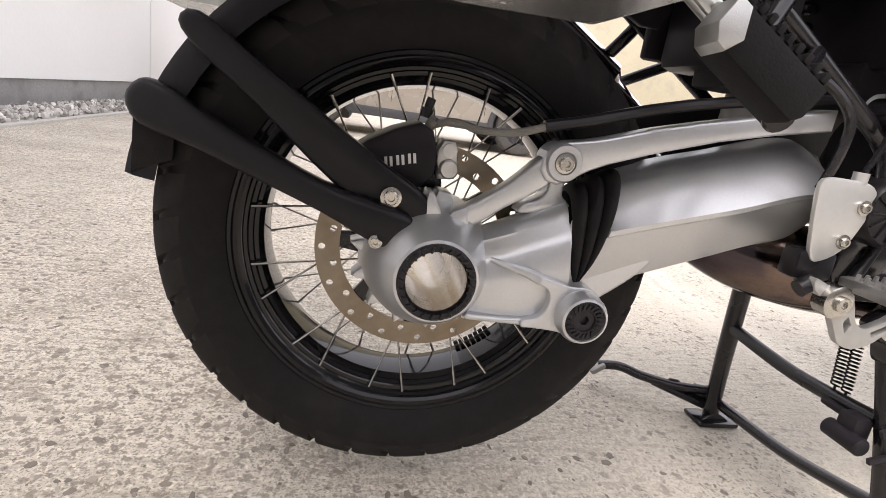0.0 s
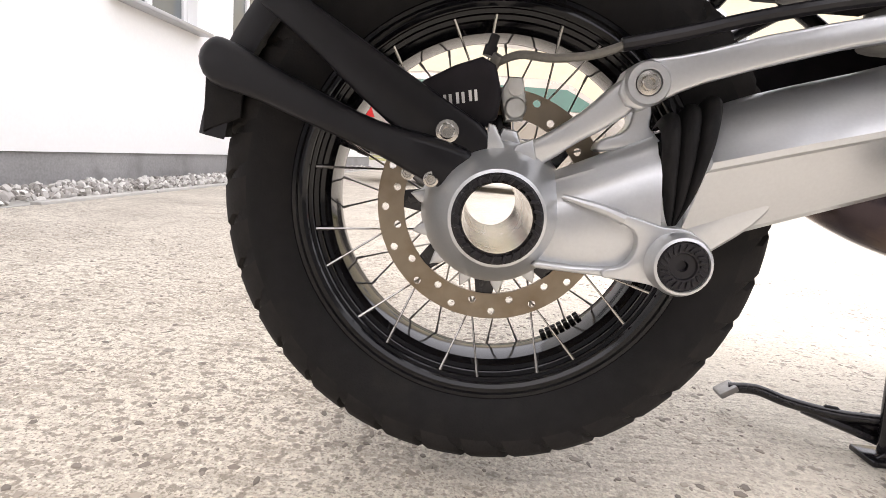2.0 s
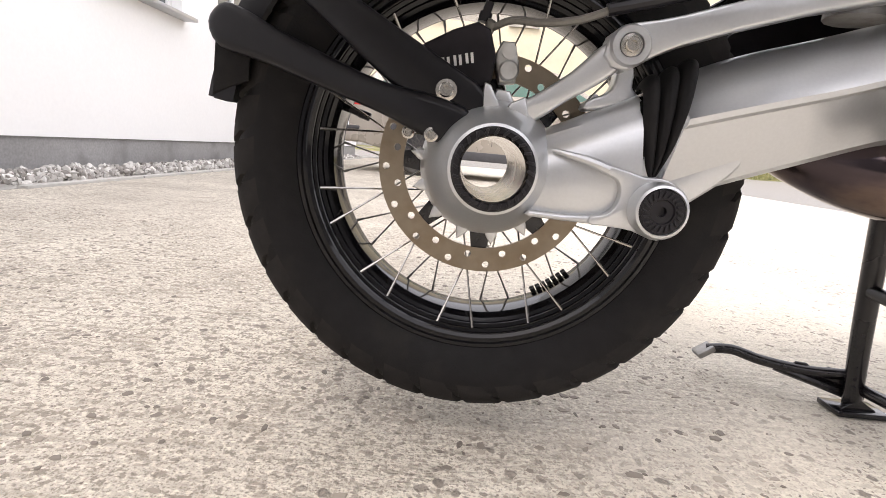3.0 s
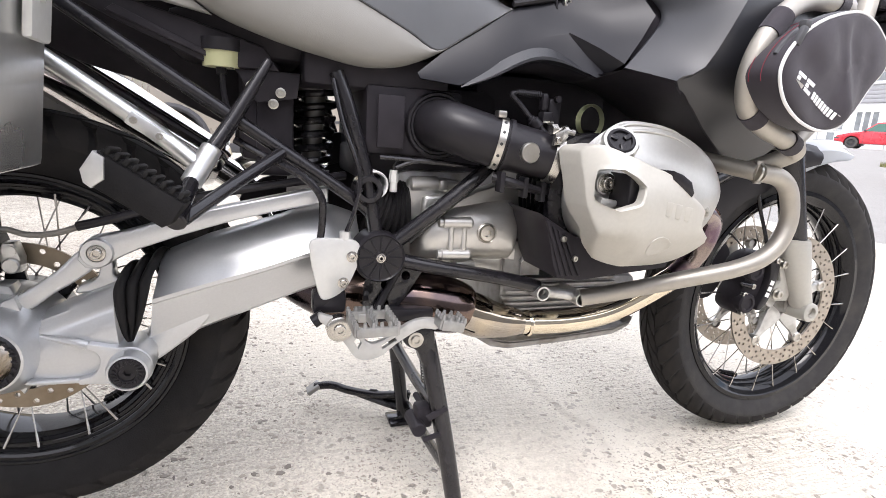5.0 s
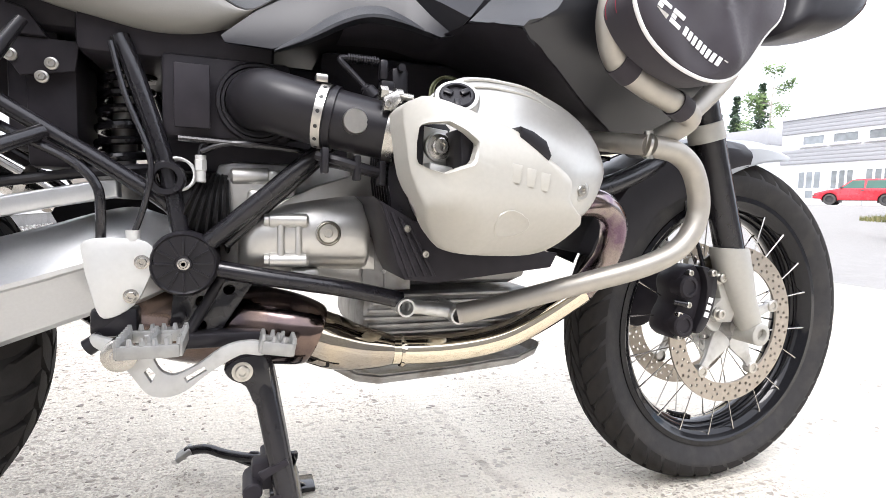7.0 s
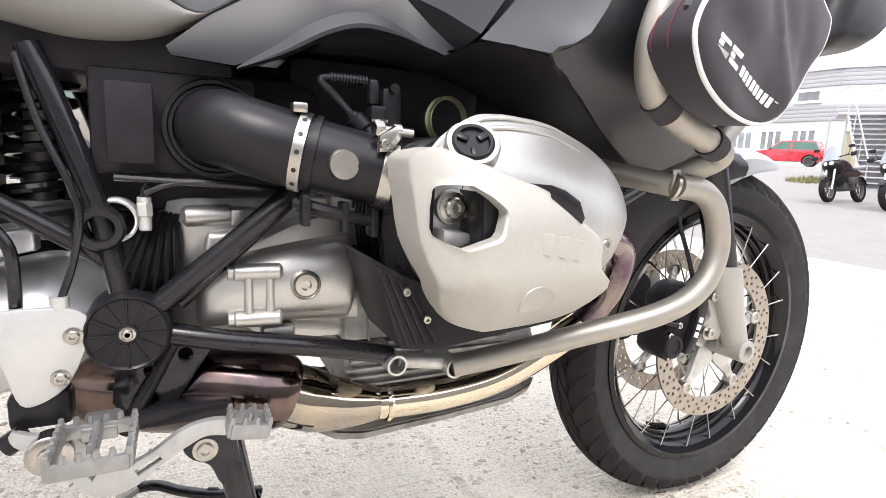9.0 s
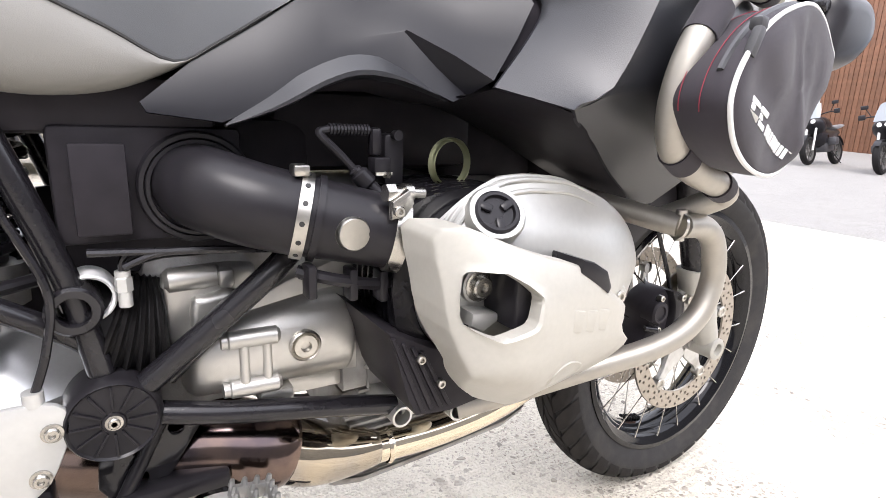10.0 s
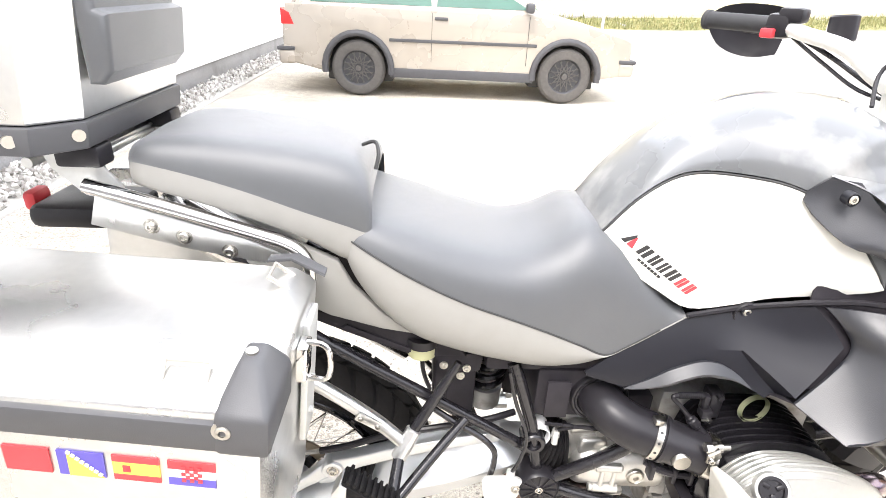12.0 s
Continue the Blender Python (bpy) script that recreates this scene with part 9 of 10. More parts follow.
# ================= parked cars =================
def car(name, label, paint, L0, L1, axles, r_wheel, belt, roof, half, m, estate=0.0, trim=True, group=""):
    """A hatchback that faces +x with its near side at y = -half, moved by m."""
    sill, nose = 0.27, belt - 0.25
    c = thing(name, label, "car", (0, 0, 0), group)
    parts = []

    def add(nm, g, material, parent=c, lab="", angle=35):
        ob = part(nm, g, material, parent, lab, angle)
        parts.append(ob)
        return ob

    arch = []
    for ax in axles:
        arch.append([(ax + (r_wheel + 0.055) * math.cos(a), r_wheel + (r_wheel + 0.055) * math.sin(a)) for a in (radians(d) for d in range(190, -11, -20))])
    out = [(L0 + 0.03, sill + 0.12), (axles[0] - r_wheel - 0.1, sill + 0.02)] + arch[0] + [(axles[0] + r_wheel + 0.1, sill)] + [(axles[1] - r_wheel - 0.1, sill)] + arch[1] + [(axles[1] + r_wheel + 0.1, sill + 0.04), (L1 - 0.03, sill + 0.10)]
    out += [(L1, sill + 0.28), (L1 - 0.01, nose - 0.02), (L1 - 0.10, nose + 0.03), (L1 - 0.32, nose + 0.085), (axles[1] + 0.1, belt - 0.07), (axles[1] - 0.42, belt), (L0 + 0.30, belt + 0.02), (L0 + 0.05, belt), (L0, belt - 0.15), (L0 - 0.01, sill + 0.3)]
    g = nb()
    prism(g, out, -half, half, 0.05, seg=3)
    body = add("body", g, paint, lab="painted body")
    # greenhouse
    gx = [(L0 + 0.10, belt), (L0 + 0.42 - estate, roof - 0.04), (L0 + 0.75, roof), (axles[1] - 1.25, roof), (axles[1] - 0.95, roof - 0.05), (axles[1] - 0.36, belt)]
    g = nb()
    base = [(x, -half + 0.05, z) if z <= belt else (x, -half + 0.20, z) for x, z in gx]
    far = [(x, half - 0.05, z) if z <= belt else (x, half - 0.20, z) for x, z in gx]
    skin(g, [base, far], closed=False)
    for side in (base, far):
        g.faces.new([g.verts.new(p) for p in side])
    bmesh.ops.remove_doubles(g, verts=list(g.verts), dist=1e-5)
    sharp = [e for e in g.edges if len(e.link_faces) == 2 and e.calc_face_angle(0) > 0.3]
    bmesh.ops.bevel(g, geom=sharp, offset=0.035, segments=3, affect="EDGES", profile=0.5)
    add("cabin", g, paint, lab="roof and pillars")

    def side_glass(x0b, x0t, x1t, x1b, lab="side window with a green reflection in its colour"):
        for s in (-1, 1):
            g = nb()
            q = [(x0b, belt + 0.03), (x0t, roof - 0.085), (x1t, roof - 0.085), (x1b, belt + 0.03)]
            pts = []
            for x, z in q:
                f = (z - belt) / (roof - belt)
                pts.append(Vector((x, s * (half - 0.05 - 0.15 * f + 0.004), z)))
            a = [g.verts.new(p) for p in pts]
            b = [g.verts.new(p - Vector((0, s * 0.012, 0))) for p in pts]
            g.faces.new(a)
            g.faces.new(b)
            for k in range(4):
                g.faces.new((a[k], a[(k + 1) % 4], b[(k + 1) % 4], b[k]))
            add("side_window", g, M["carglass"], lab=lab)

    mid = axles[0] + 0.95
    side_glass(L0 + 0.34, L0 + 0.52 - estate * 0.6, mid - 0.10, mid - 0.06)
    side_glass(mid, mid + 0.02, axles[1] - 0.99, axles[1] - 0.50)
    g = nb()
    ws = [(axles[1] - 0.40, -half + 0.16, belt + 0.03), (axles[1] - 0.40, half - 0.16, belt + 0.03), (axles[1] - 0.93, half - 0.26, roof - 0.06), (axles[1] - 0.93, -half + 0.26, roof - 0.06)]
    a = [g.verts.new(Vector(p) + Vector((0.012, 0, 0.006))) for p in ws]
    b = [g.verts.new(Vector(p) - Vector((0.012, 0, 0.006))) for p in ws]
    g.faces.new(a)
    g.faces.new(b)
    for k in range(4):
        g.faces.new((a[k], a[(k + 1) % 4], b[(k + 1) % 4], b[k]))
    add("windscreen", g, M["carglass"], lab="windscreen")
    # a black block fills each wheel well in place of its shade
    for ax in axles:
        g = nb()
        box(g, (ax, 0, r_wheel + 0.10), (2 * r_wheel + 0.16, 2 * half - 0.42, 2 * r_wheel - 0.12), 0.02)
        add("wheel_well", g, M["black"], lab="black block standing in for the shaded wheel well")
    # mouldings, bumpers, lamps
    for s in (-1, 1):
        if trim:
            g = nb()
            box(g, ((axles[0] + axles[1]) / 2, s * (half + 0.006), belt - 0.36), (axles[1] - axles[0] - 2 * r_wheel - 0.1, 0.022, 0.035), 0.005)
            add("rub_strip", g, M["cartrim"], lab="dark rubbing strip")
            for ax in axles:
                g = nb()
                tube(g, [(ax + (r_wheel + 0.075) * math.cos(a), s * (half + 0.002), r_wheel + (r_wheel + 0.075) * math.sin(a)) for a in (radians(d) for d in range(188, -9, -14))], 0.040, 10, smooth=False)
                add("arch_trim", g, M["cartrim"], lab="dark wheel arch trim")
            g = nb()
            box(g, ((axles[0] + axles[1]) / 2, s * (half - 0.005), sill + 0.03), (axles[1] - axles[0] - 2 * r_wheel - 0.12, 0.05, 0.11), 0.01)
            add("sill", g, M["cartrim"], lab="dark sill")
        g = nb()
        box(g, (mid + 0.06, s * (half + 0.008), belt - 0.10), (0.16, 0.02, 0.035), 0.008)
        add("door_handle", g, M["cartrim"], lab="dark door handle")
        g = nb()
        for x in (mid - 0.05, axles[1] - 0.50):
            box(g, (x, s * (half + 0.0005), belt - 0.32), (0.006, 0.004, 0.56))
        add("door_gap", g, M["black"])
        g = nb()
        box(g, (axles[1] - 0.52, s * (half + 0.07), belt + 0.06), (0.10, 0.16, 0.11), 0.03)
        add("mirror", g, M["cartrim"], lab="dark door mirror")
        g = nb()
        prism(g, [(L0 - 0.012, belt - 0.23), (L0 - 0.012, belt - 0.05), (L0 + 0.09, belt - 0.10), (L0 + 0.14, belt - 0.23)], s * (half - 0.25), s * (half + 0.004), 0.006)
        add("tail_lamp", g, M["carred"], lab="red tail lamp")
        g = nb()
        box(g, (L1 - 0.06, s * (half - 0.26), nose - 0.07), (0.10, 0.44, 0.13), 0.02)
        add("headlamp", g, M["winglass"], lab="headlamp glass")
    for x, d in ((L0 - 0.03, -1), (L1 + 0.02, 1)):
        g = nb()
        box(g, (x - d * 0.06, 0, sill + 0.17), (0.20, 2 * half + 0.03, 0.17), 0.04, seg=3)
        add("bumper", g, paint, lab="painted bumper")
        g = nb()
        box(g, (x - d * 0.055, 0, sill + 0.265), (0.215, 2 * half + 0.04, 0.045), 0.012)
        add("bumper_strip", g, M["cartrim"], lab="dark bumper strip")
        if d < 0:
            g = nb()
            box(g, (x - 0.05, 0, sill + 0.38), (0.012, 0.50, 0.10), 0.003)
            add("plate_bar", g, M["white"], lab="plain white plate bar")
    # wheels
    for ax in axles:
        for s in (-1, 1):
            cc = Vector((ax, s * (half - 0.10), r_wheel))
            g = nb()
            w = 0.105
            lathe(g, [(r_wheel * 0.62, -w), (r_wheel * 0.72, -w - 0.008), (r_wheel * 0.9, -w), (r_wheel * 0.98, -w * 0.72), (r_wheel, 0), (r_wheel * 0.98, w * 0.72), (r_wheel * 0.9, w), (r_wheel * 0.72, w + 0.008), (r_wheel * 0.62, w)], cc, "Y", 40, cap=False)
            wh = add("wheel", g, M["cartyre"], lab="grey-black tyre")
            g = nb()
            lathe(g, [(r_wheel * 0.63, s * (w - 0.0)), (r_wheel * 0.60, s * (w - 0.01)), (r_wheel * 0.57, s * (w - 0.05)), (0.0, s * (w - 0.06))], cc, "Y", 32, cap=False)
            add("rim", g, M["cartrim"], wh, "dark alloy rim")
            g = nb()
            for k in range(28):
                t = nb()
                box(t, (r_wheel * 0.34, s * (w - 0.035), 0), (r_wheel * 0.48, 0.014, 0.009), 0.002, Matrix.Rotation(0.42 if k % 2 else -0.42, 4, "Y"))
                join(g, t, Matrix.Translation(cc) @ Matrix.Rotation(2 * math.pi * k / 28, 4, "Y"))
            lathe(g, [(0.035, s * (w - 0.06)), (0.035, s * (w - 0.012)), (0.0, s * (w - 0.01))], cc, "Y", 16, cap=False)
            add("rim_lattice", g, M["rimgrey"], wh, "dark lattice wheel spokes")
    c.matrix_world = m
    return c


# the green is a reflection painted into the glass colour
M["carglass"] = mat("green_reflection_glass", (0.03, 0.10, 0.07), 0.05, var=0.2, scale=2, coat=0.6)
M["cartrim"] = mat("dark_grey_car_plastic", (0.055, 0.055, 0.06), 0.55, var=0.15, scale=30)
M["cartyre"] = mat("dusty_car_tyre", (0.075, 0.07, 0.065), 0.85, var=0.25, scale=30, bump=0.001, bscale=120)
M["rimgrey"] = mat("dark_rim_paint", (0.10, 0.095, 0.09), 0.5, metal=0.3, var=0.2)
M["beige"] = mat("champagne_car_paint", (0.345, 0.310, 0.265), 0.28, metal=0.2, var=0.03, scale=4, coat=0.6)
M["redpaint"] = mat("red_car_paint", (0.50, 0.02, 0.035), 0.25, var=0.04, scale=4, coat=0.6)
M["carred"] = mat("red_lamp_plastic", (0.55, 0.02, 0.02), 0.2, var=0.05)

car("car", "champagne beige three-door hatchback parked beside the white house", M["beige"], -0.90, 3.36, (0.0, 2.57), 0.335, 1.04, 1.42, 0.84, Matrix.Translation((-0.535, 7.02, 0)) @ Matrix.Rotation(radians(-1.6), 4, "Z"))
RC = Vector((32.95, 18.2))
car("car", "bright red small hatchback parked before a grey building", M["redpaint"], -0.75, 3.20, (0.0, 2.46), 0.30, 0.90, 1.44, 0.82, Matrix.Translation((RC.x, RC.y, rise(RC.x, RC.y) - 0.014)) @ Matrix.Rotation(radians(115), 4, "Z"), trim=False)


# ================= buildings =================
def facade_window(parent, c, w, h, axis, s, panes=2, name="window", t=0.09):
    """A framed window on a wall; axis is the wall's direction, s the side that it faces."""
    def bx(g, u, z, du, dz, d0, d1):
        ctr = (c[0] + u, c[1] + s * (d0 + d1) / 2, c[2] + z) if axis == "x" else (c[0] + s * (d0 + d1) / 2, c[1] + u, c[2] + z)
        size = (du, abs(d1 - d0), dz) if axis == "x" else (abs(d1 - d0), du, dz)
        box(g, ctr, size)
        return g

    def rect(u0, u1, z0, z1):
        o = c[0] if axis == "x" else c[1]
        return [(o + u0, c[2] + z0), (o + u1, c[2] + z0), (o + u1, c[2] + z1), (o + u0, c[2] + z1)]

    deep = c[1] if axis == "x" else c[0]
    step = (w - t) / panes
    lights = [rect(-w / 2 + t + step * k, -w / 2 + step * (k + 1), -h / 2 + t, h / 2 - t) for k in range(panes)]
    g = prism(nb(), rect(-w / 2, w / 2, -h / 2, h / 2), deep - 0.05, deep + 0.05, 0, lights, plane="xz" if axis == "x" else "yz")
    win = part(name, g, M["winframe"], parent, "white window frame")
    g = bx(nb(), 0, 0, w - t, h - t, -0.02, 0.01)
    part("pane", g, M["facadeglass"], win, "pale reflecting glass")
    g = bx(nb(), 0, -h / 2 - 0.04, w + 0.16, 0.05, -0.02, 0.14)
    part("sill", g, M["sill"], win, "grey sill")


GX, GZ = 37.3, 1.15
M["facadeglass"] = mat("pale_facade_glass", (0.22, 0.24, 0.25), 0.08, var=0.3, scale=0.8, coat=0.5)
gb = thing("office_building", "two-storey office building clad in grey and white bands", "building", (GX, 24, GZ))
WINGM = Matrix.Translation((GX, 19.6, 0)) @ Matrix.Rotation(math.atan2(-0.87, 0.5) + math.pi / 2, 4, "Z")
for nm, z0, z1, mt, dx, lab in (("ground_floor_wall", GZ - 0.4, 4.08, "whitewall", 0.0, "white ground floor"), ("cladding_band", 4.08, 5.08, "greywall", 0.06, "grey panel band"), ("upper_wall", 5.08, 6.2, "whitewall", 0.0, "white upper floor"), ("parapet", 6.2, 7.2, "greywall", 0.06, "grey parapet")):
    g = nb()
    box(g, (GX + 6 - dx / 2, 23.8, (z0 + z1) / 2), (12 + dx, 8.4 + dx, z1 - z0), 0.01)
    t = nb()
    box(t, (6 - dx / 2, -7, (z0 + z1) / 2), (12 + dx, 14, z1 - z0), 0.01)
    join(g, t, WINGM)
    band = part(nm, g, M[mt], gb, lab)
    if mt == "greywall":
        for k in range(4):
            z, h = z0 + (z1 - z0) * (k + 0.5) / 4, (z1 - z0) / 4 - 0.03
            part("panel", box(nb(), (GX - dx - 0.008, 23.8, z), (0.02, 8.4, h), 0.004), M[mt], band)
            t = nb()
            join(t, box(nb(), (-dx - 0.008, -7, z), (0.02, 13.9, h), 0.004), WINGM)
            part("panel", t, M[mt], band)
g = nb()
box(g, (GX + 6, 23.8, 7.22), (12.3, 8.7, 0.07), 0.01)
t = nb()
box(t, (6, -7, 7.215), (12.3, 14, 0.06), 0.01)
join(g, t, WINGM)
part("roof_edge", g, M["sill"], gb, "metal roof edge")
for ya, yb in ((26.54, 24.80), (24.45, 22.62), (22.25, 20.60)):
    facade_window(gb, (GX, (ya + yb) / 2, 5.68), ya - yb, 0.84, "y", -1, 1, t=0.15)
for ya, yb in ((24.40, 22.75), (22.25, 20.55)):
    facade_window(gb, (GX, (ya + yb) / 2, 2.92), ya - yb, 1.46, "y", -1, 3, t=0.14)
g = nb()
box(g, (GX - 0.02, 25.72, 2.38), (0.12, 1.66, 2.5), 0.01)
dr = part("door", g, M["winframe"], gb, "white glazed double door")
for u, w, z, h in ((-0.55, 0.40, 2.95, 1.1), (-0.0, 0.42, 2.95, 1.1), (0.55, 0.40, 2.95, 1.1), (-0.05, 0.5, 1.95, 0.5)):
    g = nb()
    box(g, (GX - 0.084, 25.72 + u, z), (0.012, w, h))
    part("pane", g, M["facadeglass"], dr, "door glass")

lb = thing("annex_building", "lower white and grey annex behind the office building", "building", (50, 42, GZ))
for nm, z0, z1, mt in (("ground_floor_wall", GZ - 0.5, GZ + 3.0, "whitewall"), ("upper_wall", GZ + 3.0, GZ + 5.2, "whitewall"), ("parapet", GZ + 5.2, GZ + 6.6, "greywall")):
    g = nb()
    dx = 0.1 if mt == "greywall" else (0.0 if nm[0] == "g" else 0.02)
    box(g, (51 - dx / 2, 45, (z0 + z1) / 2), (18 + dx, 24 + dx, z1 - z0), 0.01)
    part(nm, g, M[mt], lb)
for k in range(6):
    facade_window(lb, (41.95, 36.5 + 3.2 * k, GZ + 4.0), 1.6, 1.5, "y", -1, 2)
    facade_window(lb, (44.5 + 2.6 * k, 32.95, GZ + 4.0), 1.6, 1.5, "x", -1, 2)
# flat dark slab on the wall, coloured for the shade of the entry recess
g = nb()
box(g, (41.9, 34.3, GZ + 1.3), (0.1, 1.8, 2.6), 0.01)
part("door", g, M["cartrim"], lb, "flat dark slab standing in for a shaded doorway recess")
g = nb()
box(g, (41.0, 34.3, GZ + 2.85), (2.2, 3.2, 0.18), 0.02)
part("canopy", g, M["greywall"], lb, "grey entrance canopy")

# cream building behind the yard
BY, BZ = 24.0, 0.30
bb = thing("cream_building", "cream rendered building with small windows beyond the yard", "building", (8, BY, BZ))
g = nb()
box(g, (5.5, BY + 5, BZ + 4.0), (35, 10, 9.0), 0.02)
part("wall", g, M["beigewall"], bb, "cream render")
g = nb()
box(g, (5.5, BY + 4.98, BZ - 0.12), (35.1, 10.1, 0.34), 0.02)
part("foundation", g, M["plinth"], bb, "grey stone base")
g = nb()
box(g, (5.5, BY + 5, BZ + 8.6), (35.8, 10.8, 0.25), 0.03)
part("eaves", g, M["sill"], bb, "grey eaves")
for k in range(7):
    facade_window(bb, (-6.0 + 4.1 * k, BY, BZ + 6.1), 1.15, 1.2, "x", -1, 2)
    if k < 2:
        facade_window(bb, (-6.0 + 4.1 * k, BY, BZ + 2.7), 1.3, 1.4, "x", -1, 2)
g = nb()
rows = []
for k in range(11):
    x = -7 + 3 * k
    rows.append([(x, y, rise(x, y) + (0.02 + 0.04 * math.sin(k * 1.7 + j) if j else -0.08)) for j, y in enumerate((19.9 + 0.25 * math.sin(k * 2.1), 20.3, 21.4, 22.7, BY - 0.02))])
skin(g, rows)
solo("grass_verge", g, M["grass"], "dry yellowish grass along the cream building", "grass", kind="structure", angle=80)
verts, faces = [], []
rng_s = random.Random(3)
for k in range(7000):
    x, y = rng_s.uniform(-3, 26), 20.1 + 3.8 * rng_s.random() ** 1.3
    z, h, a = rise(x, y) + 0.02, rng_s.uniform(0.05, 0.22), rng_s.uniform(0, 6.3)
    b0 = len(verts)
    verts += [(x - 0.02 * math.cos(a), y - 0.02 * math.sin(a), z), (x + 0.02 * math.cos(a), y + 0.02 * math.sin(a), z), (x + rng_s.uniform(-0.06, 0.06), y + rng_s.uniform(-0.06, 0.06), z + h)]
    faces.append((b0, b0 + 1, b0 + 2))
me = bpy.data.meshes.new("grass")
me.from_pydata(verts, [], faces)
me.materials.append(M["grass"])
tagged(new("grass", me), "tufts of dry grass", "grass", kind="stuff")
for x in (6.0, 13.5, 20.0):
    g = nb()
    rod(g, (x, 18.0, rise(x, 18.0) - 0.1), (x, 18.0, rise(x, 18.0) + 0.55), 0.05, 10)
    solo("bollard", g, M["kerb"], "short concrete post along the grass", "bollard", group="bollards")

# wooden wall, stair and parked motorcycles
g0 = thing("wooden_shed", "shed wall of red-brown vertical boards", "shed", (18.5, 5.2, rise(18.5, 5.2)))
A, B = Vector((19.4, 7.8)), Vector((17.2, 0.6))
g = nb()
box(g, (0.10, 0, 0), (0.16, (A - B).length, 6.0))
d = (B - A).normalized()
ang = math.atan2(d.y, d.x) + math.pi / 2
sm = Matrix.Translation(((A.x + B.x) / 2, (A.y + B.y) / 2, rise(18.6, 4.5) + 3.0 - 0.05)) @ Matrix.Rotation(ang, 4, "Z")
g.transform(sm)
part("wall", g, M["wood"], g0, "dark board backing")
g = nb()
box(g, (0, 0, 0), (0.03, 0.135, 5.94), 0.004)
bme = mesh_of(g, M["wood"])
nbd = 50
for k in range(nbd):
    again("board", bme, sm @ Matrix.Translation((-0.004 - 0.004 * (k % 3), -(A - B).length / 2 + (A - B).length * (k + 0.5) / nbd, 0.01)), g0)
for u, z, w, h, mname, lab in ((1.30, -2.17, 0.62, 0.36, "white", "plain white sign board"), (0.94, -0.92, 0.40, 0.42, "yellowsign", "pale yellow sign board")):
    g = nb()
    box(g, (-0.03, u, z), (0.02, w, h), 0.004)
    g.transform(sm)
    part("sign", g, M[mname], g0, lab)

# open steel stair up to a landing beside the shed
stair = thing("steel_stair", "galvanised open steel stair with handrail", "staircase", (20.2, 8.2, rise(20.2, 8.2)))
near_a, near_b = Vector((20.0, 8.85, 0.18)), Vector((20.5, 7.65, 0.18))
top_a, top_b = Vector((22.1, 10.8, 2.9)), Vector((22.7, 9.8, 2.9))
NT = 15
for k in range(NT):
    f = (k + 0.7) / NT
    a, b = near_a.lerp(top_a, f), near_b.lerp(top_b, f)
    a.z = b.z = (a.z + b.z) / 2
    g = nb()
    box(g, (0, 0, 0), ((a - b).length, 0.26, 0.035), 0.004)
    g.transform(Matrix.Translation((a + b) / 2) @ Matrix.Rotation(math.atan2(b.y - a.y, b.x - a.x), 4, "Z"))
    tread_ob = part("tread", g, M["galv"], stair)
    # a grey plate fills the gap behind each tread
    g = nb()
    box(g, (0, 0.11, -0.085), ((a - b).length - 0.02, 0.012, 0.13))
    g.transform(Matrix.Translation((a + b) / 2) @ Matrix.Rotation(math.atan2(b.y - a.y, b.x - a.x), 4, "Z"))
    part("riser", g, M["greywall"], tread_ob, "grey plate behind the tread")
for a, b in ((near_a, top_a), (near_b, top_b)):
    g = nb()
    rod(g, a - Vector((0, 0, 0.1)), b, 0.05, 8)
    part("stringer", g, M["galv"], stair, "steel stringer")
    g = nb()
    tube(g, [a + Vector((0, 0, 0.95)), b + Vector((0, 0, 0.95)), b + Vector((1.4, 1.3, 0.95))], 0.022, 8, smooth=False)
    part("handrail", g, M["galv"], stair, "steel handrail")
    for f in (0.03, 0.35, 0.68, 1.0):
        p = a.lerp(b, f)
        g = nb()
        rod(g, p - Vector((0, 0, 0.05)), p + Vector((0, 0, 0.95)), 0.02, 8)
        part("post", g, M["galv"], stair)
g = nb()
box(g, (0, 0, 0), (1.3, 2.0, 0.08), 0.005)
g.transform(Matrix.Translation(((top_a + top_b) / 2) + Vector((0.70, 0.66, 0.0))) @ Matrix.Rotation(math.atan2(1.0, -0.6) + math.pi, 4, "Z"))
part("landing", g, M["galv"], stair, "steel landing")
for dx, dy in ((0.0, 0.0), (0.6, -1.0), (1.3, 1.3), (1.9, 0.3)):
    p = top_a + Vector((dx, dy, 0))
    g = nb()
    rod(g, (p.x, p.y, rise(p.x, p.y) - 0.05), (p.x, p.y, p.z), 0.035, 8)
    part("support_post", g, M["galv"], stair)
g = nb()
box(g, (23.0, 11.0, rise(23.0, 11.0) + 0.85), (0.32, 0.32, 1.80), 0.015)
box(g, (23.0, 11.0, rise(23.0, 11.0) + 1.77), (0.40, 0.40, 0.07), 0.015)
solo("gate_pillar", g, M["beigewall"], "cream rendered gate pillar with a flat cap", "pillar")
g = nb()
rod(g, (24.0, 11.35, rise(24.0, 11.35) - 0.1), (24.0, 11.35, 3.0), 0.045, 12)
rod(g, (24.0, 11.35, 3.0), (24.0, 11.35, 3.05), 0.055, 12)
solo("steel_pole", g, M["galv"], "grey steel pole beside the stair", "pole")
verts, faces = [], []
rng_s = random.Random(8)
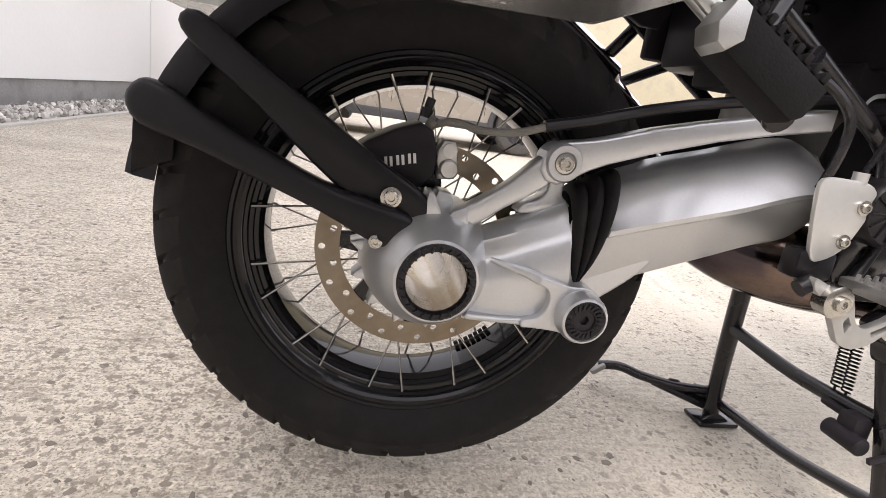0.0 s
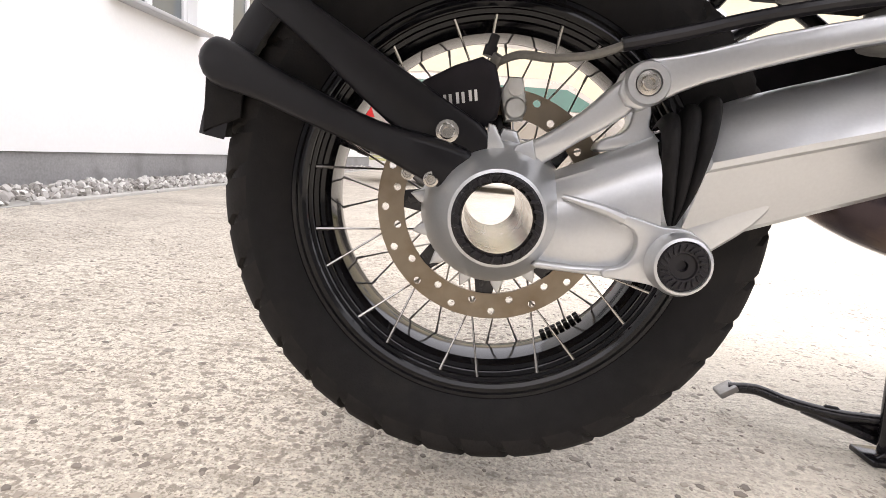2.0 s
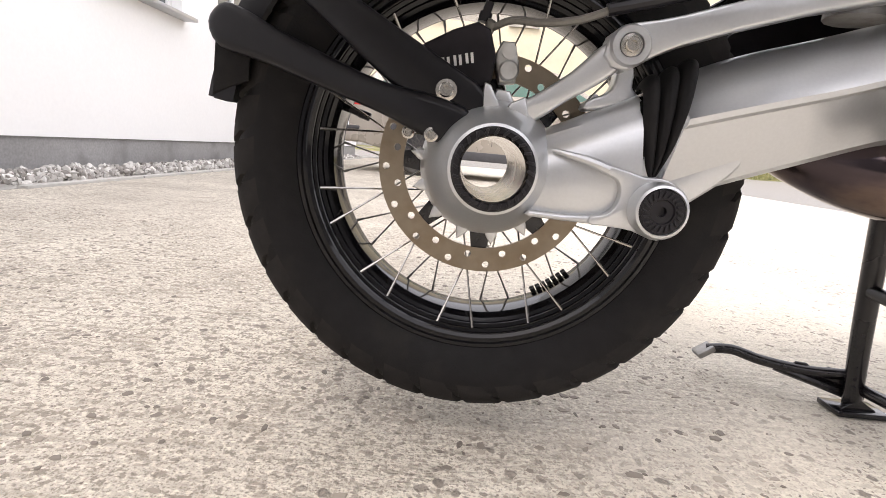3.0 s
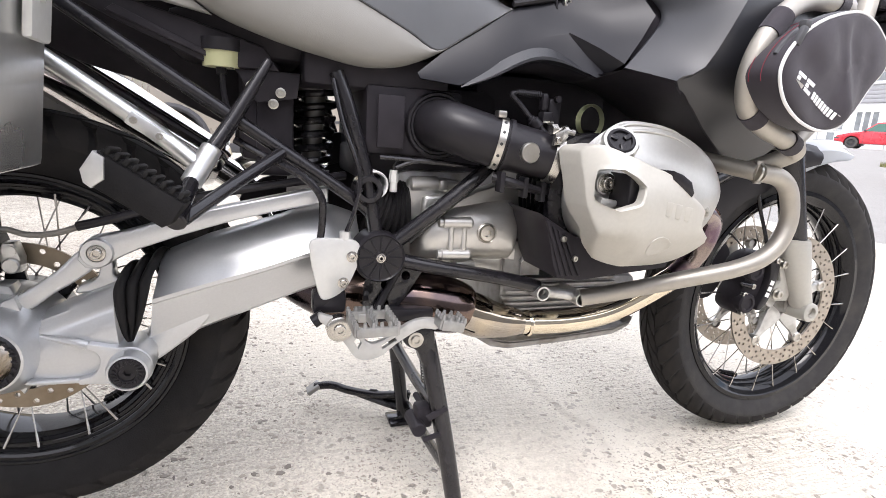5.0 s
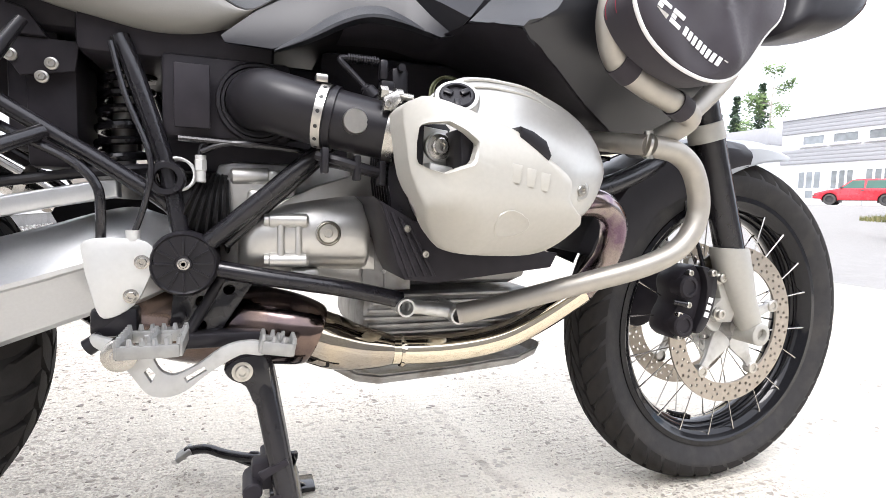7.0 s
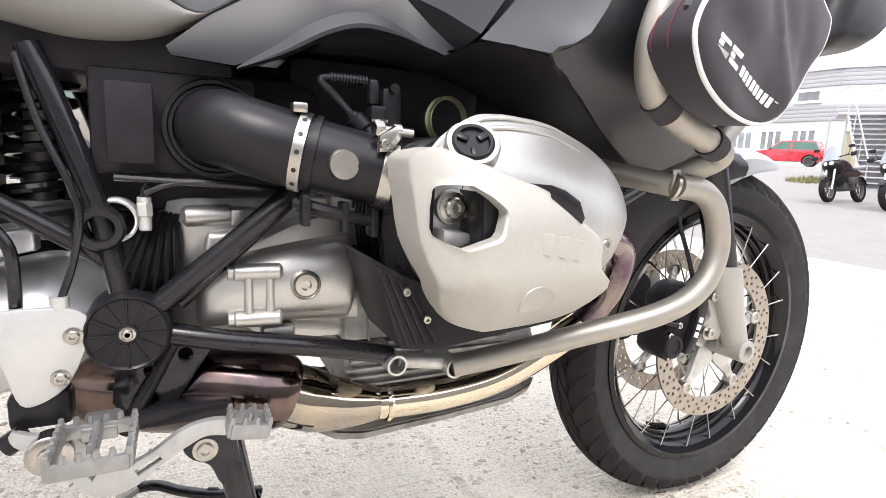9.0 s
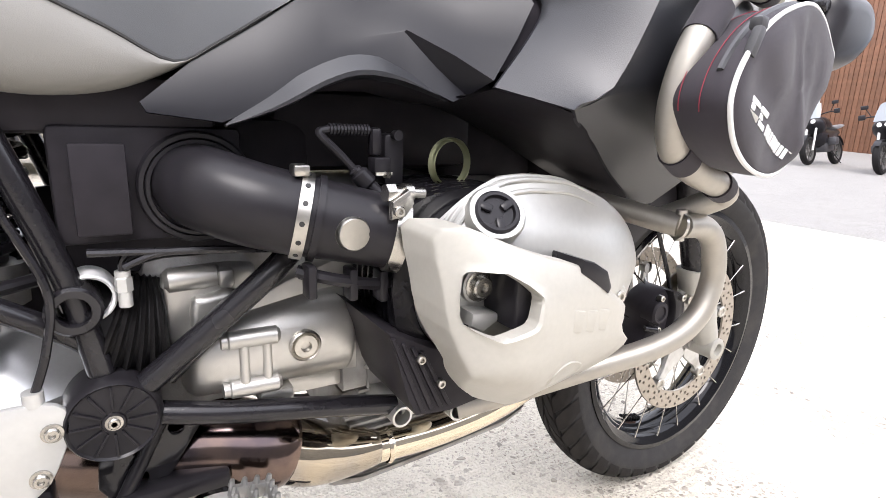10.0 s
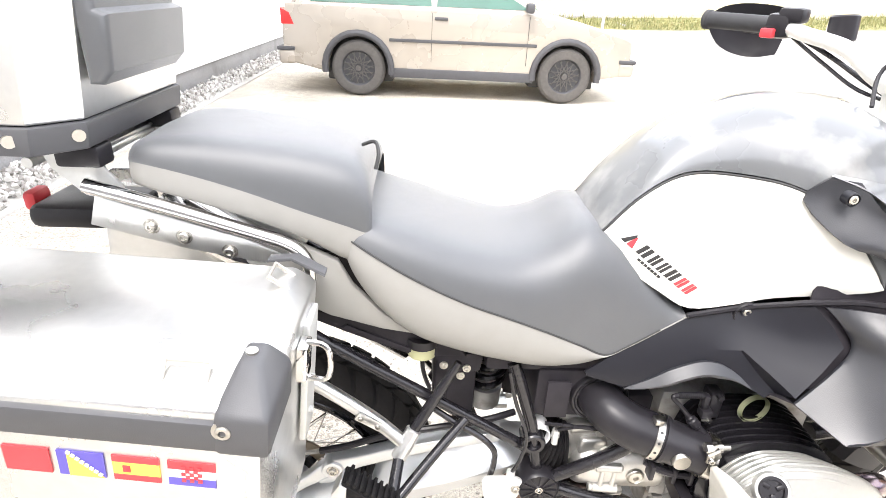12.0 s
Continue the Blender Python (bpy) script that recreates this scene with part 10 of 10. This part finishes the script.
for k in range(900):
    a, q = rng_s.uniform(0, 6.3), 0.75 * rng_s.random() ** 0.5
    x, y = 21.8 + 1.7 * q * math.cos(a), 11.3 + 1.2 * q * math.sin(a)
    z, h, a = rise(x, y) - 0.02, rng_s.uniform(0.06, 0.2), rng_s.uniform(0, 6.3)
    b0 = len(verts)
    verts += [(x - 0.02 * math.cos(a), y - 0.02 * math.sin(a), z), (x + 0.02 * math.cos(a), y + 0.02 * math.sin(a), z), (x + rng_s.uniform(-0.06, 0.06), y + rng_s.uniform(-0.06, 0.06), z + h)]
    faces.append((b0, b0 + 1, b0 + 2))
me = bpy.data.meshes.new("grass_patch")
me.from_pydata(verts, [], faces)
me.materials.append(M["grass"])
tagged(new("grass_patch", me), "small patch of grass at the foot of the stair", "grass", kind="stuff")
fence2 = thing("railing", "thin steel railing before the office building", "railing", (35, 20, GZ))
for k in range(6):
    g = nb()
    y = 29.5 - 2.1 * k
    rod(g, (35.5, y, rise(35.5, y) - 0.1), (35.5, y, rise(35.5, y) + 1.9 - 0.75), 0.03, 8)
    part("post", g, M["galv"], fence2)
for z in (0.5, 1.1):
    g = nb()
    rod(g, (35.5, 29.5, GZ + z), (35.5, 19.0, GZ + z), 0.022, 8)
    part("bar", g, M["galv"], fence2)


def small_motorcycle(tank_paint, label):
    t = thing("parked_motorcycle", label, "motorcycle", (0, 0, 0), "parked motorcycles")
    for x, r in ((0.0, 0.31), (1.45, 0.31)):
        g = nb()
        lathe(g, [(r - 0.09, -0.05), (r - 0.04, -0.062), (r - 0.008, -0.04), (r, 0), (r - 0.008, 0.04), (r - 0.04, 0.062), (r - 0.09, 0.05)], (x, 0, r), "Y", 36, cap=False)
        w = part("wheel", g, M["rubber"], t, "black tyre")
        g = nb()
        lathe(g, [(r - 0.085, -0.04), (r - 0.10, -0.03), (r - 0.10, 0.03), (r - 0.085, 0.04)], (x, 0, r), "Y", 36, cap=False)
        for k in range(10):
            a = 2 * math.pi * k / 10
            rod(g, (x, 0, r), (x + (r - 0.1) * math.cos(a), 0, r + (r - 0.1) * math.sin(a)), 0.010, 6)
        lathe(g, [(0.12, -0.05), (0.12, -0.045), (0.07, -0.045), (0.07, -0.05)], (x, 0, r), "Y", 24, closed=True)
        part("rim", g, M["rimgrey"], w, "dark spoked rim")
    g = nb()
    box(g, (0.72, 0, 0.45), (0.50, 0.34, 0.34), 0.06)
    for s in (-1, 1):
        box(g, (0.80, s * 0.25, 0.50), (0.20, 0.18, 0.17), 0.04)
    part("engine", g, M["cartrim"], t, "dark engine")
    g = nb()
    rows = []
    for x, z0, z1, w in ((0.10, 0.62, 0.80, 0.13), (0.35, 0.52, 0.80, 0.16), (0.65, 0.34, 0.82, 0.19), (0.95, 0.36, 0.84, 0.20), (1.12, 0.52, 0.84, 0.16)):
        rows.append([(x, w * math.cos(a), (z0 + z1) / 2 + (z1 - z0) / 2 * math.sin(a)) for a in (2 * math.pi * k / 14 for k in range(14))])
    skin(g, dense(rows, 3), closed=True, caps=True)
    part("frame_cover", g, M["plastic"], t, "black side covers and frame")
    rows = []
    for x, z0, z1, w in ((0.42, 0.80, 0.86, 0.10), (0.55, 0.76, 0.95, 0.14), (0.75, 0.74, 1.05, 0.17), (0.95, 0.72, 1.06, 0.18), (1.12, 0.72, 1.02, 0.14)):
        rows.append([(x, w * math.cos(a), (z0 + z1) / 2 + (z1 - z0) / 2 * math.sin(a)) for a in (2 * math.pi * k / 16 for k in range(16))])
    g = nb()
    skin(g, dense(rows, 3), closed=True, caps=True)
    part("tank", g, M[tank_paint], t, "painted tank and fairing")
    rows = []
    for x, z0, z1, w in ((-0.25, 0.84, 0.92, 0.10), (0.0, 0.80, 0.90, 0.14), (0.3, 0.76, 0.86, 0.15), (0.5, 0.78, 0.88, 0.12)):
        rows.append([(x, w * math.cos(a), (z0 + z1) / 2 + (z1 - z0) / 2 * math.sin(a)) for a in (2 * math.pi * k / 14 for k in range(14))])
    g = nb()
    skin(g, dense(rows, 3), closed=True, caps=True)
    part("seat", g, M["seat"], t, "dark seat")
    g = nb()
    for s in (-1, 1):
        rod(g, (1.45, s * 0.09, 0.31), (1.18, s * 0.09, 0.98), 0.026, 12)
    part("fork", g, M["cast"], t, "silver fork")
    g = nb()
    rows = []
    for x, z0, z1, w in ((1.02, 0.62, 1.02, 0.20), (1.14, 0.66, 1.05, 0.23), (1.24, 0.74, 1.06, 0.21), (1.32, 0.82, 1.02, 0.15), (1.37, 0.88, 0.97, 0.07)):
        rows.append([(x, w * math.cos(a), (z0 + z1) / 2 + (z1 - z0) / 2 * math.sin(a)) for a in (2 * math.pi * k / 16 for k in range(16))])
    skin(g, dense(rows, 3), closed=True, caps=True)
    fr = part("headlamp", g, M["plastic"], t, "dark headlamp cowl")
    g = nb()
    for s in (-1, 1):
        lathe(g, [(0.055, 1.330), (0.04, 1.372), (0.0, 1.376)], (0, s * 0.06, 0.93), "X", 18, cap=False)
    part("lens", g, M["white"], fr, "clear headlamp glass")
    g = nb()
    rows = [[(1.30 - 0.20 * f + 0.05 * (1 - u * u), 0.175 * u * (1 - 0.30 * f * f), 1.00 + 0.36 * f - 0.03 * u * u * f) for u in (-1, -0.7, -0.35, 0, 0.35, 0.7, 1)] for f in (0, 0.3, 0.6, 0.85, 1.0)]
    skin(g, rows)
    skin(g, [[(p[0] - 0.005, p[1], p[2]) for p in r] for r in rows])
    part("windscreen", g, M["screen"], t, "pale clear windscreen")
    g = nb()
    tube(g, [(0.98, -0.40, 1.12), (1.05, -0.25, 1.12), (1.10, 0, 1.07), (1.05, 0.25, 1.12), (0.98, 0.40, 1.12)], 0.014, 10)
    for s in (-1, 1):
        box(g, (1.10, s * 0.42, 1.12), (0.05, 0.12, 0.10), 0.02)
        rod(g, (1.05, s * 0.28, 1.12), (1.08, s * 0.36, 1.28), 0.007)
        box(g, (1.09, s * 0.38, 1.31), (0.03, 0.13, 0.075), 0.015)
    part("handlebar", g, M["plastic"], t, "black handlebar with mirrors")
    g = nb()
    rows = [[(1.45 + 0.345 * math.cos(a), y, 0.31 + 0.345 * math.sin(a)) for y in (-0.06, 0, 0.06)] for a in (radians(d) for d in range(40, 141, 10))]
    skin(g, rows)
    part("mudguard", g, M["plastic"], t, "dark mudguard")
    g = nb()
    rows = [[(0.34 * math.cos(a), y, 0.31 + 0.34 * math.sin(a)) for y in (-0.07, 0, 0.07)] for a in (radians(d) for d in range(40, 161, 10))]
    skin(g, rows)
    part("mudguard", g, M["plastic"], t, "dark mudguard")
    g = nb()
    rod(g, (0.60, 0.14, 0.30), (0.52, 0.30, 0.0), 0.012, 8)
    part("side_stand", g, M["frame"], t, "black side stand")
    return t


M["screen"] = mat("pale_windscreen", (0.24, 0.26, 0.28), 0.1, var=0.05, scale=3, coat=0.5)
for x, y, deg, paint, lab in ((15.94, 6.93, 183, "plastic", "dark touring motorcycle with a clear windscreen on its side stand"), (15.10, 5.30, 183, "plastic", "black and silver touring motorcycle with a tall clear windscreen"), (14.34, 3.68, 183, "redpaint", "red and black roadster motorcycle parked before the wooden shed")):
    sm0 = small_motorcycle(paint, lab)
    sm0.matrix_world = Matrix.Translation((x, y, rise(x, y) - 0.014)) @ Matrix.Rotation(radians(deg), 4, "Z") @ Matrix.Rotation(radians(10), 4, "X")

# bicycle by the office door
bc = thing("bicycle", "dark bicycle leaning near the office railing", "bicycle", (0, 0, 0))
for x in (0, 1.05):
    g = nb()
    lathe(g, [(0.33, -0.02), (0.345, 0), (0.33, 0.02), (0.315, 0)], (x, 0, 0.345), "Y", 32, closed=True)
    part("wheel", g, M["rubber"], bc)
g = nb()
for a, b in (((0, 0, 0.345), (0.42, 0, 0.30)), ((0.42, 0, 0.30), (0.30, 0, 0.85)), ((0.30, 0, 0.8), (0.85, 0, 0.85)), ((0.42, 0, 0.3), (0.85, 0, 0.8)), ((0, 0, 0.345), (0.31, 0, 0.75)), ((1.05, 0, 0.345), (0.83, 0, 0.95))):
    rod(g, a, b, 0.018, 8)
rod(g, (0.80, -0.28, 1.0), (0.80, 0.28, 1.0), 0.014, 8)
box(g, (0.28, 0, 0.92), (0.25, 0.14, 0.06), 0.02)
part("frame", g, M["frame"], bc, "dark bicycle frame")
bc.matrix_world = Matrix.Translation((34.6, 27.6, rise(34.6, 27.6))) @ Matrix.Rotation(radians(95), 4, "Z") @ Matrix.Rotation(radians(8), 4, "X")
WORLD[bc.name] = bc.matrix_world.copy()

# ================= trees and far hills =================
M["bark"] = mat("birch_bark", (0.40, 0.37, 0.32), 0.85, var=0.4, scale=6, bump=0.004, bscale=20, scale2=2)
M["leaf"] = mat("green_leaves", (0.13, 0.20, 0.06), 0.6, var=0.4, scale=1.5, scale2=0.5)
M["needle"] = mat("dark_conifer_needles", (0.05, 0.085, 0.045), 0.7, var=0.4, scale=1.5, scale2=0.5)
# the blue of distant haze is put into the hill colour
M["hill"] = mat("hazy_blue_wooded_hill", (0.30, 0.38, 0.46), 1.0, var=0.1, scale=0.02, scale2=0.01)


def leaf_cloud(verts, faces, c, r, n, size, rg):
    for _ in range(n):
        d = Vector((rg.gauss(0, 1), rg.gauss(0, 1), rg.gauss(0, 0.8)))
        p = Vector(c) + d.normalized() * r * rg.random() ** 0.4
        u = Vector((rg.gauss(0, 1), rg.gauss(0, 1), rg.gauss(0, 1))).normalized() * size * rg.uniform(0.6, 1.3)
        v = u.orthogonal().normalized() * size * rg.uniform(0.4, 0.8)
        b0 = len(verts)
        verts += [p - u, p + v, p + u, p - v]
        faces.append((b0, b0 + 1, b0 + 2, b0 + 3))


def deciduous(x, y, h, seed):
    rg = random.Random(seed)
    z = rise(x, y)
    t = thing("tree", "loose-crowned birch with pale trunk behind the office building", "tree", (x, y, z))
    g = nb()
    tube(g, [(x, y, z), (x + 0.2, y, z + h * 0.3), (x - 0.1, y, z + h * 0.6), (x + 0.1, y, z + h * 0.92)], lambda f: 0.22 * (1 - f) + 0.03, 10)
    verts, faces = [], []
    for k in range(26):
        f = rg.uniform(0.25, 0.95)
        a, ln = rg.uniform(0, 6.3), h * 0.26 * (1.15 - f) * rg.uniform(0.6, 1.2) + 0.5
        p0 = Vector((x, y, z + h * f))
        p1 = p0 + Vector((math.cos(a) * ln, math.sin(a) * ln, ln * rg.uniform(0.1, 0.7)))
        rod(g, p0, p1, 0.05, 6, 0.015)
        for q in (0.5, 0.8, 1.05):
            leaf_cloud(verts, faces, p0.lerp(p1, q), 0.75 * rg.uniform(0.6, 1.2), 60, 0.16, rg)
    part("trunk", g, M["bark"], t, "pale branching trunk")
    me = bpy.data.meshes.new("crown")
    me.from_pydata(verts, [], faces)
    me.materials.append(M["leaf"])
    tagged(hang(new("crown", me), t), "loose green leaf crown")


def conifer(x, y, h, seed):
    rg = random.Random(seed)
    z = rise(x, y)
    t = thing("conifer", "tall dark green conifer behind the buildings", "tree", (x, y, z))
    g = nb()
    rod(g, (x, y, z), (x, y, z + h), 0.2, 8, 0.02)
    part("trunk", g, M["bark"], t, "straight trunk")
    verts, faces = [], []
    for k in range(26):
        f = 0.12 + 0.88 * k / 25
        rad = h * 0.20 * (1.02 - f) * rg.uniform(0.8, 1.2)
        for j in range(9):
            a = rg.uniform(0, 6.3)
            for q in (0.35, 0.7, 1.0):
                leaf_cloud(verts, faces, (x + rad * q * math.cos(a), y + rad * q * math.sin(a), z + h * f - 0.3 * rad * q), 0.35, 5, 0.22, rg)
    me = bpy.data.meshes.new("crown")
    me.from_pydata(verts, [], faces)
    me.materials.append(M["needle"])
    tagged(hang(new("crown", me), t), "dark needle crown")


deciduous(55.0, 43.5, 15.5, 4)
deciduous(57.0, 55.5, 11.5, 9)
deciduous(60.0, 51.0, 11.0, 12)
conifer(56.0, 49.0, 13.0, 1)
conifer(57.0, 46.5, 14.2, 2)
conifer(62.0, 57.0, 12.5, 3)
conifer(55.0, 53.0, 11.2, 5)
g = nb()
rows = []
for k in range(60):
    a = radians(-20 + 140 * k / 59)
    x, y = 640 * math.cos(a), 640 * math.sin(a)
    rows.append([(x, y, -5), (x * 1.05, y * 1.05, 40 + 26 * math.sin(k * 0.35) + 12 * math.sin(k * 0.9 + 1)), (x * 1.2, y * 1.2, 40)])
skin(g, rows)
solo("backdrop", g, M["hill"], "hazy blue wooded hills in the distance", "hills", kind="structure", angle=60)
